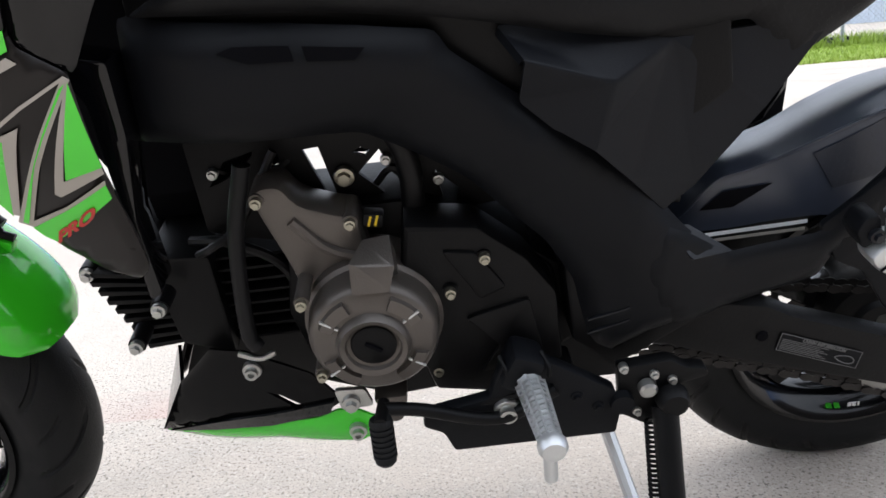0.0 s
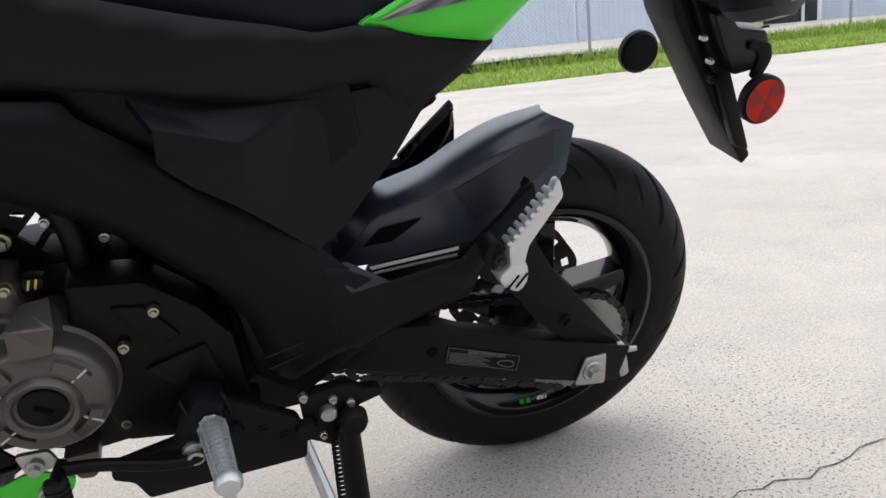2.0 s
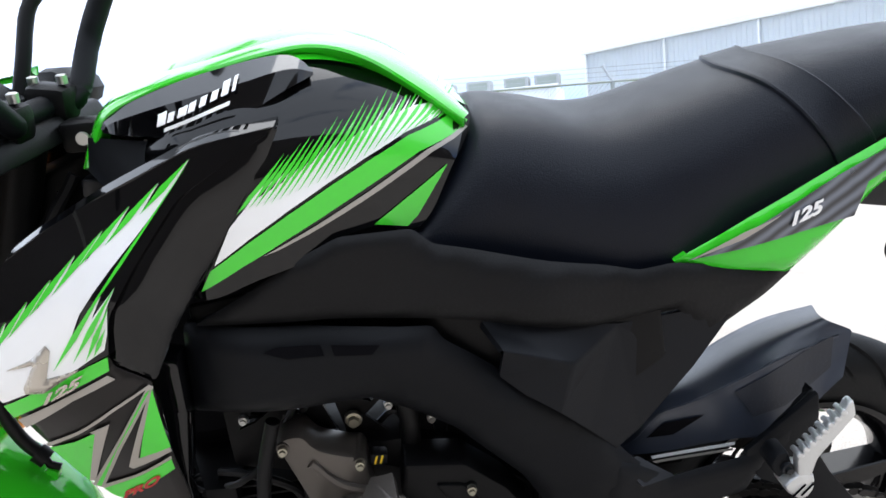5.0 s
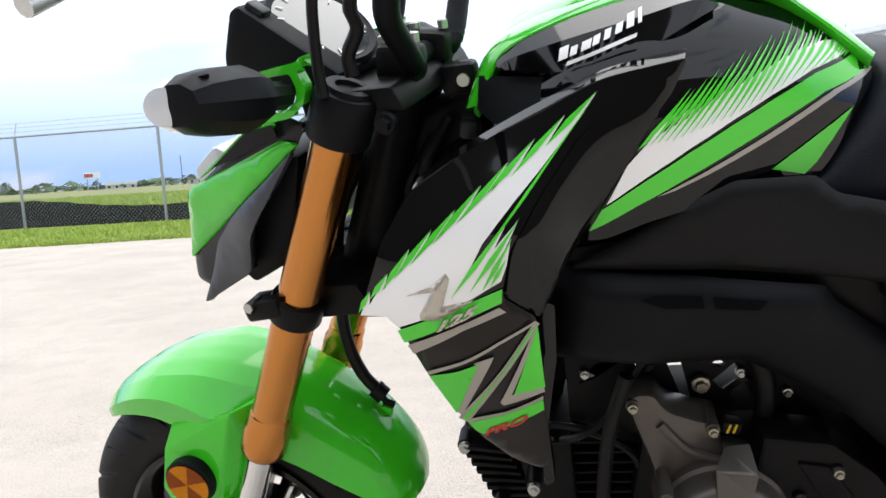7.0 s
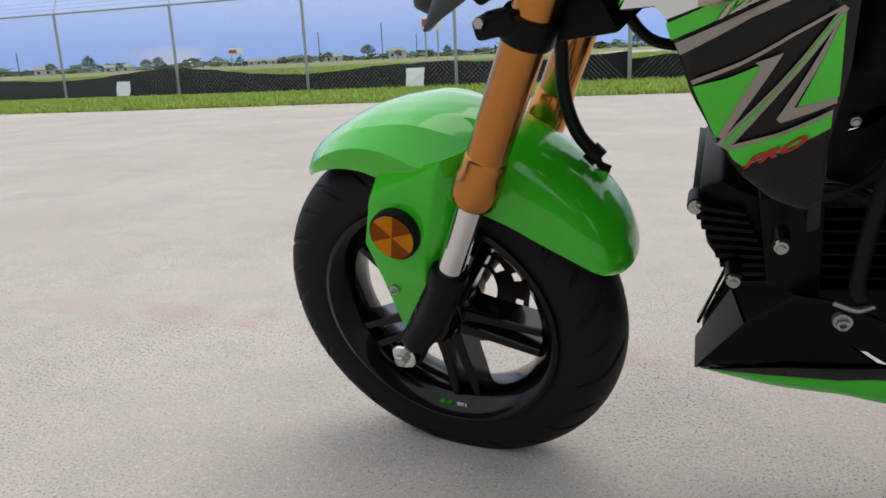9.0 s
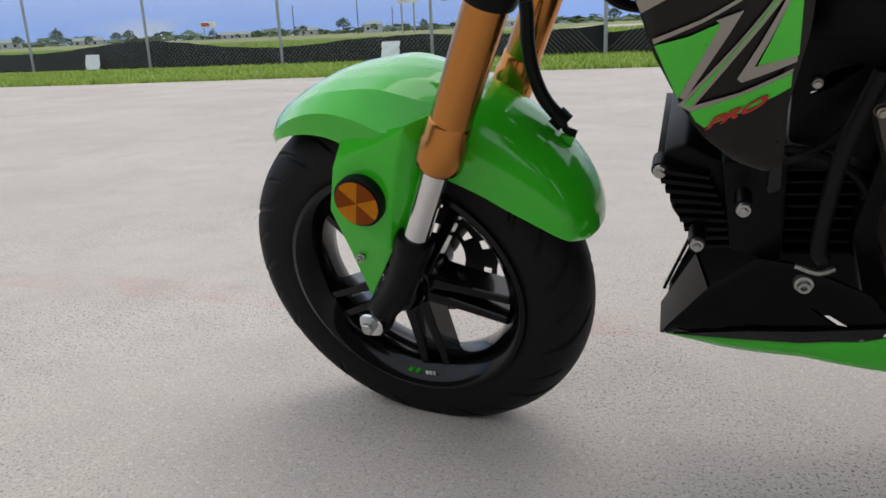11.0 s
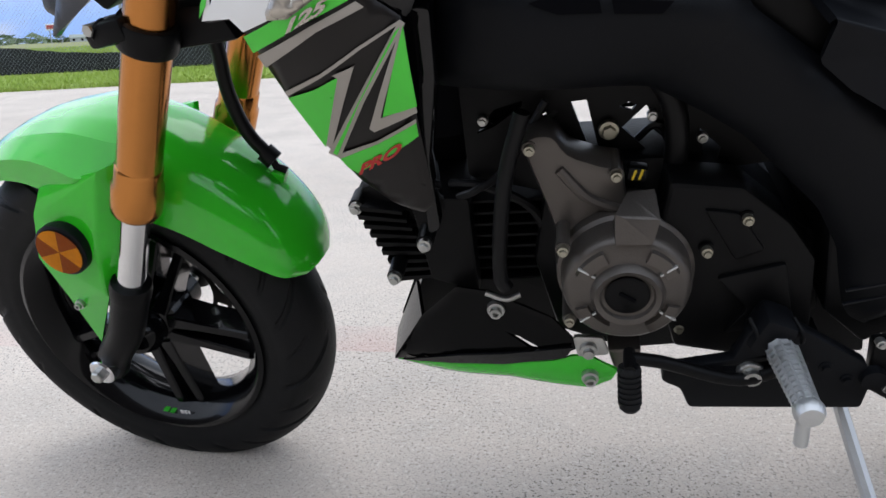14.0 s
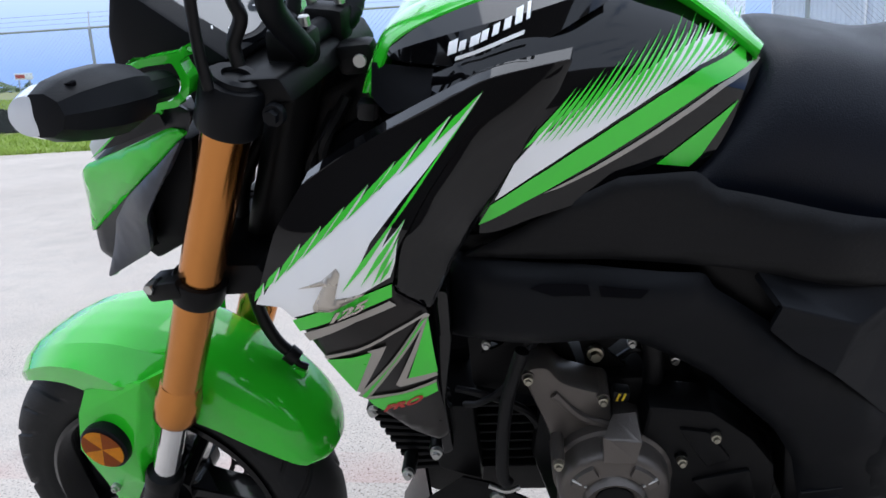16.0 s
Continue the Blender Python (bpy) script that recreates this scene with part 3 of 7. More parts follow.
def fence(a, b, n, label, cloth, height=1.82):
    """Chain-link fence: posts with slanted arms, rail, wires, mesh and a dark cloth at its foot."""
    root = tagged(new("chain_link_fence"), label, "fence", kind="structure")
    a, b = Vector((*a, 0)), Vector((*b, 0))
    d = (b - a).normalized()
    out = Vector((-d.y, d.x, 0))
    root.matrix_world = Matrix.Translation(a)
    ln = (b - a).length
    bm = bmesh.new()
    bmesh.ops.create_cone(bm, cap_ends=True, segments=10, radius1=0.03, radius2=0.03, depth=height)
    bmesh.ops.translate(bm, verts=bm.verts, vec=(0, 0, height / 2))
    pm = bpy.data.meshes.new("post")
    bm.to_mesh(pm)
    bm.free()
    pm.materials.append(GALV)
    for i in range(n + 1):
        p = d * (ln * i / n)
        post = new("post", pm)
        post.parent, post.location = root, p
        tube("arm", [p + Vector((0, 0, height)), p + Vector((0, 0, height + 0.3)) - d * 0.0 + out * 0.22 - d * 0.1], 0.014, GALV, post.parent, 6, k=1)
    tube("top_rail", [Vector((0, 0, height)), d * ln + Vector((0, 0, height))], 0.021, GALV, root, 8, k=1)
    for j in range(3):
        q = Vector((0, 0, height + 0.1 + 0.09 * j)) + out * (0.07 + 0.07 * j)
        tube("barbed_wire", [q, q + d * ln], 0.004, GALV, root, 4, k=1)
    # woven mesh: two families of slanted wires
    vs, fs = [], []
    step, w = 0.085, 0.0028
    k = -int(height / step)
    while k * step < ln:
        for sgn in (1, -1):
            x0 = k * step if sgn > 0 else k * step + height
            x1 = x0 + sgn * height
            z0, z1 = 0.03, height
            if x0 < 0 or x0 > ln or x1 < 0 or x1 > ln:
                continue
            for off in (0, 1):
                pass
            p0, p1 = d * x0, d * x1
            i = len(vs)
            vs += [p0 - d * w + Vector((0, 0, z0)), p0 + d * w + Vector((0, 0, z0)), p1 + d * w + Vector((0, 0, z1)), p1 - d * w + Vector((0, 0, z1))]
            fs.append((i, i + 1, i + 2, i + 3))
        k += 1
    me = bpy.data.meshes.new("wire_mesh")
    me.from_pydata(vs, [], fs)
    me.materials.append(GALV)
    ob = new("wire_mesh", me)
    ob.parent = root
    if cloth:
        rr = random.Random(7)
        bm = bmesh.new()
        seg = int(ln / 0.25)
        rows = []
        for i in range(seg + 1):
            p = d * (ln * i / seg)
            h = cloth * (0.85 + 0.25 * math.sin(i * 0.23) * math.sin(i * 0.07 + 1) + rr.uniform(-0.03, 0.03))
            rows.append([bm.verts.new(p + out * (0.06 + 0.03 * math.sin(i * 1.3 + j)) + Vector((0, 0, h * j / 4))) for j in range(5)])
        for r0, r1 in zip(rows, rows[1:]):
            for j in range(4):
                bm.faces.new((r0[j], r1[j], r1[j + 1], r0[j + 1]))
        bmesh.ops.solidify(bm, geom=bm.faces[:], thickness=0.004)
        finish(bm, CLOTH, "silt_cloth", root, "black woven silt cloth sagging along the fence foot", 60)
    return root


fence((-23.55, 12.6), (-1.85, 12.6), 7, "galvanised chain-link fence with barbed wire and black silt cloth", 0.5)
fence((-1.84, 12.61), (4.35, 12.61), 2, "galvanised chain-link fence with low dark cloth", 0.42)
fence((4.36, 12.6), (26.05, 12.6), 7, "galvanised chain-link fence with weeds at its foot", 0.18)


def litter(x, y, s, turn):
    bm = bmesh.new()
    bmesh.ops.create_grid(bm, x_segments=6, y_segments=6, size=0.5)
    rr = random.Random(x)
    for v in bm.verts:
        v.co = Vector((v.co.x * s, rr.uniform(-0.02, 0.02), (v.co.y + 0.5) * s * 0.9))
    bmesh.ops.solidify(bm, geom=bm.faces[:], thickness=0.004)
    ob = finish(bm, WALLWHITE, "paper_sign", None, "", 60)
    ob.matrix_world = pose(x, y, 0.02, -12, 0, turn)
    return tagged(ob, "small white board leaning on the fence cloth", "board", "boards on the fence")


litter(-12.55, 12.5, 0.34, 4)
litter(-5.75, 12.5, 0.38, -6)


# ---- the shop front behind the camera closes the place ----
tagged(block("wall_south", (60, 0.4, 4.6), (0, -8.0, 2.3), SHOPWALL, None, 0.02), "dark brown shop wall behind the concrete apron", "wall", kind="structure")


# ---- far side of the right-hand fence: building, container, drive ----
sheet("drive", [(-2, 16.5), (60, 14), (95, 60), (-4, 60)], -0.03, CONCRETE, "pale concrete drive in front of the metal building", category="pavement")

sheet("far_lot", [(-14, 60), (-4, 60), (6, 130), (-18, 130)], -0.045, CONCRETE, "pale bare lot beyond the fence", category="pavement")


def building():
    root = tagged(new("metal_building"), "long pale blue metal-clad warehouse with a dark open doorway", "building")
    a, b = Vector((14.9, 51.4, 0)), Vector((39.4, 13.7, 0))
    d = (b - a).normalized()
    inn = Vector((-d.y, d.x, 0))
    root.matrix_world = Matrix(((d.x, inn.x, 0, a.x), (d.y, inn.y, 0, a.y), (0, 0, 1, -0.03), (0, 0, 0, 1)))
    ln, h = (b - a).length, 7.0
    x0, x1, hd = 22.4, 25.8, 3.2

    def clad(xa, xb, za, zb):
        """Ribbed sheet between two uprights."""
        bm = bmesh.new()
        xs, k = [], 0
        x = xa
        while x < xb - 1e-3:
            xs += [(x, 0.0), (x + 0.22, 0.0), (x + 0.25, -0.035), (x + 0.29, -0.035), (x + 0.32, 0.0)]
            x += 0.32
        lo = [bm.verts.new((min(px, xb), py, za)) for px, py in xs]
        hi = [bm.verts.new((min(px, xb), py, zb)) for px, py in xs]
        for i in range(len(xs) - 1):
            bm.faces.new((lo[i], lo[i + 1], hi[i + 1], hi[i]))
        bmesh.ops.solidify(bm, geom=bm.faces[:], thickness=-0.02)
        finish(bm, WALLBLUE, "wall", root, "", 30)
    clad(0, x0, 0, h)
    clad(x0, x1, hd, h)
    clad(x1, ln, 0, h)
    for x, w in ((x0 - 0.12, 0.2), (x1 - 0.08, 0.2)):
        block("door_jamb", (w, 0.12, hd), (x, -0.02, hd / 2), WALLWHITE, root, 0.01)
    block("door_head", (x1 - x0 + 0.4, 0.12, 0.18), ((x0 + x1) / 2, -0.03, hd + 0.06), WALLWHITE, root, 0.01)
    # solid near-black block stands in for the unlit inside
    block("near_black", (x1 - x0 + 2, 5, hd), ((x0 + x1) / 2, 3.2, hd / 2), DARK, root, 0)
    block("roof", (ln + 0.6, 12, 0.25), (ln / 2, 5.8, h + 0.1), WALLWHITE, root, 0.02)
    block("gutter", (ln + 0.5, 0.22, 0.2), (ln / 2, -0.12, h - 0.06), WALLWHITE, root, 0.02)
    for x in (0.05, 6.4, 12.6, 25.0):
        block("downpipe", (0.12, 0.1, h), (x, -0.12, h / 2), WALLWHITE, root, 0.01)
    block("end_wall", (0.1, 11.6, h), (-0.04, 5.9, h / 2), WALLBLUE, root, 0)
    return root


building()


def annex():
    root = tagged(new("office_annex"), "low pale metal annex with rooftop air units", "building")
    root.matrix_world = pose(4.5, 60.0, -0.03, 0, 0, -20)
    block("wall", (11, 6, 5.4), (4.5, 3, 2.7), WALLBLUE, root, 0.02)
    block("gutter", (11.4, 0.3, 0.25), (4.5, -0.1, 5.4), WALLWHITE, root, 0.02)
    for x in (0.0, 4.6, 9.5):
        block("downpipe", (0.16, 0.14, 5.4), (x, -0.1, 2.7), WALLWHITE, root, 0.01)
    for i, x in enumerate((0.8, 3.8, 6.8, 9.2)):
        u = block("air_unit", (1.9, 1.6, 0.9), (x, 2.0, 5.95), HOUSE, root, 0.04)
        block("grille", (1.5, 0.05, 0.6), (x, 1.18, 5.95), ROOF, u, 0)
    return root


annex()


def container():
    root = tagged(new("storage_container"), "tan ribbed steel storage container", "container")
    root.matrix_world = pose(22.3, 27.4, -0.03, 0, 0, -40)
    block("body", (2.1, 2.4, 2.3), (0, 0, 1.2), TAN, root, 0.03)
    for i in range(10):
        block("rib", (0.05, 0.04, 2.0), (-0.95 + 0.21 * i, -1.215, 1.15), TAN, root, 0.008)
    block("skid", (2.6, 0.15, 0.1), (0, -1.05, 0.05), DARK, root, 0)
    return root


container()


# ---- distance ----
def tree(x, y, h, seed):
    """Trunk, limbs and a loose crown of leaf clumps."""
    rr = random.Random(seed)
    root = tagged(new("tree"), "distant dark green broadleaf tree beyond the field", "tree", "far trees")
    root.location = (x, y, -0.06)
    tube("trunk", [(0, 0, 0), (rr.uniform(-.2, .2), 0, h * 0.3), (rr.uniform(-.3, .3), 0, h * 0.6)], h * 0.035, BARK, root, 6, r1=h * 0.015)
    for _ in range(3):
        a = rr.uniform(0, 6.3)
        tube("limb", [(0, 0, h * 0.35), (math.cos(a) * h * 0.15, math.sin(a) * h * 0.15, h * 0.55), (math.cos(a) * h * 0.3, math.sin(a) * h * 0.3, h * 0.7)], h * 0.015, BARK, root, 5, k=2, r1=h * 0.006)
    vs, fs = [], []
    for _ in range(420):
        a, e, r = rr.uniform(0, 6.3), rr.uniform(-0.5, 1.5), rr.uniform(0.4, 1) ** 0.5
        lump = 1 + 0.25 * math.sin(a * 3 + seed) * math.cos(e * 4)
        c = Vector((math.cos(a) * math.cos(e) * r * h * 0.42 * lump, math.sin(a) * math.cos(e) * r * h * 0.42 * lump, h * 0.62 + math.sin(e) * r * h * 0.36 * lump))
        k = len(vs)
        for _ in range(3):
            vs.append(c + Vector([rr.gauss(0, h * 0.045) for _ in range(3)]))
        fs.append((k, k + 1, k + 2))
    me = bpy.data.meshes.new("crown")
    me.from_pydata([tuple(v) for v in vs], [], fs)
    me.materials.append(LEAF)
    ob = new("crown", me)
    ob.parent = root
    return root


def far(az, dist):
    """A place by compass angle (degrees left of straight ahead) and distance."""
    return -math.sin(radians(az)) * dist, math.cos(radians(az)) * dist


rr = random.Random(11)
base = tree(*far(40, 300), 4.5, 1)
for i in range(34):
    az = 58 - i * 1.9 + rr.uniform(-0.8, 0.8)
    if -5 < az < 60:
        s = rr.uniform(0.6, 1.5)
        copy_thing(base, Matrix.Translation((*far(az, rr.uniform(300, 420)), -0.06)) @ pose(0, 0, 0, 0, 0, rr.uniform(0, 360))).scale = (s, s, s * rr.uniform(0.7, 1.1))


def treeline():
    """Woods on the horizon as one uneven band of clumps."""
    r2 = random.Random(5)
    vs, fs = [], []
    for _ in range(5000):
        az = r2.uniform(-60, 75)
        x, y = far(az, r2.uniform(600, 900))
        h = 4 + 1.5 * math.sin(az * 0.9) + 1.2 * math.sin(az * 2.7)
        z = r2.uniform(0, max(2, h))
        k = len(vs)
        for _ in range(3):
            vs.append((x + r2.gauss(0, 5), y + r2.gauss(0, 5), z + r2.gauss(0, 1.3)))
        fs.append((k, k + 1, k + 2))
    me = bpy.data.meshes.new("treeline")
    me.from_pydata(vs, [], fs)
    me.materials.append(LEAF)
    return tagged(new("treeline", me), "dark line of woods along the horizon", "woods", kind="stuff")


treeline()


def far_house(az, dist, w, h, label):
    root = tagged(new("distant_building"), label, "building", "buildings on the horizon")
    x, y = far(az, dist)
    root.matrix_world = pose(x, y, -0.06, 0, 0, az)
    block("wall", (w, 8, h), (0, 0, h / 2), HOUSE, root, 0)
    bm = bmesh.new()
    q = [bm.verts.new(c) for c in ((-w / 2 - .4, -4.4, h), (w / 2 + .4, -4.4, h), (w / 2 + .4, 4.4, h), (-w / 2 - .4, 4.4, h), (-w / 2, 0, h + 1.6), (w / 2, 0, h + 1.6))]
    for f in ((0, 1, 5, 4), (2, 3, 4, 5), (0, 4, 3), (1, 2, 5), (3, 2, 1, 0)):
        bm.faces.new([q[i] for i in f])
    finish(bm, ROOF, "roof", root, "", 0)
    for i in range(int(w / 4)):
        block("window", (1.2, 0.1, 1.2), (-w / 2 + 2 + i * 4, -4.03, h * 0.5), DARK, root, 0)
    return root


for az, dist, w, h in ((54, 430, 34, 2.6), (47, 420, 9, 2.6), (42.5, 440, 14, 2.2), (33, 460, 16, 2.2), (28, 420, 9, 2.6), (23.4, 400, 9, 4.0), (14, 420, 12, 2.6)):
    far_house(az, dist, w, h, "small pale building on the far side of the field")


def billboard(az, dist, w, h, top):
    root = tagged(new("billboard"), "roadside billboard with red and white panel on posts", "billboard")
    x, y = far(az, dist)
    root.matrix_world = pose(x, y, -0.06, 0, 0, az)
    block("panel", (w, 0.3, h), (0, 0, top - h / 2), WALLWHITE, root, 0.02)
    block("red_band", (w * 0.5, 0.1, h * 0.55), (-w * 0.2, -0.2, top - h * 0.5), SIGNRED, root, 0)
    for s in (-1, 1):
        tube("post", [(s * w * 0.3, 0, 0), (s * w * 0.3, 0, top - h)], 0.18, GALV, root, 6, k=1)
    return root


billboard(34.8, 300, 5.5, 2.2, 6.6)
billboard(21.0, 150, 3.8, 2.6, 8.0)
for az, dist, hh in ((52, 280, 9), (48.5, 300, 8), (24.5, 260, 12), (29, 300, 11), (22, 300, 9)):
    px, py = far(az, dist)
    pole = tagged(tube("utility_pole", [(px, py, -0.06), (px, py, hh)], 0.16, BARK, None, 6, k=1), "thin distant wooden utility pole", "pole", "utility poles")


# ---- the motorcycle, built upright and leaned on its stand ----
bike = tagged(new("motorcycle"), "lime green and black mini motorcycle leaning on its side stand", "motorcycle")
bike.matrix_world = pose(0, 0, 0, LEAN) @ pose(0, 0, 0, 0, -RISE, 0)
STEER = Matrix.Translation((-0.49, -0.02, 0)) @ pose(0, 0, 0, 0, 0, -10) @ Matrix.Translation((0.49, 0, 0))

REAR = (0.5783, 0.0275, 0.2212)
ROLL = pose(-0.574, -0.013, 0.256, 0, 0, -7)


DISC = mat("worn_brake_steel", (0.09, 0.085, 0.08), 0.4, metal=0.8, var=0.2)


def wheel(name, centre, m, disc_side, RADIUS, turn, ribs):
    hub = lathe(name, [(0.0, -0.062), (0.022, -0.062), (0.03, -0.05), (0.03, -0.03), (0.042, -0.02), (0.042, 0.02), (0.03, 0.03), (0.03, 0.055), (0.0, 0.055)], RIM, bike, centre, n=32, m=m, label="gloss black cast alloy wheel with black tyre")
    # tyre: round tread with slanted grooves
    n, k = 416, 44
    bm = bmesh.new()
    rings = []
    for i in range(n):
        ring = []
        for j in range(k + 1):
            s = -1 + 2 * j / k
            ang = s * 2.05
            r = RADIUS - 0.05 + 0.05 * math.cos(ang) * (1.0 if abs(ang) < 1.57 else 1.35)
            y = 0.051 * math.sin(ang) * (1.0 if abs(ang) < 1.2 else 1.0 - 0.16 * (abs(ang) - 1.2))
            w = abs(s)
            # the mesh runs along the slanted grooves
            a = 2 * math.pi * (i / n - (1.5 * w - 0.55 * w * w) / 13)
            spot = (i + (16 if s > 0 else 0)) % 32
            deep = min(1.0, (w - 0.1) / 0.06, (0.72 - w) / 0.08) if spot < 3 else 0
            if 16 <= spot < 18:
                deep = min(0.8, (w - 0.36) / 0.05, (0.66 - w) / 0.06)
            if deep > 0:
                r, y = r - 0.0034 * deep * math.cos(ang), y - 0.0034 * deep * math.sin(ang)
            if 0.66 < w < 0.68 or 0.86 < w < 0.885:
                r, y = r + 0.0008, y + 0.0012 * (1 if s > 0 else -1)
            ring.append(bm.verts.new((r * math.cos(a), y, r * math.sin(a))))
        rings.append(ring)
    for i in range(n):
        a, b = rings[i], rings[(i + 1) % n]
        for j in range(k):
            bm.faces.new((a[j], b[j], b[j + 1], a[j + 1]))
    bmesh.ops.recalc_face_normals(bm, faces=bm.faces)
    t = m @ Matrix.Translation(centre)
    finish(bm, RUBBER, "tyre", hub, "black road tyre with slanted grooves", 30, t)
    lathe("rim", [(0.166, -0.042), (0.169, -0.046), (0.163, -0.048), (0.157, -0.044), (0.152, -0.036), (0.142, -0.026), (0.138, -0.01), (0.138, 0.01), (0.142, 0.026), (0.152, 0.036), (0.157, 0.044), (0.163, 0.048), (0.169, 0.046), (0.166, 0.042), (0.15, 0.0)], RIM, hub, centre, n=72, m=m, closed=True)
    for i in range(5):
        ang = math.radians(90 + 72 * i + turn)
        bm = bmesh.new()
        for off, wide, mid, slim in ribs:
            quad = []
            for r, w0, d in ((0.028, wide, 0.026), (0.07, mid, 0.024), (0.141, slim, 0.022)):
                cx = off * (0.0115 + (r - 0.028) * 0.05)
                quad.append([bm.verts.new((cx + sx * w0 * 0.5, sy * d * 0.9 - 0.006, r)) for sx, sy in ((-1, -1), (1, -1), (1, 1), (-1, 1))])
            for q0, q1 in zip(quad, quad[1:]):
                for j in range(4):
                    bm.faces.new((q0[j], q0[(j + 1) % 4], q1[(j + 1) % 4], q1[j]))
            bm.faces.new(quad[0])
            bm.faces.new(quad[-1])
        bmesh.ops.recalc_face_normals(bm, faces=bm.faces)
        bmesh.ops.bevel(bm, geom=bm.edges[:], offset=0.002, segments=1, affect="EDGES")
        finish(bm, RIM, "spoke", hub, "", 30, t @ Matrix.Rotation(ang, 4, "Y"))
    # brake disc with holes on the far side
    bm = bmesh.new()
    na, nr = 120, 14
    grid = [[bm.verts.new(((0.05 + 0.05 * j / nr + (0.003 * math.sin(i * 8 * 2 * math.pi / na) if j == nr else 0)) * math.cos(2 * math.pi * i / na), disc_side * 0.05, (0.05 + 0.05 * j / nr) * math.sin(2 * math.pi * i / na))) for j in range(nr + 1)] for i in range(na)]
    for i in range(na):
        for j in range(nr):
            hole = (i % 10 in (3, 4, 5) and j in (8, 9, 10)) or (i % 20 in (8, 9, 10, 11, 12) and j in (2, 3, 4, 5))
            if not hole:
                q = grid[(i + 1) % na]
                bm.faces.new((grid[i][j], q[j], q[j + 1], grid[i][j + 1]))
    bmesh.ops.solidify(bm, geom=bm.faces[:], thickness=0.004)
    finish(bm, DISC, "brake_disc", hub, "drilled steel brake disc", 30, t)
    # wheel stripes
    for a0 in (-100, 80):
        for d in (0, 4):
            bm = bmesh.new()
            q = []
            for a, r in ((a0 + d, 0.1505), (a0 + d + 3.0, 0.1505), (a0 + d + 3.4, 0.1475), (a0 + d + 0.6, 0.1475)):
                a = radians(a)
                q.append(bm.verts.new((r * math.cos(a), -0.0375 if r > 0.15 else -0.0285, r * math.sin(a))))
            bm.faces.new(q)
            bmesh.ops.solidify(bm, geom=bm.faces[:], thickness=0.0006)
            finish(bm, GREENSIDE, "rim_stripe", hub, "lime green rim stripe", 0, t @ Matrix.Translation((0, -0.002, 0)))
    for a0 in (-86, 96):
        up = 1 if a0 > 0 else -1
        ax, az = centre[0] + 0.148 * math.cos(radians(a0)), centre[2] + 0.148 * math.sin(radians(a0))
        lettering("rim_number", "125", 0.008, (ax - up * 0.0085, az - up * 0.003), (ax + up * 0.0085, az - up * 0.003), None, WHITE, hub, off=0, plane_y=centre[1] - 0.038, m=m)
    return hub


front_wheel = wheel("front_wheel", (0, 0, 0), ROLL, 1, 0.244, 12, ((-1, 0.02, 0.015, 0.013), (1, 0.02, 0.015, 0.013)))
rear_wheel = wheel("rear_wheel", REAR, Matrix.Identity(4), 1, 0.245, -12, ((0, 0.046, 0.036, 0.022),))


# ---- front end ----
def fx(z):
    """Fork leg's x at height z."""
    return -0.47 - (0.441 - z) * 0.485


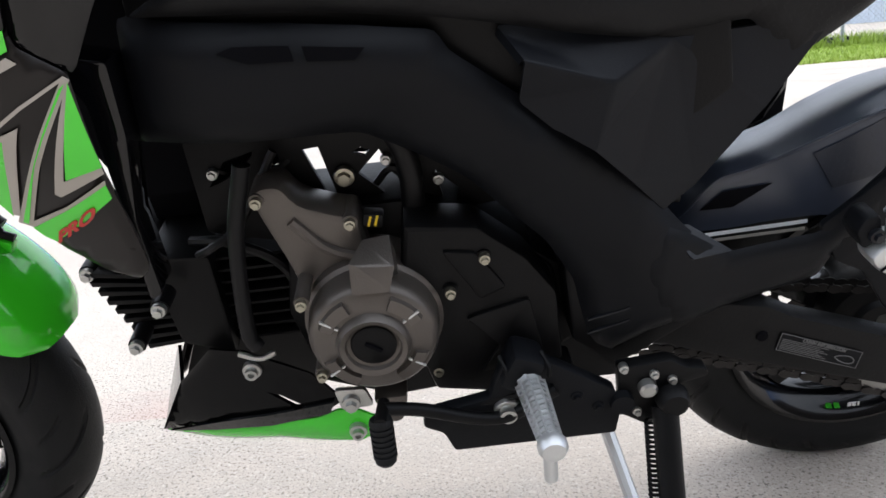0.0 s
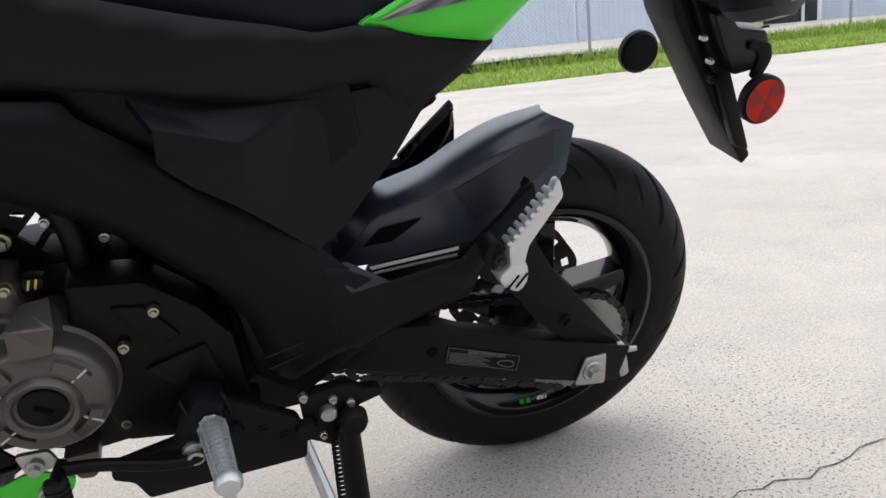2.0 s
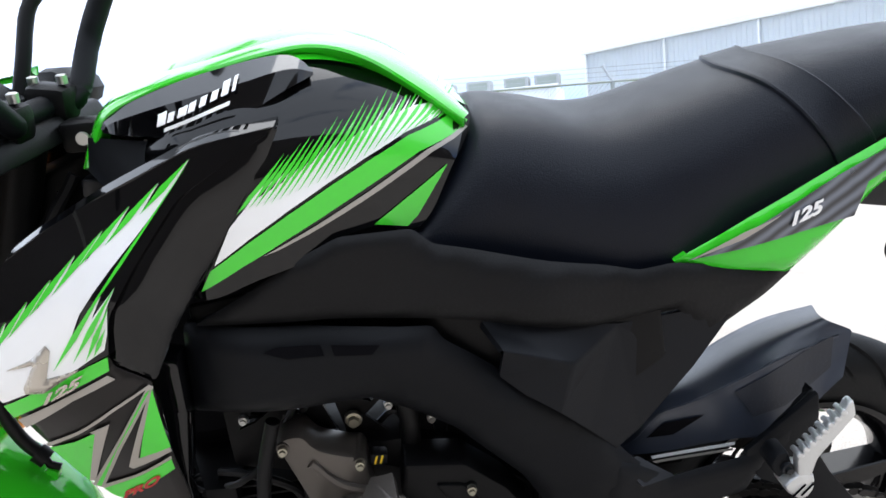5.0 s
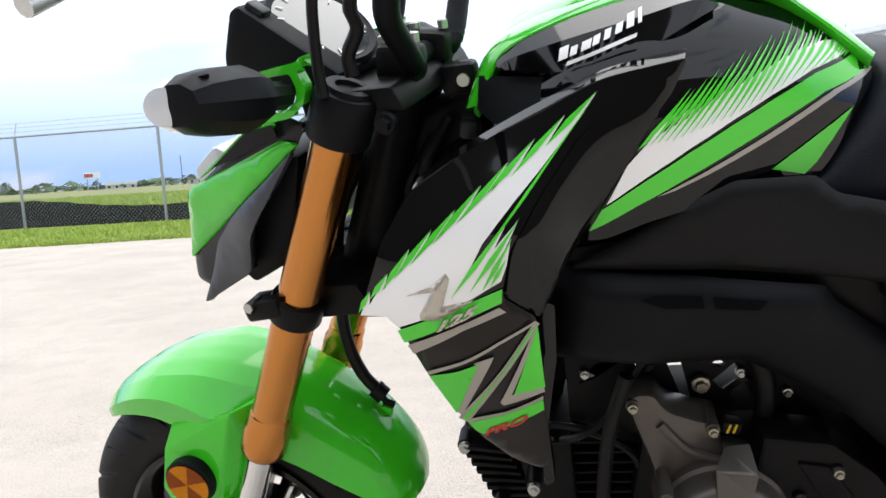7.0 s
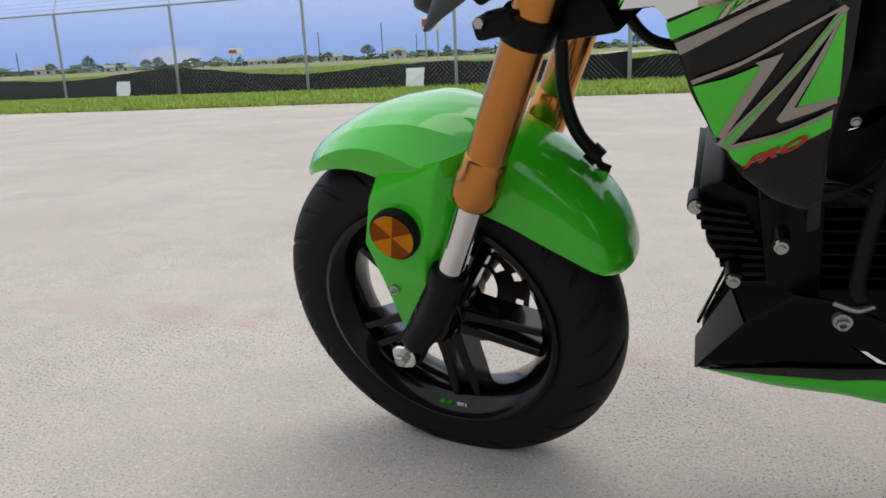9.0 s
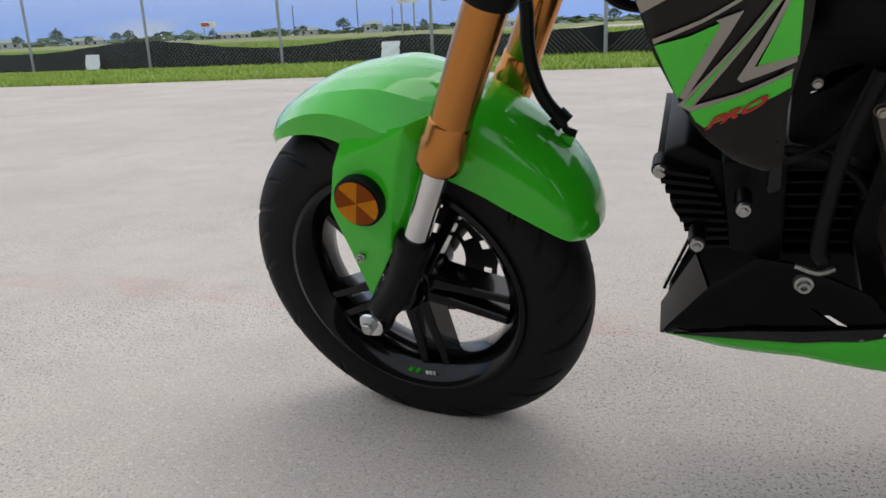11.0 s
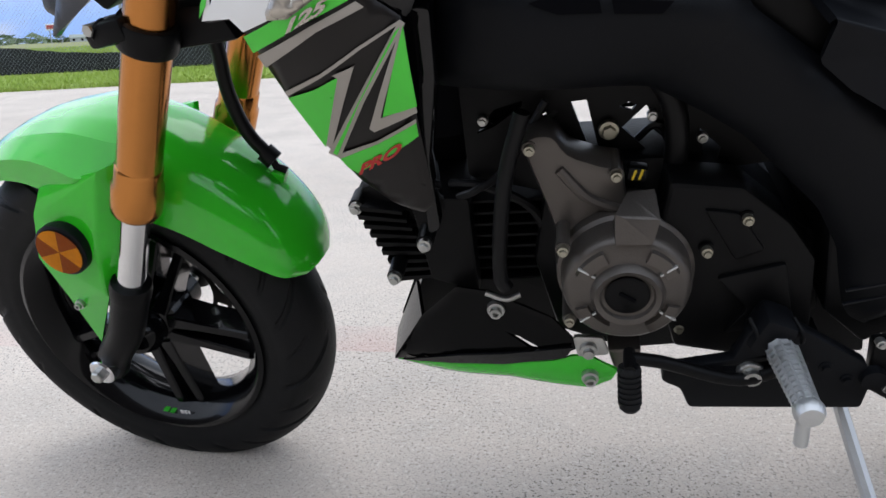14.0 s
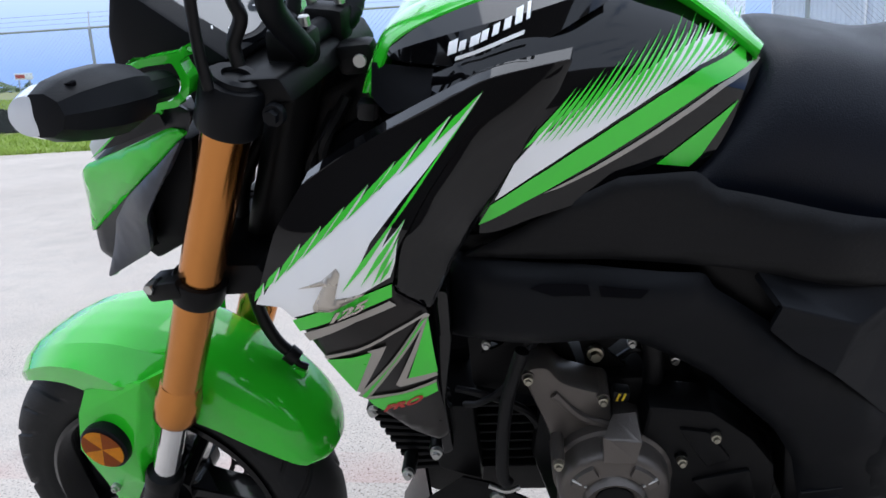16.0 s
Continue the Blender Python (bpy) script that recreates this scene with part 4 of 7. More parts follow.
for side in (-1, 1):
    y = side * 0.098
    leg = tube("fork_leg", [(fx(0.825), y, 0.825), (fx(0.505), y, 0.505)], 0.022, GOLD, bike, 28, "gold anodised upside-down fork leg", STEER, 1)
    dirn = Vector((fx(0.9) - fx(0.4), 0, 0.5)).normalized()
    tilt = dirn.to_track_quat("Z", "Y").to_matrix().to_4x4()
    at = lambda z: STEER @ Matrix.Translation((fx(z), y, z)) @ tilt
    lathe("dust_seal", [(0.022, 0.05), (0.0236, 0.047), (0.0236, 0.03), (0.026, 0.025), (0.0262, 0.0), (0.0258, -0.006), (0.0235, -0.01), (0.016, -0.011)], GOLD, leg, axis="Z", n=32, m=at(0.478))
    tube("stanchion", [(fx(0.49), y, 0.49), (fx(0.32), y, 0.32)], 0.016, CHROME, leg, 24, "polished chrome fork tube", STEER, 1)
    # cast foot with the axle lug
    foot = tube("fork_foot", [(fx(0.365), y, 0.365), (fx(0.3) - 0.002, y, 0.3), (-0.572, y, 0.262), (-0.582, y, 0.244), (-0.588, y, 0.234)], 0.0215, ENGINE_B, leg, 24, "black cast fork foot", STEER, 5, r1=0.0185)
    lathe("foot_collar", [(0.0165, 0.012), (0.022, 0.01), (0.0235, 0.002), (0.0225, -0.012)], ENGINE_B, leg, axis="Z", n=28, m=at(0.365))
    lathe("axle_nut", [(0.0, -0.036), (0.007, -0.036), (0.0085, -0.034), (0.0085, -0.026), (0.014, -0.025), (0.014, -0.015)], STEEL, foot, (-0.581, y if side < 0 else y + 0.05, 0.248), n=6 if side < 0 else 12, m=STEER, smooth=20)
    lathe("axle_washer", [(0.015, -0.026), (0.017, -0.024), (0.017, -0.012)], CHROME, foot, (-0.581, y if side < 0 else y + 0.045, 0.248), n=24, m=STEER)
    lathe("top_bolt", [(0.0, 0.046), (0.012, 0.046), (0.013, 0.05), (0.021, 0.05), (0.022, 0.046), (0.027, 0.045), (0.0295, 0.04), (0.0295, 0.004), (0.028, 0.0), (0.0, 0.0)], PLASTIC, leg, axis="Z", n=32, m=at(0.822), label="black fork top cap")
    cl = lathe("lower_clamp", [(0.0225, 0.014), (0.0265, 0.0135), (0.0275, 0.011), (0.0275, -0.009), (0.0265, -0.012), (0.0225, -0.013)], ENGINE_B, leg, axis="Z", n=28, m=at(0.652), label="black lower fork clamp")
    tube("clamp_bolt", [(fx(0.652) - 0.033, y - 0.02, 0.664), (fx(0.652) - 0.03, y + 0.02 * side, 0.662)], 0.011, ENGINE_B, leg, 12, "", STEER, 1)
    block("clamp_lug", (0.042, 0.034, 0.021), (fx(0.652) - 0.022, y - 0.012, 0.661), ENGINE_B, leg, 0.005, (0, -10, 0), m=STEER)
    tube("clamp_pinch", [(fx(0.652) - 0.034, y - 0.032, 0.666), (fx(0.652) - 0.033, y - 0.018, 0.665)], 0.0055, STEEL, leg, 6, "", STEER, 1)
tube("axle", [(-0.581, -0.115, 0.248), (-0.581, 0.12, 0.248)], 0.008, STEEL, bike, 12, "", STEER, 1)
plate("lower_yoke", [(fx(0.66) - 0.03, 0.668), (fx(0.66) + 0.06, 0.672), (fx(0.66) + 0.075, 0.64), (fx(0.64) - 0.02, 0.628)], -0.085, 0.085, ENGINE_B, bike, 0.006, "black fork yoke", STEER)
plate("upper_yoke", [(-0.315, 0.862), (-0.225, 0.864), (-0.215, 0.842), (-0.31, 0.83)], -0.1, 0.1, ENGINE_B, bike, 0.006, "black fork yoke", STEER)
tube("steering_stem", [(-0.25, 0, 0.86), (-0.335, 0, 0.66)], 0.024, ENGINE_B, bike, 16, "", STEER, 1)
bolt((-0.232, -0.108, 0.835), 0.01, bike, PLASTIC, m=STEER)

# front mudguard, in the wheel's own frame: angle, then crest radius, and across place and radius of shoulder, ridge and lower edge
GUARD = [(21, 0.279, 0.02, 0.277, 0.03, 0.272, 0.034, 0.268), (24, 0.285, 0.036, 0.279, 0.052, 0.27, 0.057, 0.26), (30, 0.291, 0.048, 0.281, 0.064, 0.267, 0.067, 0.247), (40, 0.296, 0.052, 0.283, 0.069, 0.262, 0.071, 0.229), (50, 0.296, 0.053, 0.282, 0.071, 0.256, 0.072, 0.219), (60, 0.295, 0.053, 0.282, 0.071, 0.252, 0.072, 0.211), (68, 0.296, 0.054, 0.284, 0.074, 0.255, 0.073, 0.205), (74, 0.296, 0.058, 0.283, 0.086, 0.256, 0.08, 0.204), (79, 0.294, 0.06, 0.285, 0.092, 0.252, 0.086, 0.204), (84, 0.292, 0.06, 0.286, 0.09, 0.257, 0.085, 0.21), (92, 0.288, 0.056, 0.282, 0.085, 0.264, 0.081, 0.224), (100, 0.286, 0.053, 0.28, 0.08, 0.267, 0.077, 0.237), (110, 0.281, 0.046, 0.275, 0.07, 0.265, 0.07, 0.246), (120, 0.275, 0.033, 0.27, 0.053, 0.26, 0.056, 0.25), (127, 0.263, 0.016, 0.261, 0.028, 0.256, 0.031, 0.251)]


def guard_row(a):
    """One cross-section: smooth behind the fork, folded in flat facets in front of it."""
    rc, ys, rs, yr, rr, ye, re = [lerp([(g[0], g[k]) for g in GUARD], a) for k in range(1, 8)]
    half = [Vector((0, 0, rc)), Vector((0, ys * 0.5, rc - (rc - rs) * 0.2)), Vector((0, ys, rs)), Vector((0, yr, rr)), Vector((0, ye, re))]
    flat = [p.lerp(q, k / 5) for p, q in zip(half, half[1:]) for k in range(5)] + [half[-1]]
    soft = smooth_path(half, 5)
    f = max(0.0, min(1.0, (a - 66) / 8))
    turned = Matrix.Rotation(radians(90 - a), 4, "Y")
    line = [p.lerp(q, f) for p, q in zip(soft, flat)]
    return [turned @ Vector((0, -p.y, p.z)) for p in line[::-1]] + [turned @ p for p in line[1:]]


bm = bmesh.new()
rows = [[bm.verts.new(p) for p in guard_row(21 + 106 * i / 70)] for i in range(71)]
for a, b in zip(rows, rows[1:]):
    for j in range(len(a) - 1):
        bm.faces.new((a[j], b[j], b[j + 1], a[j + 1]))
bmesh.ops.recalc_face_normals(bm, faces=bm.faces)
bmesh.ops.solidify(bm, geom=bm.faces[:], thickness=0.003)
guard = finish(bm, GREEN, "front_mudguard", bike, "glossy lime green front mudguard", 16, ROLL)
facets("mudguard_arm", [[(-0.012, -0.083, 0.232), (0.075, -0.093, 0.25), (0.05, -0.108, 0.165), (0.035, -0.104, 0.105), (-0.016, -0.092, 0.022), (-0.026, -0.096, 0.085), (-0.026, -0.104, 0.15), (-0.014, -0.098, 0.205)], [(0.075, -0.093, 0.25), (0.104, -0.075, 0.262), (0.08, -0.078, 0.165), (0.05, -0.08, 0.11), (0.035, -0.104, 0.105), (0.05, -0.108, 0.165)]], GREEN, guard, 0.006, 0.004, "glossy green mudguard side arm", ROLL, 25)
bolt((-0.012, -0.1, 0.086), 0.006, guard, STEEL, m=ROLL, hexed=False, socket=True)
plate("hose_lug", [(-0.3576, 0.4615), (-0.3418, 0.4567), (-0.3483, 0.4443), (-0.3602, 0.4175), (-0.3874, 0.402), (-0.3792, 0.4378)], 0.010, 0.022, GREEN, guard, 0.002, "green lug that holds the brake hose", STEER)
for s in (-1, 1):
    place = (0.014, s * 0.112, 0.172)
    amb = lathe("side_reflector", [(0.0, 0.012), (0.028, 0.012), (0.031, 0.006), (0.031, -0.004), (0.0285, -0.006), (0.0, -0.006)], PLASTIC, guard, place, n=40, m=ROLL, label="round amber reflector in a black rim")
    for i in range(6):
        bm = bmesh.new()
        vs = [bm.verts.new((0, 0, 0))] + [bm.verts.new((0.0275 * math.cos(radians(60 * i + 15 + 6 * j)), 0, 0.0275 * math.sin(radians(60 * i + 15 + 6 * j)))) for j in range(11)]
        for j in range(10):
            bm.faces.new((vs[0], vs[j + 1], vs[j + 2]))
        bmesh.ops.solidify(bm, geom=bm.faces[:], thickness=0.001)
        finish(bm, AMBER if i % 2 else AMBER_SHADE, "facet", amb, "", 0, ROLL @ Matrix.Translation((0.014, s * 0.1195, 0.172)))

# headlight cowl
COWL = surf([(-0.385, -0.1, 0.872), (-0.351, -0.11, 0.881), (-0.295, -0.12, 0.9), (-0.3226, -0.112, 0.8194), (-0.365, -0.108, 0.773), (-0.383, -0.108, 0.732), (-0.4133, -0.09, 0.7193), (-0.43, -0.085, 0.665), (-0.493, -0.078, 0.644), (-0.512, -0.06, 0.686), (-0.478, -0.075, 0.768), (-0.425, -0.09, 0.81)])
cowl = skin("headlight_cowl", [(-0.3086, 0, 0.84), (-0.3186, 0, 0.8211), (-0.3592, 0, 0.7872), (-0.3924, 0, 0.7535), (-0.4194, 0, 0.6863), (-0.4811, 0, 0.6587), (-0.5093, 0, 0.6667), (-0.5106, 0, 0.6893), (-0.4804, 0, 0.7667), (-0.4345, 0, 0.7944), (-0.3752, 0, 0.835), (-0.331, 0, 0.8501)], PLASTIC_B, bike, COWL, thick=0.008, m=STEER, label="black headlight cowl with lime green panel")
skin("cowl_blade", [(-0.3215, 0, 0.8183), (-0.3581, 0, 0.7911), (-0.4198, 0, 0.7485), (-0.4565, 0, 0.716), (-0.493, 0, 0.6446), (-0.4156, 0, 0.6865), (-0.3998, 0, 0.7273), (-0.3644, 0, 0.7679)], HUGGER, cowl, COWL, thick=0.006, off=-0.008, roll=0.004, rr=0.012, corner=0.008, m=STEER, label="dark grey lower cowl blade")
skin("cowl_panel", [(-0.3175, 0, 0.8222), (-0.3576, 0, 0.7927), (-0.4229, 0, 0.7479), (-0.5106, 0, 0.6893), (-0.4823, 0, 0.7652), (-0.4664, 0, 0.7777), (-0.4082, 0, 0.7988), (-0.3332, 0, 0.827)], GREEN, cowl, COWL, thick=0.005, off=-0.005, roll=0.004, rr=0.008, corner=0.006, m=STEER, label="glossy lime green cowl panel")
skin("carbon_inlay", [(-0.4286, 0, 0.7984), (-0.3698, 0, 0.8357), (-0.3358, 0, 0.8414), (-0.3336, 0, 0.8297), (-0.3966, 0, 0.8086)], CARBON, cowl, COWL, thick=0.0004, off=-0.0065, roll=0.0, corner=0, m=STEER, label="carbon patterned inlay")
skin("cowl_brow", [(-0.4538, 0, 0.7856), (-0.3802, 0, 0.8315), (-0.3485, 0, 0.8482), (-0.3354, 0, 0.8457), (-0.3339, 0, 0.8393), (-0.3698, 0, 0.8357), (-0.4286, 0, 0.7984)], GREEN, cowl, COWL, thick=0.004, off=-0.006, roll=0.002, rr=0.006, corner=0.003, m=STEER, label="glossy lime green cowl edge")
skin("cowl_hook", [(-0.36, 0, 0.8828), (-0.3356, 0, 0.8887), (-0.2997, 0, 0.8932), (-0.2903, 0, 0.8993), (-0.293, 0, 0.8885), (-0.2996, 0, 0.8865), (-0.2942, 0, 0.8715), (-0.2993, 0, 0.8579), (-0.3136, 0, 0.8475), (-0.3314, 0, 0.8452), (-0.3485, 0, 0.846), (-0.3351, 0, 0.8516), (-0.3187, 0, 0.8528), (-0.3061, 0, 0.8613), (-0.3028, 0, 0.872), (-0.3066, 0, 0.885), (-0.3336, 0, 0.8827), (-0.3521, 0, 0.8788)], GREEN, cowl, lambda x, z: -0.122, thick=0.014, roll=0.003, rr=0.006, corner=0.003, m=STEER, label="green cowl edge curling round the indicator")
plate("headlight", [(-0.475, 0.79), (-0.445, 0.812), (-0.42, 0.8), (-0.43, 0.7), (-0.465, 0.69)], -0.062, 0.062, LENS, cowl, 0.012, "clear headlight lens", STEER)
plate("headlight_back", [(-0.45, 0.77), (-0.39, 0.8), (-0.345, 0.8), (-0.36, 0.75), (-0.38, 0.69), (-0.43, 0.665), (-0.455, 0.69)], -0.07, 0.07, PLASTIC, cowl, 0.02, "", STEER)
pod = plate("gauge_pod", [(-0.402, 0.868), (-0.398, 0.9), (-0.382, 0.938), (-0.372, 0.942), (-0.283, 0.874), (-0.29, 0.862), (-0.34, 0.856), (-0.385, 0.856)], -0.075, 0.075, PLASTIC, bike, 0.018, "angular black instrument pod with round dial", STEER)
tip = STEER @ Matrix.Translation((-0.327, -0.012, 0.9085)) @ pose(0, 0, 0, 12, 38, 0) @ Matrix.Scale(0.98, 4)
lathe("bezel", [(0.0, -0.012), (0.056, -0.012), (0.058, 0.002), (0.055, 0.007), (0.05, 0.005), (0.0, 0.003)], PLASTIC, pod, axis="Z", n=40, m=tip)
lathe("dial", [(0.0, 0.0065), (0.049, 0.0055), (0.049, 0.002)], DIAL, pod, axis="Z", n=40, m=tip, label="pale reflecting dial glass")
block("button", (0.02, 0.018, 0.012), (-0.362, -0.058, 0.934), PLASTIC_B, pod, 0.003, (0, 38, 0), m=STEER)
for a in range(40, 330, 24):
    block("dial_mark", (0.007, 0.0014, 0.0006), (0.042 * math.cos(radians(a)), 0.042 * math.sin(radians(a)), 0.0068), WHITE, pod, 0, (0, 0, a), m=tip)
for s in (-1, 1):
    at = STEER @ Matrix.Translation((-0.318, s * 0.122, 0.868)) @ pose(0, 0, 0, -10 if s < 0 else 172, 0, 0) @ Matrix.Diagonal((0.95, 0.84, 0.76, 1))
    ind = lathe("indicator", [(0.0, 0.0), (0.0165, 0.0), (0.017, -0.042), (0.019, -0.046), (0.03, -0.056), (0.0355, -0.08), (0.0345, -0.11), (0.029, -0.142), (0.02, -0.16), (0.0, -0.163)], PLASTIC, bike, n=10, smooth=32, label="black indicator lamp with clear lens", m=at)
    lathe("indicator_lens", [(0.0, -0.1), (0.022, -0.104), (0.027, -0.12), (0.0255, -0.14), (0.018, -0.158), (0.0, -0.161)], LENS, ind, n=20, m=Matrix.Translation((-0.011, 0, 0)) @ at, label="clear lens")
    for dy in (0.085, 0.13):
        if s > 0:
            continue
        lathe("screw", [(0.0, -0.004), (0.0035, -0.004), (0.004, 0.002)], DARK, ind, axis="Z", n=10, m=STEER @ Matrix.Translation((-0.305, s * (0.122 + dy * 0.86), 0.868 + dy * 0.146 + 0.0185)))

# handlebar and controls
BAR = [(-0.196, -0.14, 0.985), (-0.211, -0.11, 0.942), (-0.219, -0.095, 0.915), (-0.221, -0.055, 0.875)]
bar = tube("handlebar", [(-0.16, -0.37, 1.04), (-0.2, -0.24, 1.04)] + BAR + [(-0.237, -0.03, 0.872), (-0.237, 0.03, 0.872)] + [(x, -y, z) for x, y, z in BAR[::-1]] + [(-0.2, 0.24, 1.04), (-0.16, 0.37, 1.04)], 0.0112, PLASTIC, bike, 16, "matt black tubular handlebar", STEER, 8)
for s in (-1, 1):
    tube("grip", [(-0.158, s * 0.375, 1.04), (-0.2, s * 0.275, 1.042)], 0.017, RUBBER, bar, 16, "black rubber grip", STEER, 1)
    block("switch_box", (0.045, 0.07, 0.045), (-0.235, s * 0.2, 1.02), PLASTIC, bar, 0.01, (0, 0, s * -25), m=STEER)
    tube("lever", [(-0.25, s * 0.17, 1.01), (-0.285, s * 0.2, 1.0), (-0.29, s * 0.28, 0.992), (-0.3, s * 0.37, 0.97)], 0.0065, ALLOY, bar, 10, "polished alloy lever", STEER)
    tube("mirror_stem", [(-0.24, s * 0.17, 1.02), (-0.235, s * 0.19, 1.07), (-0.215, s * 0.25, 1.13)], 0.006, PLASTIC, bar, 10, "", STEER)
    bm = bmesh.new()
    bmesh.ops.create_uvsphere(bm, u_segments=20, v_segments=10, radius=1)
    mir = finish(bm, PLASTIC, "mirror", bar, "black oval mirror", 40, STEER @ Matrix.Translation((-0.21, s * 0.27, 1.15)) @ Matrix.Diagonal((0.014, 0.062, 0.036, 1)))
    block("bar_clamp", (0.042, 0.034, 0.034), (-0.237, s * 0.04, 0.874), ENGINE_B, bar, 0.008, (0, 8, 0), m=STEER)
    block("bar_riser", (0.036, 0.036, 0.03), (-0.24, s * 0.04, 0.852), ENGINE_B, bar, 0.006, m=STEER)
    for dx in (-0.014, 0.015):
        lathe("clamp_bolt", [(0.005, -0.004), (0.0052, 0.004), (0.004, 0.005), (0.0, 0.003)], STEEL, bar, axis="Z", n=12, m=STEER @ Matrix.Translation((-0.237 + dx, s * 0.04, 0.894)))
CABLE = [(-0.263, -0.125, 0.97), (-0.266, -0.125, 0.953), (-0.271, -0.125, 0.927), (-0.275, -0.125, 0.891), (-0.275, -0.125, 0.864)]
tube("clutch_cable", CABLE, 0.0048, HOSE, bike, 10, "black control cable", STEER)
tube("cable_boot", CABLE[:2], 0.0062, ALLOY, bike, 10, "bright cable end ferrule", STEER, 1)
tube("wiring_loom", [(-0.233, -0.1, 0.973), (-0.242, -0.1, 0.952), (-0.249, -0.1, 0.93), (-0.246, -0.1, 0.913), (-0.258, -0.1, 0.893), (-0.258, -0.1, 0.875)], 0.0062, HOSE, bike, 10, "taped black wiring loom", STEER)
HOSE_LINE = [(-0.25, 0.15, 0.985), (-0.28, 0.12, 0.96), (-0.29, 0.09, 0.9), (-0.31, 0.05, 0.8), (-0.368, 0.03, 0.71)] + [(-0.3832, 0.016, 0.6224), (-0.3856, 0.016, 0.5922), (-0.388, 0.016, 0.5611), (-0.385, 0.016, 0.5294), (-0.3751, 0.016, 0.4997), (-0.3574, 0.016, 0.4767)]
tube("brake_hose", HOSE_LINE, 0.0078, HOSE, bike, 12, "black rubber brake hose", STEER)
HOSE_END = Vector(HOSE_LINE[-1])
tube("hose_clip", [HOSE_END, HOSE_END + Vector((0.004, 0, -0.012)), HOSE_END + Vector((0.015, 0.002, -0.018))], 0.0045, ENGINE_B, bike, 8, "", STEER, 1)
tube("hose_end", [HOSE_END + Vector((-0.006, 0, 0.006)), HOSE_END + Vector((0.004, 0, -0.005))], 0.0115, HOSE, bike, 16, "", STEER, 1)
for i, (dx, dy, dz) in enumerate(((0.0, -0.05, 0.79), (-0.03, -0.04, 0.74), (0.02, -0.06, 0.81), (-0.01, 0.03, 0.77), (-0.045, -0.02, 0.70))):
    tube("stem_cable", [(-0.24 + dx, dy, dz), (-0.27 + dx, dy - 0.015, dz - 0.05), (-0.25 + dx, dy, dz - 0.1), (-0.2 + dx, dy + 0.02, dz - 0.12)], 0.006, HOSE, bike, 8)
plate("head_frame", [(-0.285, 0.8), (-0.2, 0.83), (-0.13, 0.78), (-0.13, 0.62), (-0.22, 0.58), (-0.3, 0.66)], -0.045, 0.045, ENGINE_B, bike, 0.01, "black frame head")
block("connector", (0.025, 0.02, 0.018), (-0.195, -0.075, 0.80), PLASTIC_B, bike, 0.003, (0, 10, 0))
block("ignition_lock", (0.035, 0.03, 0.03), (-0.205, -0.05, 0.845), ENGINE_B, bike, 0.006)
lathe("lock_cap", [(0.0, -0.003), (0.006, -0.003), (0.0065, 0.0)], STEEL, bike, (-0.2, -0.067, 0.845), n=16)


# ---- tank ----
TANK_TOP = [(-0.195, 0.822), (-0.186, 0.852), (-0.17, 0.87), (-0.155, 0.881), (-0.11, 0.9), (-0.055, 0.911), (-0.022, 0.914), (0.027, 0.91), (0.064, 0.898), (0.091, 0.885), (0.128, 0.858), (0.165, 0.822)]
TANK_LOW = [(-0.195, 0.79), (-0.12, 0.735), (-0.095, 0.722), (-0.04, 0.735), (0.018, 0.742), (0.07, 0.738), (0.092, 0.738), (0.112, 0.752), (0.137, 0.79), (0.165, 0.818)]
TANK_WIDE = [(-0.195, 0.09), (-0.16, 0.13), (-0.1, 0.185), (-0.05, 0.188), (0.0, 0.175), (0.05, 0.152), (0.1, 0.125), (0.14, 0.102), (0.165, 0.085)]


def tank_y(x, z):
    top = lerp(TANK_TOP, x)
    u = max(0.0, min(1.0, (z - 0.735) / max(0.02, top - 0.735)))
    return -lerp(TANK_WIDE, x) * max(0.0, 1 - u ** 4) ** 0.5


def tank_shell(name, u0, u1, material, out, label, sides):
    bm = bmesh.new()
    nx, nv = 60, 22
    rows = []
    for i in range(nx + 1):
        x = -0.195 + 0.36 * i / nx
        lo, hi = lerp(TANK_LOW, x), lerp(TANK_TOP, x)
        row = []
        for side in sides:
            line = []
            for j in range(nv + 1):
                u = u0 + (u1 - u0) * j / nv
                u = 1 - (1 - u) ** 1.6
                z = lo + (hi - lo) * u
                y = tank_y(x, z)
                line.append((x, side * -(y - out if y < -0.002 else y), z + (out if u > 0.9 else 0)))
            row += line if side < 0 else line[::-1]
        rows.append([bm.verts.new(p) for p in row])
    for a, b in zip(rows, rows[1:]):
        for j in range(len(a) - 1):
            bm.faces.new((a[j], a[j + 1], b[j + 1], b[j]))
    bmesh.ops.remove_doubles(bm, verts=bm.verts, dist=1e-5)
    bmesh.ops.recalc_face_normals(bm, faces=bm.faces)
    return bm


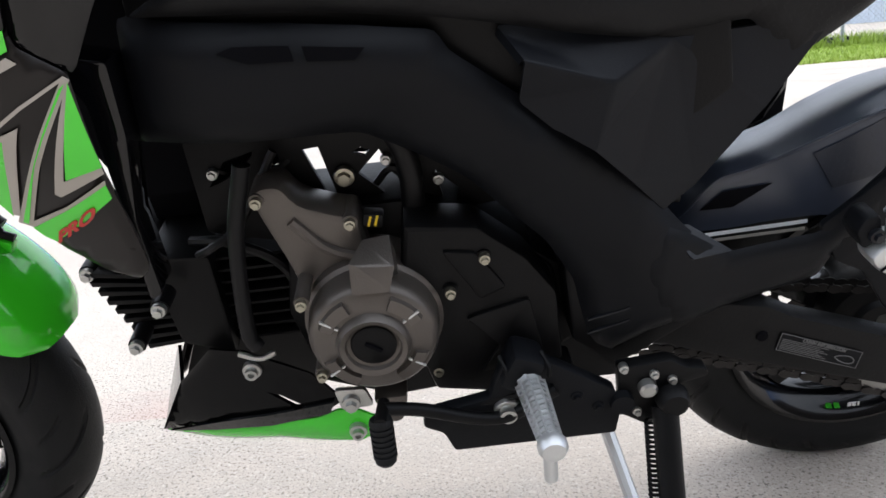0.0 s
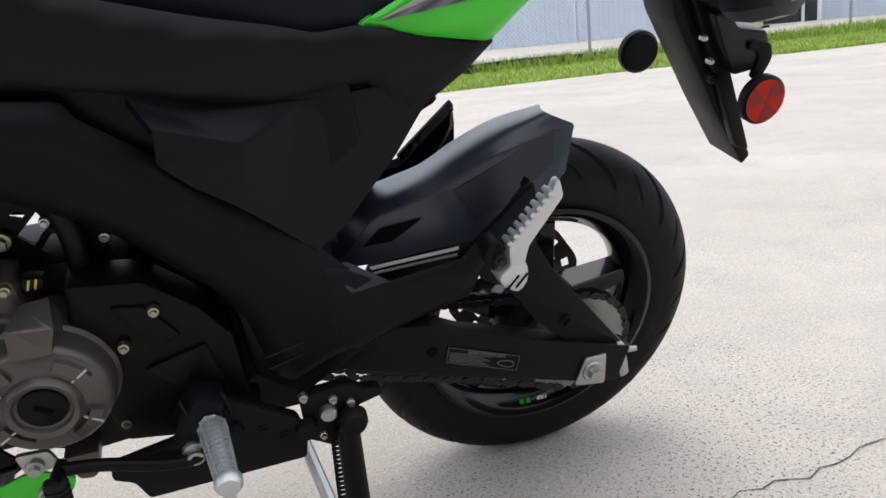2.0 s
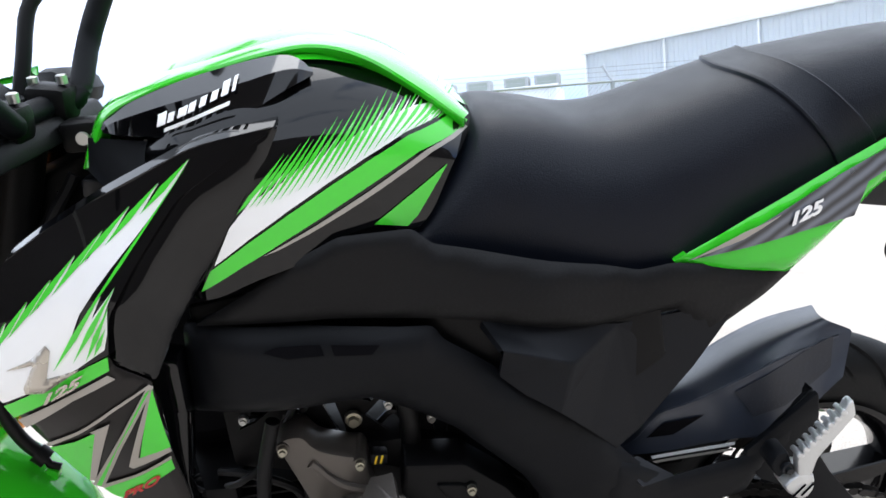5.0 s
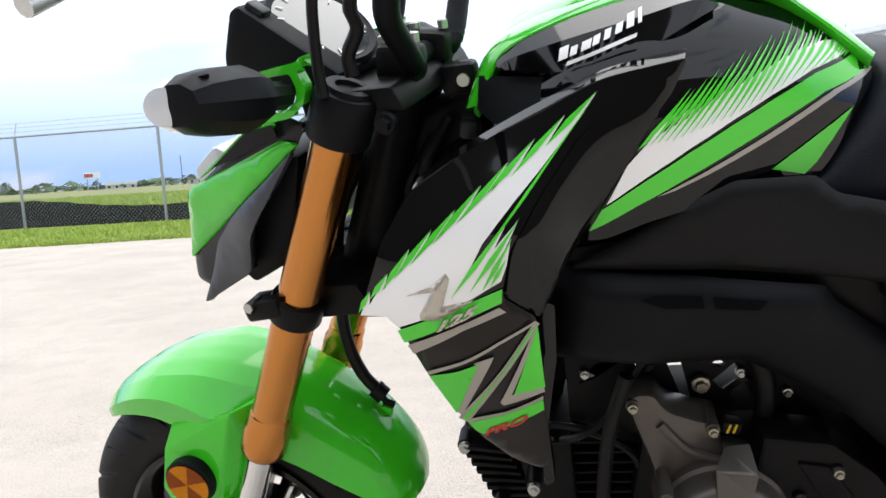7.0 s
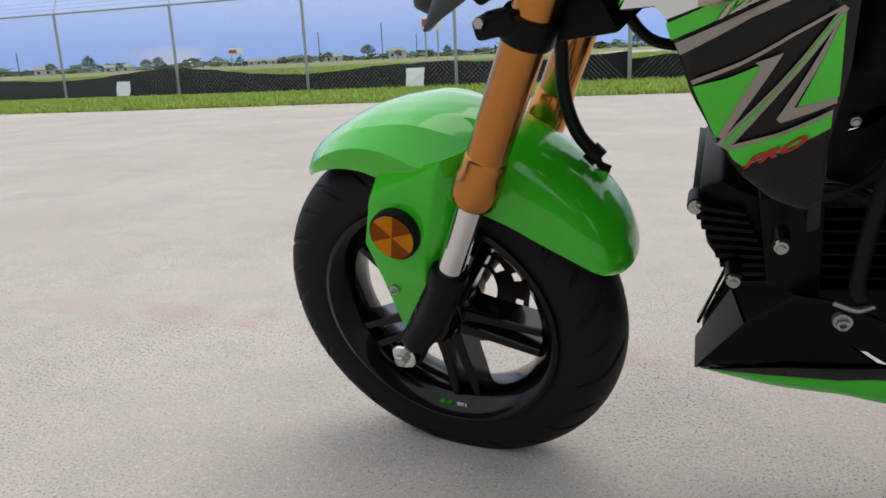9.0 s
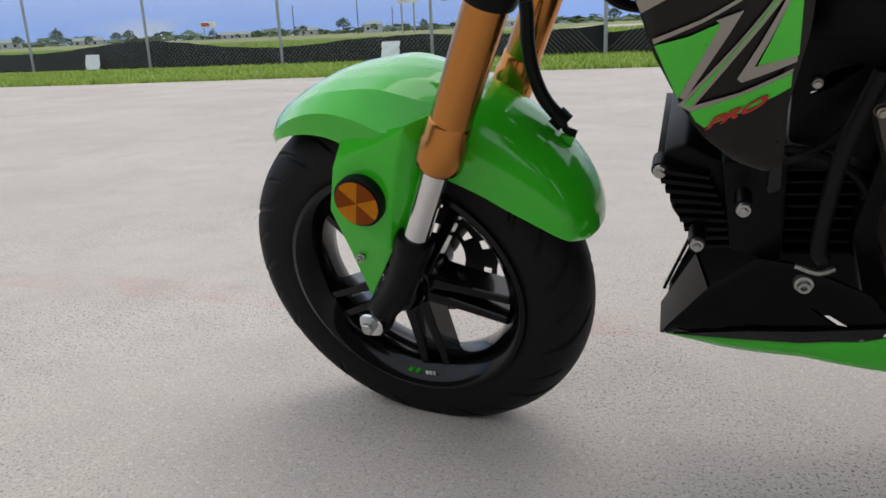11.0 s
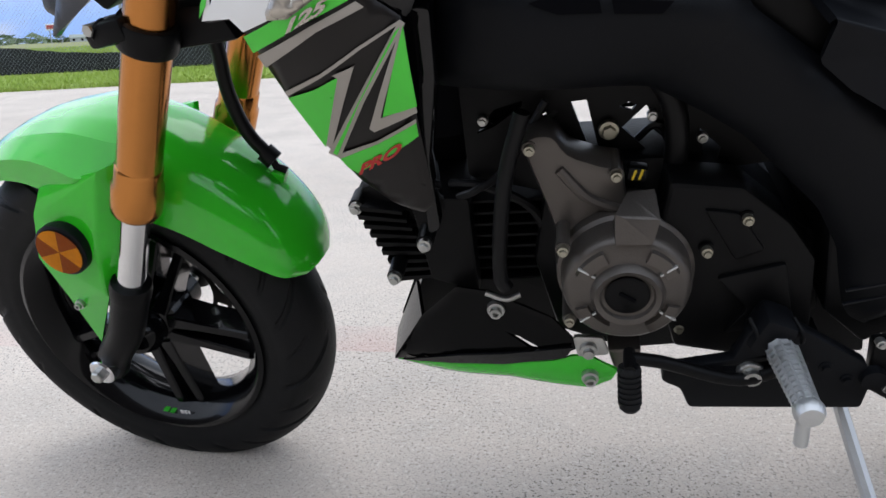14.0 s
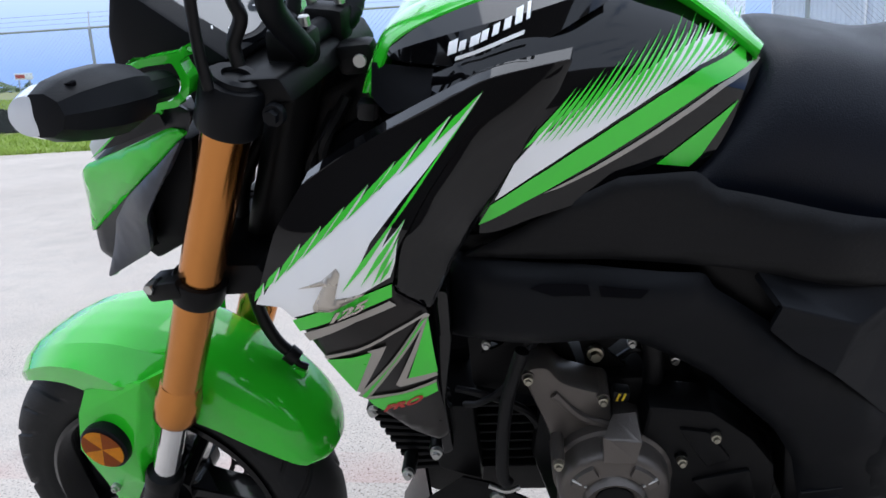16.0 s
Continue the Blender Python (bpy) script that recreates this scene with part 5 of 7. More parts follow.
bm = tank_shell("fuel_tank", 0, 1, GLOSS, 0, "", (-1, 1))
tank = finish(bm, GLOSS, "fuel_tank", bike, "glossy black fuel tank with green and white graphics", 50)
bm = tank_shell("tank_crown", 0.78, 1, GREEN, 0.002, "", (-1, 1))
finish(bm, GREEN, "tank_crown", tank, "glossy lime green tank crown", 50)
lathe("filler_cap", [(0.0, 0.006), (0.03, 0.006), (0.034, 0.004), (0.036, -0.004)], GLOSS, tank, axis="Z", n=32, m=Matrix.Translation((-0.04, 0, 0.907)) @ pose(0, 0, 0, 0, -6, 0))
ribbon("crown_band", [[(x, y * 0.1, z - 0.004) for x, y, z in [(-0.198, -0.09, 0.823), (-0.186, -0.09, 0.848), (-0.17, -0.085, 0.874), (-0.143, -0.07, 0.888), (-0.092, -0.055, 0.901), (-0.023, -0.035, 0.912), (0.03, -0.03, 0.91), (0.081, -0.03, 0.894), (0.125, -0.04, 0.862), (0.16, -0.06, 0.827)]], [(-0.198, -0.09, 0.823), (-0.186, -0.09, 0.848), (-0.17, -0.085, 0.874), (-0.143, -0.07, 0.888), (-0.092, -0.055, 0.901), (-0.023, -0.035, 0.912), (0.03, -0.03, 0.91), (0.081, -0.03, 0.894), (0.125, -0.04, 0.862), (0.16, -0.06, 0.827)], [(-0.185, -0.112, 0.828), (-0.169, -0.12, 0.855), (-0.156, -0.122, 0.874), (-0.133, -0.118, 0.885), (-0.09, -0.11, 0.897), (-0.025, -0.095, 0.908), (0.024, -0.088, 0.91), (0.067, -0.09, 0.896), (0.11, -0.085, 0.864), (0.153, -0.08, 0.826)], [(x, y * 0.86, z - 0.014) for x, y, z in [(-0.185, -0.112, 0.828), (-0.169, -0.12, 0.855), (-0.156, -0.122, 0.874), (-0.133, -0.118, 0.885), (-0.09, -0.11, 0.897), (-0.025, -0.095, 0.908), (0.024, -0.088, 0.91), (0.067, -0.09, 0.896), (0.11, -0.085, 0.864), (0.153, -0.08, 0.826)]]], GREEN, tank, 0.006, "lime green band round the badge panel")
knee = ribbon("knee_panel", [[(-0.162, -0.125, 0.864), (-0.156, -0.12, 0.873), (-0.135, -0.118, 0.883), (-0.09, -0.112, 0.895), (-0.035, -0.105, 0.904), (-0.006, -0.102, 0.906), (0.01, -0.105, 0.902), (0.022, -0.115, 0.892)], [(-0.16, -0.128, 0.863), (-0.15, -0.132, 0.869), (-0.124, -0.138, 0.876), (-0.085, -0.142, 0.884), (-0.037, -0.14, 0.892), (-0.009, -0.135, 0.897), (0.008, -0.128, 0.897), (0.022, -0.118, 0.891)]], GLOSS, tank, 0.02, "glossy black side badge panel")
ribbon("knee_lip", [[(-0.16, -0.128, 0.863), (-0.15, -0.132, 0.869), (-0.124, -0.138, 0.876), (-0.085, -0.142, 0.884), (-0.037, -0.14, 0.892), (-0.009, -0.135, 0.897), (0.008, -0.128, 0.897), (0.022, -0.118, 0.891)], [(-0.159, -0.13, 0.861), (-0.146, -0.14, 0.861), (-0.116, -0.15, 0.858), (-0.086, -0.158, 0.856), (-0.068, -0.158, 0.854), (-0.03, -0.15, 0.87), (-0.005, -0.142, 0.881), (0.022, -0.12, 0.889)]], GLOSS, tank, 0.02, "glossy black lip of the badge panel")
facets("front_cover", [[(-0.175, -0.118, 0.85), (-0.107, -0.15, 0.853), (-0.104, -0.155, 0.847), (-0.137, -0.15, 0.831), (-0.166, -0.14, 0.816), (-0.183, -0.12, 0.827)]], PLASTIC, tank, 0.02, label="matt black cover at the front of the tank")
KNEE = surf([(-0.162, -0.125, 0.864), (-0.156, -0.12, 0.873), (-0.135, -0.118, 0.883), (-0.09, -0.112, 0.895), (-0.035, -0.105, 0.904), (-0.006, -0.102, 0.906), (0.01, -0.105, 0.902), (0.022, -0.115, 0.892)] + [(-0.16, -0.128, 0.863), (-0.15, -0.132, 0.869), (-0.124, -0.138, 0.876), (-0.085, -0.142, 0.884), (-0.037, -0.14, 0.892), (-0.009, -0.135, 0.897), (0.008, -0.128, 0.897), (0.022, -0.118, 0.891)] + [(-0.159, -0.13, 0.861), (-0.146, -0.14, 0.861), (-0.116, -0.15, 0.858), (-0.086, -0.158, 0.856), (-0.068, -0.158, 0.854), (-0.03, -0.15, 0.87), (-0.005, -0.142, 0.881), (0.022, -0.12, 0.889)], 0.0)
# maker's mark as plain slanted shapes
for i, (wide, tall) in enumerate(((1.15, 1.0), (0.85, 0.72), (1.2, 0.72), (0.85, 0.72), (0.8, 0.72), (0.85, 0.72), (0.9, 1.0), (0.45, 1.0))):
    h, w = 0.0092 * tall, 0.0066 * wide
    a, z0 = -0.108 + i * 0.0092, 0.866 + i * 0.0031
    decal("badge_mark", [(a, 0, z0), (a + w, 0, z0 + w * 0.32), (a + w + 0.002, 0, z0 + w * 0.32 + h), (a + 0.002, 0, z0 + h)], WHITE, tank, KNEE, off=-0.004, label="white badge mark")
decal("badge_bar", [(-0.102, 0, 0.8625), (-0.046, 0, 0.8785), (-0.045, 0, 0.8815), (-0.101, 0, 0.8655)], WHITE, tank, KNEE, off=-0.005, label="white badge bar")
decal("white_flash", [(-0.0779, 0, 0.7536), (-0.0438, 0, 0.7736), (-0.0104, 0, 0.7905), (0.0233, 0, 0.8052), (0.0581, 0, 0.8182), (0.095, 0, 0.8295), (0.1403, 0, 0.8346), (0.1327, 0, 0.8422), (0.1093, 0, 0.8471), (0.0856, 0, 0.8464), (0.0636, 0, 0.8415), (0.0375, 0, 0.8335), (0.0125, 0, 0.824), (-0.0166, 0, 0.8126), (-0.0406, 0, 0.8029), (-0.0598, 0, 0.7844)], WHITE, tank, tank_y, off=-0.0016, label="white tank graphic")
TEETH = [(-0.0518, 0.7955, -0.0228, 0.8228), (-0.0471, 0.798, -0.0097, 0.8345), (-0.0358, 0.7989, 0.0064, 0.8418), (-0.0237, 0.7992, 0.0202, 0.8459), (-0.0091, 0.8029, 0.0366, 0.8529), (0.0076, 0.8064, 0.0541, 0.8581), (0.0225, 0.8087, 0.0683, 0.861), (0.038, 0.8133, 0.0825, 0.864), (0.0559, 0.8195, 0.0997, 0.8654), (0.0751, 0.8263, 0.1184, 0.8618), (0.0926, 0.8291, 0.138, 0.8521), (0.1096, 0.8309, 0.1477, 0.8466), (0.1265, 0.8316, 0.1569, 0.84)]
for i in range(2 * len(TEETH) - 1):
    p, q = TEETH[i // 2], TEETH[(i + 1) // 2]
    ax, az, bx, bz = [(u + v) / 2 for u, v in zip(p, q)]
    lift = 0.0025 * ((i * 7) % 3 - 1)
    decal("flash_spike", sliver((ax, az), (bx + lift, bz + lift), 0.0034, 0.5), GREENSIDE, tank, tank_y, off=-0.0024)
    decal("flash_spike", sliver((ax + 0.006, az + 0.002), (ax + (bx - ax) * 0.8 + 0.0055, az + (bz - az) * 0.8), 0.003, 0.5), WHITE, tank, tank_y, off=-0.002)
decal("green_stripe", [(-0.094, 0, 0.7304), (-0.0542, 0, 0.7495), (-0.0157, 0, 0.7658), (0.0232, 0, 0.7807), (0.0634, 0, 0.7954), (0.1058, 0, 0.8104), (0.1598, 0, 0.818), (0.1454, 0, 0.831), (0.0976, 0, 0.8264), (0.0592, 0, 0.8146), (0.0231, 0, 0.8014), (-0.0119, 0, 0.7866), (-0.0466, 0, 0.7695), (-0.0822, 0, 0.7492)], GREENSIDE, tank, tank_y, off=-0.0016, label="lime green tank stripe")
decal("grey_stripe", [(-0.0374, 0, 0.7553), (-0.0086, 0, 0.7653), (0.0206, 0, 0.7756), (0.0506, 0, 0.7862), (0.0814, 0, 0.7979), (0.114, 0, 0.8101), (0.1539, 0, 0.818), (0.1576, 0, 0.8146), (0.1195, 0, 0.807), (0.0885, 0, 0.7953), (0.0592, 0, 0.7843), (0.0308, 0, 0.7747), (0.0031, 0, 0.7659), (-0.0241, 0, 0.7579)], GREY, tank, tank_y, off=-0.0016, label="silver grey tank stripe")
decal("green_triangle", [(0.0577, 0, 0.7574), (0.0874, 0, 0.7456), (0.0979, 0, 0.7526), (0.1316, 0, 0.7921)], GREENSIDE, tank, tank_y, off=-0.0016, label="lime green tank triangle")

# ---- shrouds ----
SHROUD = surf([(-0.009, -0.172, 0.861), (-0.083, -0.186, 0.847), (-0.125, -0.19, 0.835), (-0.203, -0.2, 0.799), (-0.24, -0.203, 0.78), (-0.261, -0.21, 0.751), (-0.291, -0.216, 0.684), (-0.265, -0.23, 0.684), (-0.168, -0.232, 0.7), (-0.1384, -0.244, 0.743), (-0.122, -0.218, 0.781), (-0.055, -0.195, 0.8), (-0.143, -0.229, 0.668), (-0.152, -0.217, 0.571), (-0.155, -0.2, 0.479), (-0.208, -0.19, 0.519), (-0.222, -0.195, 0.538), (-0.242, -0.214, 0.614), (-0.1845, -0.237, 0.638), (-0.21, -0.232, 0.72), (-0.09, -0.193, 0.735)], 0.12)
shroud = skin("tank_shroud", [(-0.0086, 0, 0.8612), (-0.0723, 0, 0.8551), (-0.1052, 0, 0.8441), (-0.1532, 0, 0.826), (-0.2041, 0, 0.8027), (-0.2337, 0, 0.7856), (-0.2631, 0, 0.7477), (-0.2953, 0, 0.6772), (-0.2637, 0, 0.6819), (-0.2582, 0, 0.6689), (-0.1657, 0, 0.7012), (-0.155, 0, 0.7402), (-0.1295, 0, 0.7757), (-0.0941, 0, 0.8165)], GLOSS, bike, SHROUD, thick=0.008, cell=0.006, corner=0.006, roll=0, label="glossy black tank shroud with white and green flash")
BROW = [(-0.2337, 0.785), (-0.2041, 0.802), (-0.1532, 0.8255), (-0.1052, 0.8435), (-0.0723, 0.8545), (-0.012, 0.8605)]
ribbon("shroud_brow", [[(x, SHROUD(x, z) - 0.0005, z) for x, z in BROW], [(x + 0.003, SHROUD(x, z) + 0.014, z + 0.005) for x, z in BROW]], GLOSS, shroud, 0.004, "gloss black top edge of the shroud")
skin("shroud_tail", [(-0.0077, 0, 0.8611), (-0.0327, 0, 0.8161), (-0.0669, 0, 0.7684), (-0.0935, 0, 0.7378), (-0.1137, 0, 0.7128), (-0.1389, 0, 0.6685), (-0.1683, 0, 0.6943), (-0.1578, 0, 0.7404), (-0.1315, 0, 0.7782), (-0.0962, 0, 0.8189), (-0.0585, 0, 0.8572)], GLOSS, shroud, SHROUD, thick=0.008, cell=0.007, off=0.004, roll=0.003, rr=0.008, corner=0.006, label="recessed gloss black rear edge of the shroud")
decal("white_flash", [(-0.0794, 0.8455), (-0.1219, 0.8106), (-0.1051, 0.8311), (-0.145, 0.7976), (-0.1294, 0.8169), (-0.1674, 0.7818), (-0.1515, 0.8026), (-0.19, 0.7659), (-0.1746, 0.7872), (-0.2119, 0.7489), (-0.1969, 0.7704), (-0.2315, 0.7346), (-0.2188, 0.7547), (-0.2485, 0.7216), (-0.2398, 0.7395), (-0.2663, 0.7063), (-0.2615, 0.7193), (-0.2828, 0.6909), (-0.2804, 0.703), (-0.294, 0.6796), (-0.2675, 0.6822), (-0.2589, 0.6723), (-0.2118, 0.689), (-0.189, 0.6994), (-0.1652, 0.7126), (-0.1589, 0.7272), (-0.1535, 0.7485), (-0.1626, 0.7343), (-0.1461, 0.7629), (-0.1673, 0.7413), (-0.1572, 0.7583), (-0.1921, 0.7195), (-0.177, 0.7449), (-0.1632, 0.7605), (-0.1478, 0.7762), (-0.1281, 0.7942), (-0.1031, 0.8181)], WHITE, shroud, SHROUD, label="white shroud graphic with toothed edge")
for a, b, wide in [((-0.1221, 0.8107), (-0.0793, 0.8463), 0.0046), ((-0.1498, 0.7932), (-0.105, 0.8319), 0.0046), ((-0.1722, 0.7799), (-0.1294, 0.8177), 0.0046), ((-0.1962, 0.7606), (-0.1514, 0.8034), 0.0046), ((-0.2184, 0.7446), (-0.1745, 0.788), 0.0046), ((-0.2396, 0.7281), (-0.1968, 0.7712), 0.0046), ((-0.2561, 0.7158), (-0.2187, 0.7556), 0.0046), ((-0.2686, 0.7052), (-0.2397, 0.7404), 0.0046), ((-0.2818, 0.696), (-0.2614, 0.7202), 0.0046), ((-0.2951, 0.6823), (-0.2802, 0.704), 0.0046), ((-0.2086, 0.6995), (-0.1571, 0.7591), 0.0046), ((-0.1915, 0.7049), (-0.1456, 0.7637), 0.0046), ((-0.1819, 0.7042), (-0.1519, 0.7502), 0.004), ((-0.1746, 0.7078), (-0.1586, 0.7326), 0.0034), ((-0.1868, 0.728), (-0.0826, 0.8407), 0.0024)]:
    decal("flash_spike", sliver(a, b, wide, 0.45), GREENSIDE, shroud, SHROUD, off=-0.0024)
low = skin("shroud_lower", [(-0.2634, 0, 0.6831), (-0.2582, 0, 0.6689), (-0.1657, 0, 0.7012), (-0.1656, 0, 0.6934), (-0.1413, 0, 0.6715), (-0.1435, 0, 0.5935), (-0.1434, 0, 0.5055), (-0.1539, 0, 0.4943), (-0.1812, 0, 0.5033), (-0.2064, 0, 0.5252), (-0.2236, 0, 0.5562), (-0.2438, 0, 0.6057), (-0.2513, 0, 0.6376)], DECALBLACK, bike, SHROUD, thick=0.008, off=0.001, corner=0.005, roll=0.004, rr=0.008, label="lower shroud with green and grey zigzag graphic")
decal("green_band", [(-0.2599, 0, 0.6687), (-0.2076, 0, 0.69), (-0.1651, 0, 0.7052), (-0.1671, 0, 0.6925), (-0.2101, 0, 0.6763), (-0.2565, 0, 0.6556)], GREENSIDE, low, SHROUD, label="lime green band")
decal("grey_band", [(-0.2539, 0, 0.653), (-0.2054, 0, 0.6745), (-0.1696, 0, 0.6885), (-0.1646, 0, 0.6838), (-0.2012, 0, 0.6703), (-0.2507, 0, 0.6431)], GREY, low, SHROUD, label="silver grey band")
decal("grey_line", [(-0.2434, 0, 0.6207), (-0.2079, 0, 0.6373), (-0.174, 0, 0.6568), (-0.1418, 0, 0.6716), (-0.1426, 0, 0.669), (-0.1734, 0, 0.6544), (-0.2075, 0, 0.6345), (-0.2424, 0, 0.6167)], GREY, low, SHROUD, off=-0.0016, label="thin silver grey line")
decal("green_wedge", [(-0.2423, 0, 0.615), (-0.2167, 0, 0.6234), (-0.1932, 0, 0.6353), (-0.2258, 0, 0.5659)], GREENSIDE, low, SHROUD, off=-0.0016, label="lime green zigzag shape")
decal("grey_hook", [(-0.1941, 0, 0.6338), (-0.1976, 0, 0.6366), (-0.1792, 0, 0.6431), (-0.2201, 0, 0.5658), (-0.2247, 0, 0.5679)], GREY, low, SHROUD, off=-0.0022, label="grey border")
decal("grey_border", [(-0.2256, 0, 0.5596), (-0.1422, 0, 0.6717), (-0.1389, 0, 0.6685), (-0.1797, 0, 0.6114), (-0.2166, 0, 0.5543)], GREY, low, SHROUD, off=-0.0016, label="grey border")
decal("green_bar", [(-0.2209, 0, 0.5602), (-0.1466, 0, 0.6638), (-0.1424, 0, 0.6667), (-0.1833, 0, 0.6115), (-0.2175, 0, 0.5579)], GREENSIDE, low, SHROUD, off=-0.0024, label="lime green zigzag shape")
decal("grey_hook", [(-0.1418, 0, 0.6676), (-0.1817, 0, 0.5864), (-0.1786, 0, 0.5831), (-0.1411, 0, 0.5989), (-0.1413, 0, 0.6046), (-0.1702, 0, 0.5965), (-0.1404, 0, 0.6644)], GREY, low, SHROUD, off=-0.0016, label="grey border")
decal("green_corner", [(-0.1405, 0, 0.6673), (-0.1403, 0, 0.6044), (-0.1679, 0, 0.5979)], GREENSIDE, low, SHROUD, off=-0.0022, label="lime green zigzag shape")
decal("grey_line", [(-0.2181, 0, 0.5578), (-0.1794, 0, 0.5735), (-0.143, 0, 0.5934), (-0.1435, 0, 0.5898), (-0.1792, 0, 0.5691), (-0.2163, 0, 0.5534)], GREY, low, SHROUD, off=-0.0016, label="grey border")
decal("green_foot", [(-0.2163, 0, 0.5534), (-0.1789, 0, 0.5709), (-0.1435, 0, 0.5898), (-0.1437, 0, 0.5778), (-0.1744, 0, 0.5571), (-0.2048, 0, 0.5382), (-0.2116, 0, 0.5438)], GREENSIDE, low, SHROUD, off=-0.0022, label="lime green band")
lettering("model_word", "PRO", 0.0105, (-0.2046, 0.5365), (-0.1558, 0.5665), SHROUD, RED, low, off=-0.0032, shear=0.7)
lettering("model_number", "125", 0.0095, (-0.2279, 0.6692), (-0.1838, 0.6881), SHROUD, DARK, low, off=-0.0046, shear=0.6)
lettering("model_number", "125", 0.0095, (-0.2268, 0.6703), (-0.1827, 0.6892), SHROUD, CHAMPAGNE, low, off=-0.0062, shear=0.6)
skin("zigzag_emblem", [(-0.2475, 0.702), (-0.2255, 0.7098), (-0.2101, 0.7216), (-0.2074, 0.7167), (-0.2155, 0.6934), (-0.1882, 0.6983), (-0.2214, 0.6805), (-0.2368, 0.6805), (-0.2367, 0.686), (-0.2236, 0.7059)], CHAMPAGNE, shroud, SHROUD, thick=0.003, cell=0.005, off=-0.0062, roll=0.004, rr=0.009, corner=0.0008, mirror=False, label="raised silver zigzag emblem")
plate("shroud_post", [(-0.169, -0.19, 0.68), (-0.16, -0.19, 0.675), (-0.127, -0.19, 0.668), (-0.13, -0.18, 0.613), (-0.144, -0.18, 0.542), (-0.143, -0.18, 0.477), (-0.154, -0.18, 0.472), (-0.15, -0.18, 0.639)], -0.195, -0.16, GLOSS, bike, 0.004, "gloss black inner shroud edge")
# near-black slab added where only shade shows behind tank and shrouds
plate("dark_filler", [(-0.26, 0.76), (-0.13, 0.83), (0.1, 0.76), (0.26, 0.68), (0.24, 0.56), (0.1, 0.6), (-0.02, 0.575), (-0.05, 0.52), (-0.15, 0.5), (-0.2, 0.5), (-0.24, 0.6)], -0.06, 0.06, DARK, bike, 0.02, "near-black filler slab for the shade behind tank and shrouds")

# ---- side covers and frame covers ----
SIDE = surf([(-0.113, -0.178, 0.69), (-0.067, -0.182, 0.714), (-0.014, -0.185, 0.744), (0.025, -0.178, 0.758), (0.086, -0.165, 0.75), (0.151, -0.162, 0.725), (0.265, -0.16, 0.694), (0.319, -0.158, 0.694), (0.01, -0.18, 0.681), (0.108, -0.175, 0.664), (0.256, -0.168, 0.631), (0.339, -0.155, 0.632), (0.379, -0.143, 0.59), (0.465, -0.14, 0.644), (0.341, -0.15, 0.558), (0.277, -0.165, 0.474), (0.225, -0.17, 0.541), (0.152, -0.172, 0.617), (0.2, -0.18, 0.67), (0.23, -0.176, 0.61)])
side = skin("side_cover", [(-0.113, 0, 0.69), (-0.067, 0, 0.714), (-0.014, 0, 0.744), (0.025, 0, 0.758), (0.09, 0, 0.752), (0.107, 0, 0.735), (0.151, 0, 0.722), (0.265, 0, 0.691), (0.3, 0, 0.68), (0.335, 0, 0.682), (0.465, 0, 0.65), (0.437, 0, 0.625), (0.379, 0, 0.588), (0.339, 0, 0.632), (0.256, 0, 0.631), (0.108, 0, 0.664), (0.01, 0, 0.681)], CARBON, bike, SIDE, thick=0.006, roll=0.007, rr=0.014, label="black side cover with moulded carbon weave")
facets("side_cover_lower", [[(0.144, -0.158, 0.653), (0.278, -0.155, 0.623), (0.227, -0.188, 0.608), (0.161, -0.188, 0.632)], [(0.161, -0.188, 0.632), (0.227, -0.188, 0.608), (0.216, -0.186, 0.561), (0.183, -0.178, 0.572), (0.157, -0.172, 0.596)], [(0.278, -0.155, 0.623), (0.41, -0.14, 0.625), (0.362, -0.143, 0.557), (0.301, -0.152, 0.501), (0.277, -0.158, 0.48), (0.248, -0.17, 0.52), (0.216, -0.186, 0.561), (0.227, -0.188, 0.608)]], PLASTIC_M, side, label="faceted matt blue-black lower side cover")
FRAME = surf([(-0.116, -0.172, 0.688), (-0.02, -0.18, 0.668), (0.1, -0.176, 0.65), (0.152, -0.172, 0.603), (0.235, -0.168, 0.537), (0.282, -0.164, 0.482), (0.357, -0.15, 0.43), (0.344, -0.145, 0.363), (0.231, -0.15, 0.312), (0.213, -0.155, 0.344), (0.202, -0.158, 0.411), (0.115, -0.165, 0.528), (0.034, -0.168, 0.581), (-0.135, -0.168, 0.593), (0.05, -0.188, 0.625), (0.16, -0.182, 0.555), (0.25, -0.176, 0.45), (-0.06, -0.19, 0.64), (0.424, -0.14, 0.43), (0.505, -0.13, 0.495), (0.456, -0.135, 0.385)])
fc = [(-0.125, 0, 0.69), (-0.089, 0, 0.684), (0.046, 0, 0.667), (0.1, 0, 0.656), (0.107, 0, 0.64), (0.152, 0, 0.603), (0.235, 0, 0.537), (0.267, 0, 0.507), (0.282, 0, 0.478), (0.302, 0, 0.453), (0.337, 0, 0.423), (0.34, 0, 0.354), (0.265, 0, 0.333), (0.231, 0, 0.313), (0.213, 0, 0.344), (0.202, 0, 0.411), (0.177, 0, 0.46), (0.115, 0, 0.528), (0.078, 0, 0.554), (0.034, 0, 0.581), (-0.001, 0, 0.584), (-0.054, 0, 0.587), (-0.14, 0, 0.594), (-0.13, 0, 0.64)]
frame_cover = skin("frame_cover", fc, PLASTIC, bike, FRAME, thick=0.012, roll=0.012, rr=0.022, corner=0.008, label="matt black sweeping frame cover")
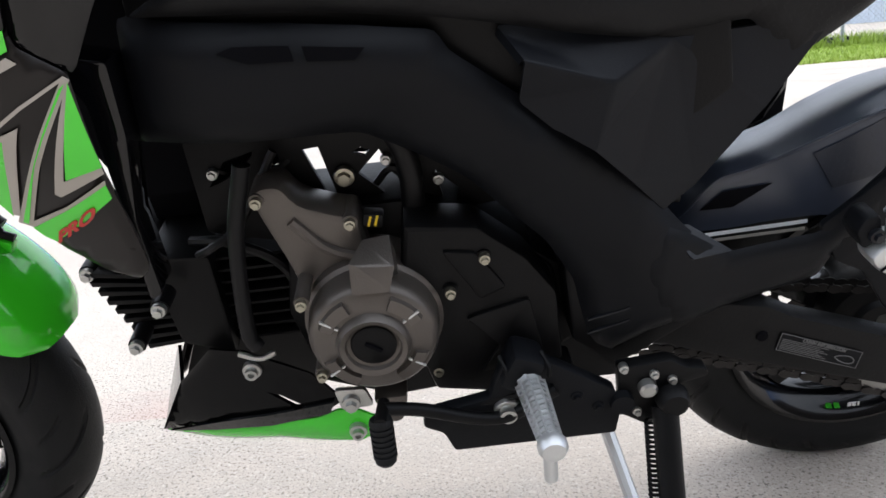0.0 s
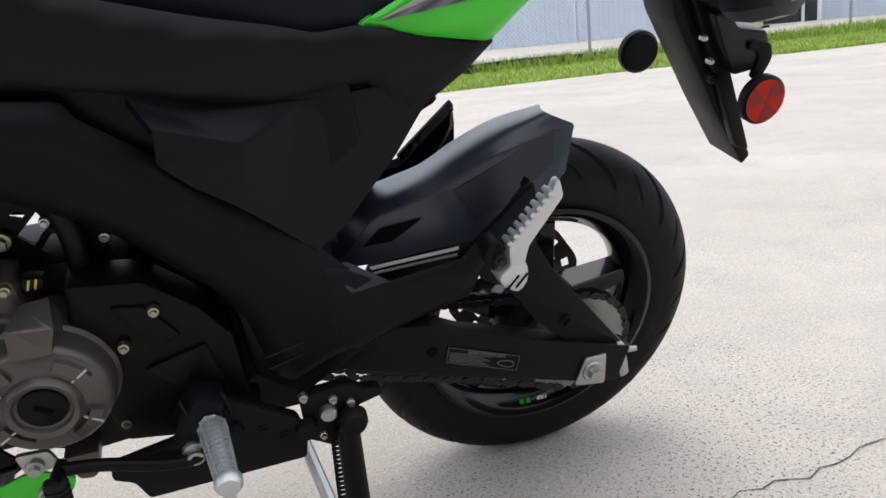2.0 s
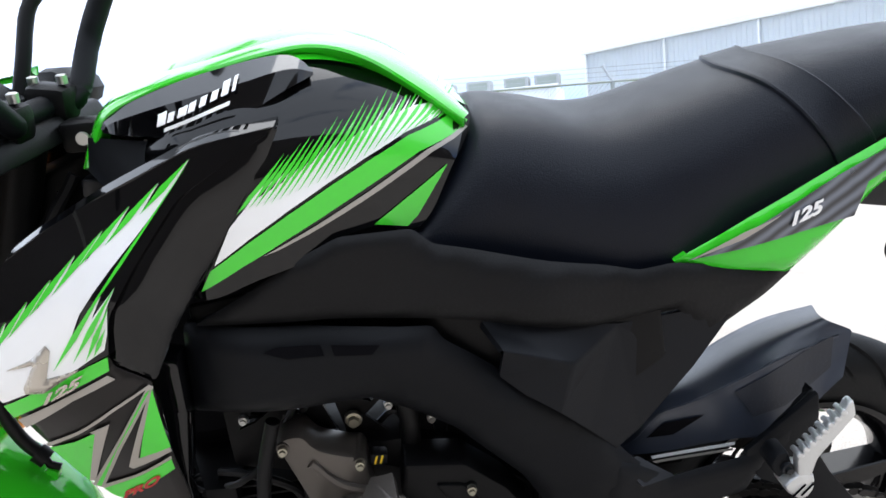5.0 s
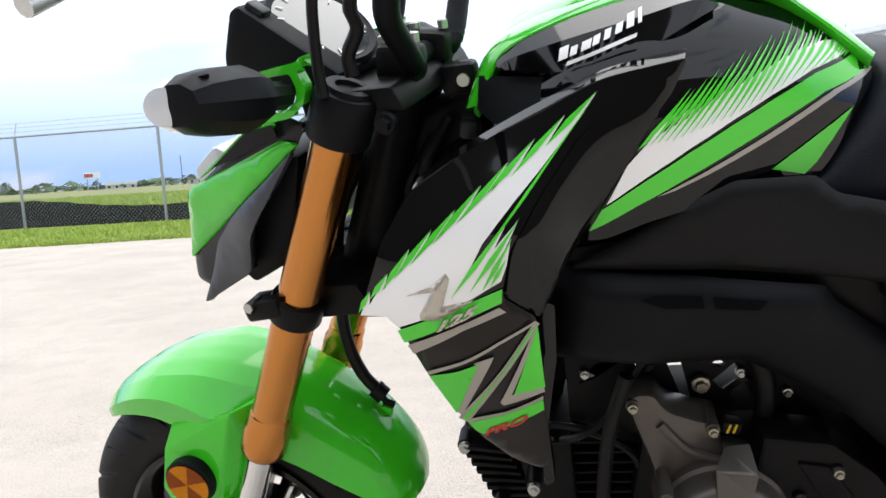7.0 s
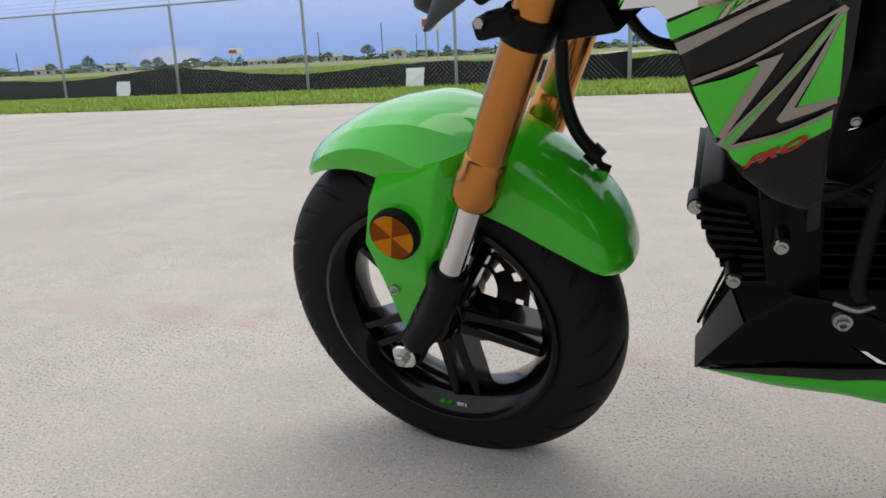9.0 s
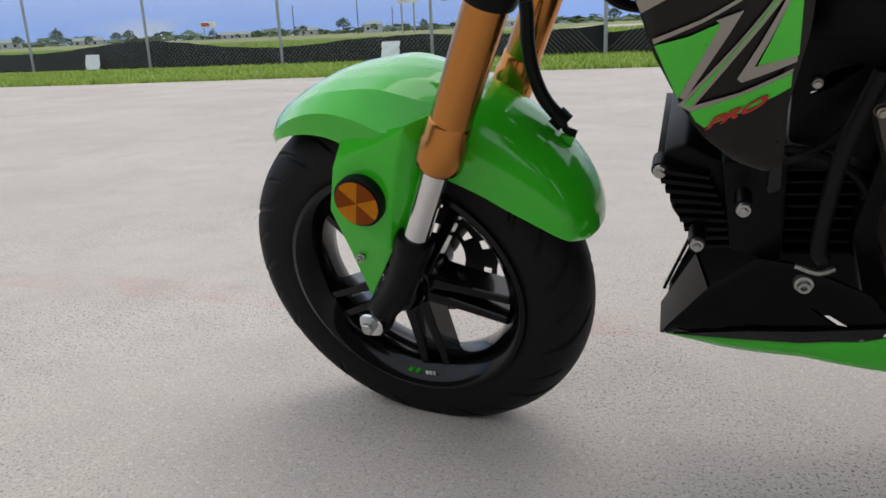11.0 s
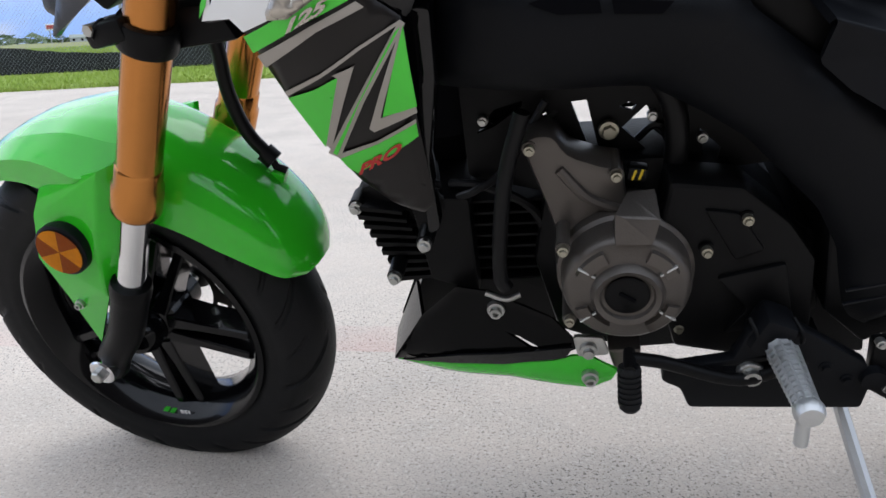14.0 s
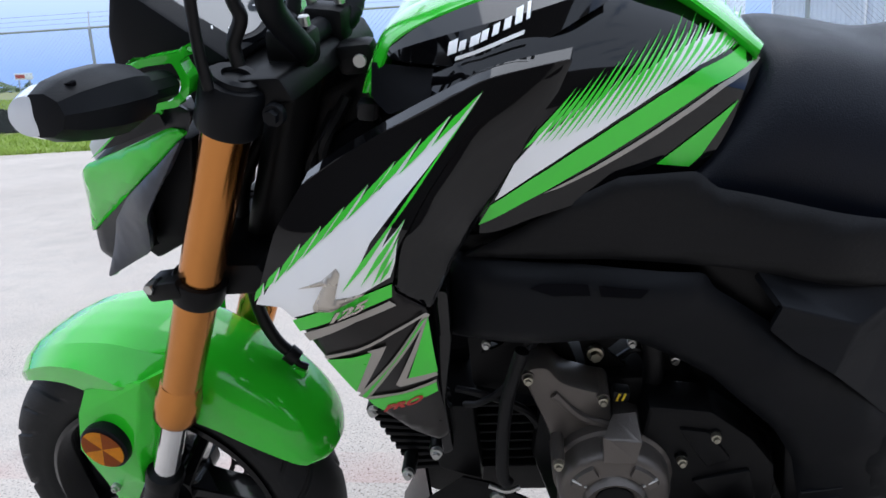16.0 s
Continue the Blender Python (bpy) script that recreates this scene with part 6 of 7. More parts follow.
skin("frame_cover_wing", [(0.275, 0, 0.468), (0.303, 0, 0.452), (0.34, 0, 0.4225), (0.431, 0, 0.4235), (0.455, 0, 0.449), (0.508, 0, 0.498), (0.51, 0, 0.464), (0.486, 0, 0.421), (0.45, 0, 0.4), (0.437, 0, 0.373), (0.355, 0, 0.357), (0.3, 0, 0.342), (0.27, 0, 0.38), (0.255, 0, 0.43)], PLASTIC, frame_cover, FRAME, thick=0.012, off=-0.003, roll=0.008, rr=0.015, corner=0.006, label="blue-black frame cover wing")
# lighter plastic than the wing's, to show this facet lit by the sky
facets("wing_facet", [[(0.284, -0.158, 0.457), (0.3028, -0.146, 0.456), (0.3452, -0.148, 0.4235), (0.302, -0.168, 0.432)]], PLASTIC_B, frame_cover, 0.006, label="top facet of the wing in a lighter plastic for its sky light")
# shade of the two vent slots, painted as flat patches on the cover
decal("vent_shade", [(-0.055, 0, 0.662), (-0.043, 0, 0.665), (-0.004, 0, 0.661), (-0.002, 0, 0.65), (-0.034, 0, 0.652)], DARK, frame_cover, FRAME, off=-0.0006, label="flat near-black patch for the shade in a vent opening")
decal("vent_shade", [(0.005, 0, 0.66), (0.049, 0, 0.655), (0.041, 0, 0.647), (0.007, 0, 0.649)], DARK, frame_cover, FRAME, off=-0.0006, label="flat near-black patch for the shade in a vent opening")
for dz in (0.0, 0.016):
    skin("moulded_line", [(0.212, 0, 0.372 - dz), (0.25, 0, 0.384 - dz), (0.25, 0, 0.382 - dz), (0.212, 0, 0.37 - dz)], PLASTIC_B, frame_cover, FRAME, thick=0.003, off=-0.001, roll=0, corner=0)
plate("pivot_plate", [(0.19, 0.47), (0.28, 0.46), (0.34, 0.36), (0.24, 0.3), (0.2, 0.34)], -0.145, 0.145, ENGINE_B, bike, 0.01, "black frame pivot plate")
plate("subframe", [(0.1, 0.7), (0.3, 0.66), (0.45, 0.66), (0.5, 0.7), (0.64, 0.76), (0.5, 0.74), (0.3, 0.7), (0.12, 0.74)], -0.07, 0.07, ENGINE_B, bike, 0.01, "black rear subframe")
for s in (-1, 1):
    tube("frame_rail", [(0.1, s * 0.1, 0.66), (0.22, s * 0.1, 0.62), (0.4, s * 0.09, 0.64)], 0.014, ENGINE_B, bike, 10)
block("undertray", (0.1, 0.09, 0.05), (0.385, 0, 0.565), PLASTIC, bike, 0.01, (0, -25, 0), "black undertray box under the seat")
tube("shock_spring", [(0.36, 0.0, 0.6), (0.33, 0.0, 0.43)], 0.028, PLASTIC, bike, 14, "", None, 1)

# ---- seat ----
SEAT_TOP = [(0.09, 0.735), (0.12, 0.775), (0.15, 0.808), (0.17, 0.826), (0.225, 0.818), (0.275, 0.805), (0.316, 0.805), (0.366, 0.816), (0.436, 0.833), (0.468, 0.84), (0.535, 0.847), (0.605, 0.853), (0.655, 0.854), (0.685, 0.848), (0.705, 0.832), (0.712, 0.82)]
SEAT_LOW = [(0.09, 0.73), (0.102, 0.716), (0.248, 0.674), (0.302, 0.661), (0.343, 0.668), (0.512, 0.743), (0.668, 0.808), (0.712, 0.818)]
SEAT_WIDE = [(0.09, 0.125), (0.15, 0.128), (0.25, 0.135), (0.35, 0.136), (0.45, 0.118), (0.55, 0.1), (0.65, 0.08), (0.69, 0.066), (0.712, 0.045)]


def seat_point(x, v, side, out=0.0):
    lo, hi, w = lerp(SEAT_LOW, x), lerp(SEAT_TOP, x), lerp(SEAT_WIDE, x)
    a = v * math.pi / 2
    return Vector((x, side * (w * math.cos(a) ** 0.62 + out * math.cos(a)), lo + (hi - lo) * math.sin(a) ** 0.8 + out * math.sin(a)))


bm = bmesh.new()
rows = []
for i in range(64):
    x = 0.09 + 0.622 * i / 63
    rows.append([bm.verts.new(seat_point(x, j / 18, -1)) for j in range(19)] + [bm.verts.new(seat_point(x, j / 18, 1)) for j in range(17, -1, -1)])
for a, b in zip(rows, rows[1:]):
    for j in range(len(a) - 1):
        bm.faces.new((a[j], a[j + 1], b[j + 1], b[j]))
    bm.faces.new((a[-1], a[0], b[0], b[-1]))
bm.faces.new(rows[0])
bm.faces.new(rows[-1])
bmesh.ops.recalc_face_normals(bm, faces=bm.faces)
seat = finish(bm, VINYL, "seat", bike, "black vinyl two-step motorcycle seat", 55)
bm = bmesh.new()
rows = []
for j in range(-18, 19):
    v = 1 - abs(j) / 18
    xa = 0.43 + (1 - v) ** 1.3 * 0.085
    s = -1 if j < 0 else 1
    rows.append([bm.verts.new(seat_point(xa + d, v, s, o)) for d, o in ((0, -0.001), (0.001, 0.003), (0.003, 0.0038), (0.006, 0.0028), (0.038, 0.0028), (0.041, 0.0038), (0.043, 0.003), (0.044, -0.001))])
for a, b in zip(rows, rows[1:]):
    for j in range(7):
        bm.faces.new((a[j], a[j + 1], b[j + 1], b[j]))
bmesh.ops.recalc_face_normals(bm, faces=bm.faces)
finish(bm, VINYL, "seat_strap", seat, "black vinyl seat strap", 40)

# ---- tail ----
TAIL = surf([(0.336, -0.145, 0.679), (0.414, -0.145, 0.718), (0.501, -0.125, 0.748), (0.616, -0.1, 0.789), (0.67, -0.085, 0.815), (0.674, -0.09, 0.793), (0.619, -0.11, 0.763), (0.547, -0.125, 0.721), (0.519, -0.13, 0.696), (0.458, -0.14, 0.65), (0.348, -0.145, 0.674)])
tail = skin("tail_panel", [(0.336, -0.145, 0.679), (0.414, -0.145, 0.718), (0.501, -0.125, 0.748), (0.616, -0.1, 0.789), (0.67, -0.085, 0.815), (0.674, -0.09, 0.793), (0.619, -0.11, 0.763), (0.547, -0.125, 0.721), (0.519, -0.13, 0.696), (0.458, -0.14, 0.65), (0.348, -0.145, 0.674)], GREEN, bike, TAIL, thick=0.012, off=-0.004, roll=0.006, rr=0.012, label="lime green tail panel with black carbon inlay")
decal("carbon_inlay", [(0.349, -0.145, 0.682), (0.402, -0.145, 0.703), (0.501, -0.125, 0.742), (0.607, -0.105, 0.78), (0.595, -0.105, 0.759), (0.536, -0.125, 0.732), (0.522, -0.125, 0.7), (0.452, -0.14, 0.693)], CARBONPRINT, tail, TAIL, off=-0.0055, label="carbon patterned inlay")
lettering("model_number", "125", 0.0165, (0.448, 0.7025), (0.489, 0.7125), TAIL, WHITE, tail, off=-0.0075, shear=0.35)
decal("silver_edge", [(0.352, 0, 0.683), (0.402, 0, 0.705), (0.44, 0, 0.716), (0.402, 0, 0.698)], GREY, tail, TAIL, off=-0.0068, label="silver edge line")
for q in ([(0.622, -0.1, 0.788), (0.65, -0.1, 0.797), (0.65, -0.1, 0.795), (0.619, -0.1, 0.785)], [(0.631, -0.1, 0.795), (0.653, -0.1, 0.804), (0.654, -0.1, 0.801), (0.628, -0.1, 0.792)], [(0.643, -0.095, 0.799), (0.66, -0.095, 0.807), (0.66, -0.095, 0.804), (0.64, -0.095, 0.797)], [(0.654, -0.09, 0.805), (0.665, -0.09, 0.811), (0.666, -0.09, 0.808), (0.651, -0.09, 0.802)]):
    decal("tail_stripe", q, DECALBLACK, tail, TAIL, off=-0.0068, label="black slanted stripe")
plate("tail_core", [(0.35, 0.69), (0.5, 0.75), (0.68, 0.815), (0.69, 0.79), (0.55, 0.715), (0.46, 0.66)], -0.088, 0.088, PLASTIC, bike, 0.01, "black tail underside")
block("tail_light", (0.03, 0.11, 0.035), (0.675, 0, 0.79), REDREF, bike, 0.01, (0, -25, 0), "red tail light")
TFEN = [(0.55, 0.69), (0.6, 0.712), (0.661, 0.727), (0.731, 0.711), (0.79, 0.692), (0.798, 0.676), (0.754, 0.662), (0.705, 0.668), (0.651, 0.66), (0.572, 0.676)]
rf = plate("rear_mudguard", TFEN, -0.05, 0.05, PLASTIC_B, bike, 0.014, "blue-black rear mudguard arm")
plate("plate_bracket", [(0.7, 0.66), (0.725, 0.66), (0.848, 0.432), (0.838, 0.42), (0.785, 0.5), (0.715, 0.615)], -0.05, 0.02, PLASTIC, rf, 0.004, "black number plate bracket")
plate("bracket_rib", [(0.715, 0.655), (0.745, 0.645), (0.83, 0.45), (0.812, 0.455)], -0.066, -0.05, PLASTIC, rf, 0.002)
plate("plate_lamp", [(0.738, 0.628), (0.752, 0.636), (0.772, 0.612), (0.81, 0.604), (0.818, 0.585), (0.806, 0.56), (0.776, 0.556), (0.756, 0.59)], -0.085, -0.03, PLASTIC_B, rf, 0.006, "black number plate lamp box")
bolt((0.739, -0.068, 0.6), 0.0038, rf, STEEL, hexed=False)
bolt((0.752, -0.068, 0.572), 0.0038, rf, STEEL, hexed=False)
bolt((0.76, -0.068, 0.55), 0.006, rf, PLASTIC, hexed=False)
for s in (-1, 1):
    st = tube("rear_indicator", [(0.71, s * 0.04, 0.665), (0.745, s * 0.075, 0.65), (0.755, s * 0.105, 0.645)], 0.017, PLASTIC_B, bike, 12, "black rear indicator with clear lens")
    lathe("lamp_body", [(0.0, 0.012), (0.022, 0.006), (0.038, -0.012), (0.042, -0.045), (0.034, -0.088), (0.0, -0.096)], PLASTIC_B, st, n=9, smooth=25, m=Matrix.Translation((0.745, s * 0.1, 0.648)) @ pose(0, 0, 0, -14 if s < 0 else 194, 0, 18 if s < 0 else -18) @ Matrix.Diagonal((0.9, 0.72, 0.62, 1)))
    lathe("lamp_lens", [(0.009, -0.09), (0.011, -0.094), (0.008, -0.1), (0.0, -0.102)], LENS, st, n=16, m=Matrix.Translation((0.745, s * 0.1, 0.648)) @ pose(0, 0, 0, -14 if s < 0 else 194, 0, 18 if s < 0 else -18) @ Matrix.Diagonal((0.9, 0.72, 0.62, 1)))
    arm = plate("reflector_arm", [(0.782, 0.597), (0.815, 0.59), (0.82, 0.572), (0.808, 0.547), (0.795, 0.552), (0.802, 0.577)], s * 0.085 - 0.003, s * 0.085 + 0.003, PLASTIC, bike, 0.001)
    turn = Matrix.Translation((0.799 if s < 0 else 0.768, s * 0.106, 0.533)) @ pose(0, 0, 0, 0, 0, 0 if s < 0 else 180)
    red = lathe("side_reflector", [(0.0, 0.008), (0.025, 0.008), (0.0285, 0.004), (0.0285, -0.004), (0.026, -0.006), (0.0, -0.006)], PLASTIC, arm, n=40, m=turn, label="round red reflector in a black rim")
    for i in range(6):
        bm = bmesh.new()
        vs = [bm.verts.new((0, 0, 0))] + [bm.verts.new((0.0252 * math.cos(radians(60 * i + 15 + 6 * j)), 0, 0.0252 * math.sin(radians(60 * i + 15 + 6 * j)))) for j in range(11)]
        for j in range(10):
            bm.faces.new((vs[0], vs[j + 1], vs[j + 2]))
        bmesh.ops.solidify(bm, geom=bm.faces[:], thickness=0.001)
        finish(bm, REDREF if i % 2 else REDREF_SHADE, "facet", arm, "", 0, turn @ Matrix.Translation((0, -0.0075, 0)))
tube("reflector_bar", [(0.79, -0.09, 0.59), (0.79, 0.09, 0.59)], 0.006, PLASTIC, bike, 8, "", None, 1)

# ---- rear hugger, swingarm, chain ----
HT, HM, HC, HB = [smooth_path(q, 5) for q in ([(0.306, -0.06, 0.449), (0.324, -0.04, 0.463), (0.351, -0.02, 0.467), (0.389, 0, 0.466), (0.426, 0, 0.476), (0.465, 0, 0.497), (0.514, 0, 0.516), (0.574, 0, 0.525)], [(0.3, -0.08, 0.437), (0.32, -0.075, 0.455), (0.344, -0.075, 0.475), (0.377, -0.072, 0.484), (0.409, -0.06, 0.49), (0.448, -0.06, 0.509), (0.497, -0.058, 0.527), (0.557, -0.05, 0.536)], [(0.297, -0.09, 0.419), (0.318, -0.096, 0.439), (0.343, -0.1, 0.47), (0.372, -0.1, 0.478), (0.4, -0.1, 0.487), (0.434, -0.097, 0.498), (0.493, -0.085, 0.512), (0.592, -0.056, 0.518)], [(0.298, -0.095, 0.415), (0.32, -0.1, 0.417), (0.34, -0.1, 0.414), (0.368, -0.1, 0.414), (0.397, -0.1, 0.416), (0.438, -0.1, 0.416), (0.496, -0.097, 0.415), (0.565, -0.09, 0.475)])]
bm = bmesh.new()
cols = []
for t, m, c, b in zip(HT, HM, HC, HB):
    near = smooth_path([b.lerp(c, 0.06), c.lerp(b, 0.5), c.lerp(b, 0.04)], 3) + smooth_path([c.lerp(m, 0.06), m, t], 5)
    col = [bm.verts.new(p) for p in near] + [bm.verts.new((p.x, -p.y, min(p.z, t.z - 1.15 * abs(p.y)))) for p in near[-2::-1]]
    cols.append(col)
for a, b in zip(cols, cols[1:]):
    for k in range(len(a) - 1):
        bm.faces.new((a[k], a[k + 1], b[k + 1], b[k]))
bmesh.ops.recalc_face_normals(bm, faces=bm.faces)
bmesh.ops.solidify(bm, geom=bm.faces[:], thickness=0.003)
hug = finish(bm, HUGGER, "tyre_hugger", bike, "black moulded rear tyre hugger, tinted for the reflected blue sky", 32)
# bead added so that the crease shows its bright highlight line
tube("crease_glint_bead", [p + Vector((0, -0.0004, 0.0)) for p in HC[2:-1]], 0.0014, HUGGER, hug, 8, k=1)
HUG_LOW = surf([tuple(p) for p in HC[::4]] + [tuple(p) for p in HB[::4]] + [tuple(c.lerp(b, 0.5)) for c, b in zip(HC[::4], HB[::4])], 0.0005)
decal("hugger_inlay", [(0.432, -0.095, 0.486), (0.56, -0.095, 0.523), (0.556, -0.095, 0.487), (0.496, -0.095, 0.453), (0.457, -0.095, 0.447)], CARBONBLUE, hug, HUG_LOW, off=-0.0015, label="carbon patterned inlay")
# the recess is only its shade, painted flat on the hugger
decal("recess_shade", [(0.33, -0.097, 0.441), (0.35, -0.097, 0.459), (0.396, -0.097, 0.462), (0.375, -0.097, 0.449), (0.361, -0.097, 0.441)], DARK, hug, HUG_LOW, off=-0.0018, label="flat near-black patch for the shade in a recess")
decal("white_line", [(0.334, -0.1, 0.417), (0.434, -0.1, 0.42), (0.434, -0.1, 0.416), (0.336, -0.1, 0.413)], WHITE, hug, HUG_LOW, off=-0.0045, label="thin white line")
decal("white_line", [(0.336, -0.1, 0.41), (0.432, -0.1, 0.412), (0.432, -0.1, 0.409), (0.34, -0.1, 0.407)], GREY, hug, HUG_LOW, off=-0.0045, label="thin grey line")
for s in (-1, 1):
    sw = plate("swingarm", [(0.24, 0.355), (0.341, 0.36), (0.389, 0.35), (0.42, 0.332), (0.545, 0.284), (0.643, 0.25), (0.627, 0.199), (0.565, 0.216), (0.3616, 0.288), (0.29, 0.318), (0.24, 0.322)], s * 0.127 - 0.014, s * 0.127 + 0.014, ENGINE_B, bike, 0.004, "black box-section swingarm")
    # near-black disc in place of the shade inside a dimple
    lathe("dimple_shade", [(0.0, -0.001), (0.0055, -0.001), (0.0065, 0.002)], DARK, sw, (0.387, s * 0.142, 0.315), n=20)
    plate("axle_block", [(0.566, 0.213), (0.578, 0.252), (0.606, 0.252), (0.607, 0.205)], s * 0.143 - 0.002, s * 0.143 + 0.002, STEEL, sw, 0.001, "bright zinc axle plate")
    bolt((0.588, s * 0.146 if s < 0 else 0.15, 0.231), 0.014, sw, STEEL)
    plate("chain_adjuster", [(0.622, 0.26), (0.634, 0.255), (0.645, 0.205), (0.633, 0.2)], s * 0.127 - 0.012, s * 0.127 + 0.012, STEEL, sw, 0.001)
    tube("adjuster_bolt", [(0.63, s * 0.127, 0.236), (0.658, s * 0.127, 0.232)], 0.004, STEEL, sw, 8, k=1)
TAG = Vector((0.406, 0.3175)), Vector((0.086, -0.0372)), Vector((-0.0042, -0.0205))


def tag_spot(u, v):
    p = TAG[0] + TAG[1] * u + TAG[2] * v
    return (p.x, 0, p.y)


label_plate = decal("chain_label", [tag_spot(u, v) for u, v in ((0, 0), (1, 0), (1, 1), (0, 1))], PLASTIC, bike, lambda x, z: -0.141, off=-0.0012, label="black warning label with a thin grey outline")
for u0, v0, u1, v1 in ((0, 0, 1, 0.03), (0, 0.97, 1, 1), (0, 0, 0.007, 1), (0.993, 0, 1, 1)):
    decal("label_border", [tag_spot(u0, v0), tag_spot(u1, v0), tag_spot(u1, v1), tag_spot(u0, v1)], LABELGREY, label_plate, lambda x, z: -0.141, off=-0.0024)
for i in range(7):
    v = 0.3 + i * 0.092
    decal("label_line", [tag_spot(0.03, v), tag_spot(0.6 - 0.05 * (i * 5 % 3), v), tag_spot(0.6 - 0.05 * (i * 5 % 3), v + 0.036), tag_spot(0.03, v + 0.036)], LABELGREY, label_plate, lambda x, z: -0.141, off=-0.0024)
a, b = tag_spot(0.26, 0.23), tag_spot(0.79, 0.23)
lettering("label_heading", "CHAIN INFORMATION", 0.0058, (a[0], a[2]), (b[0], b[2]), None, LABELGREY, label_plate, off=-0.0024, plane_y=-0.141)
ring = [tag_spot(0.82 + 0.12 * math.cos(a), 0.62 + (0.2 + 0.07 * math.cos(a)) * math.sin(a)) for a in [2 * math.pi * i / 24 for i in range(25)]]
tube("label_chain_sign", [(x, -0.1433, z) for x, _, z in ring], 0.0006, LABELGREY, label_plate, 5, k=1)
stay = plate("hugger_stay", [(0.43, 0.43), (0.508, 0.497), (0.512, 0.466), (0.511, 0.425), (0.533, 0.386), (0.633, 0.253), (0.561, 0.272), (0.514, 0.32), (0.478, 0.375), (0.45, 0.39)], -0.136, -0.128, PLASTIC, bike, 0.002, "matt black passenger peg bracket")
plate("hugger_stay", [(0.43, 0.43), (0.508, 0.497), (0.512, 0.466), (0.511, 0.425), (0.478, 0.375), (0.45, 0.39)], 0.128, 0.136, PLASTIC, bike, 0.002, "matt black passenger peg bracket")
bolt((0.553, -0.137, 0.31), 0.008, stay, PLASTIC)
# passenger peg, folded up
peg = plate("passenger_peg", [(0.453, 0.466), (0.495, 0.514), (0.5, 0.527), (0.505, 0.529), (0.51, 0.511), (0.475, 0.463), (0.47, 0.439), (0.456, 0.442)], -0.198, -0.186, ALLOY, bike, 0.004, "cast aluminium passenger peg folded up")
for i in range(8):
    t = i / 7
    block("peg_tooth", (0.0058, 0.016, 0.008), (0.455 + 0.0405 * t, -0.192, 0.4705 + 0.0455 * t), ALLOY, peg, 0.002, (0, -47, 0))
plate("peg_heel", [(0.441, 0.432), (0.45, 0.4185), (0.465, 0.4095), (0.4755, 0.421), (0.4755, 0.442), (0.46, 0.449)], -0.199, -0.168, ALLOY, peg, 0.005, corner=0.008)
# near-black rods paint the shade of two grooves
for x in (0.452, 0.461):
    tube("heel_groove_shade", [(x, -0.1992, 0.419), (x + 0.012, -0.1992, 0.433)], 0.0012, DARK, peg, 6, k=1)
plate("peg_hinge", [(0.437, 0.466), (0.449, 0.468), (0.456, 0.447), (0.441, 0.434), (0.431, 0.452)], -0.188, -0.16, PLASTIC, peg, 0.004)
bolt((0.4475, -0.19, 0.4495), 0.0065, peg, PLASTIC_B)

lathe("sprocket_carrier", [(0.0, -0.066), (0.03, -0.066), (0.034, -0.06), (0.058, -0.058), (0.062, -0.052), (0.062, -0.02), (0.05, -0.01), (0.045, 0.05), (0.0, 0.05)], ENGINE_B, rear_wheel, REAR, n=40, label="black sprocket carrier on the hub")
sprocket_centre = (0.598, -0.078, 0.223)
bm = bmesh.new()
teeth = 60
outer = [(0.07 + 0.004 * (i % 2), 2 * math.pi * i / teeth) for i in range(teeth)]
va = [bm.verts.new((r * math.cos(a), -0.003, r * math.sin(a))) for r, a in outer]
vb = [bm.verts.new((0.042 * math.cos(a), -0.003, 0.042 * math.sin(a))) for r, a in outer]
for i in range(teeth):
    j = (i + 1) % teeth
    bm.faces.new((va[i], va[j], vb[j], vb[i]))
bmesh.ops.solidify(bm, geom=bm.faces[:], thickness=0.005)
finish(bm, STEEL, "rear_sprocket", bike, "bright steel chain sprocket", 20, Matrix.Translation(sprocket_centre))
chain = new("drive_chain")
chain.parent = bike
tagged(chain, "oiled steel roller chain")


def link_mesh(w):
    bm = bmesh.new()
    for s in (-1, 1):
        outline = [(0.0085 * math.cos(a) * (1 if abs(math.cos(a)) > .5 else .8), 0.0052 * math.sin(a)) for a in [2 * math.pi * i / 10 for i in range(10)]]
        lo = [bm.verts.new((x, s * w - 0.0008, z)) for x, z in outline]
        hi = [bm.verts.new((x, s * w + 0.0008, z)) for x, z in outline]
        bm.faces.new(lo)
        bm.faces.new(hi[::-1])
        for i in range(10):
            bm.faces.new((lo[i], lo[(i + 1) % 10], hi[(i + 1) % 10], hi[i]))
    bmesh.ops.recalc_face_normals(bm, faces=bm.faces)
    me = bpy.data.meshes.new("link")
    bm.to_mesh(me)
    bm.free()
    me.materials.append(CHAIN)
    return me


links = [link_mesh(0.0075), link_mesh(0.0055)]
runs = [((0.2, 0.368), (0.41, 0.33), (0.605, 0.296)), ((0.2, 0.29), (0.277, 0.264), (0.349, 0.241), (0.475, 0.198), (0.588, 0.151))]
place = []
for run in runs:
    for (ax, az), (bx, bz) in zip(run, run[1:]):
        ln = math.hypot(bx - ax, bz - az)
        k = int(ln / 0.0127)
        place += [(ax + (bx - ax) * i / k, az + (bz - az) * i / k, math.atan2(bz - az, bx - ax)) for i in range(k)]
for i in range(17):
    a = radians(82 - i * 10.5)
    place.append((sprocket_centre[0] + 0.073 * math.cos(a), sprocket_centre[2] + 0.073 * math.sin(a), a + math.pi / 2))
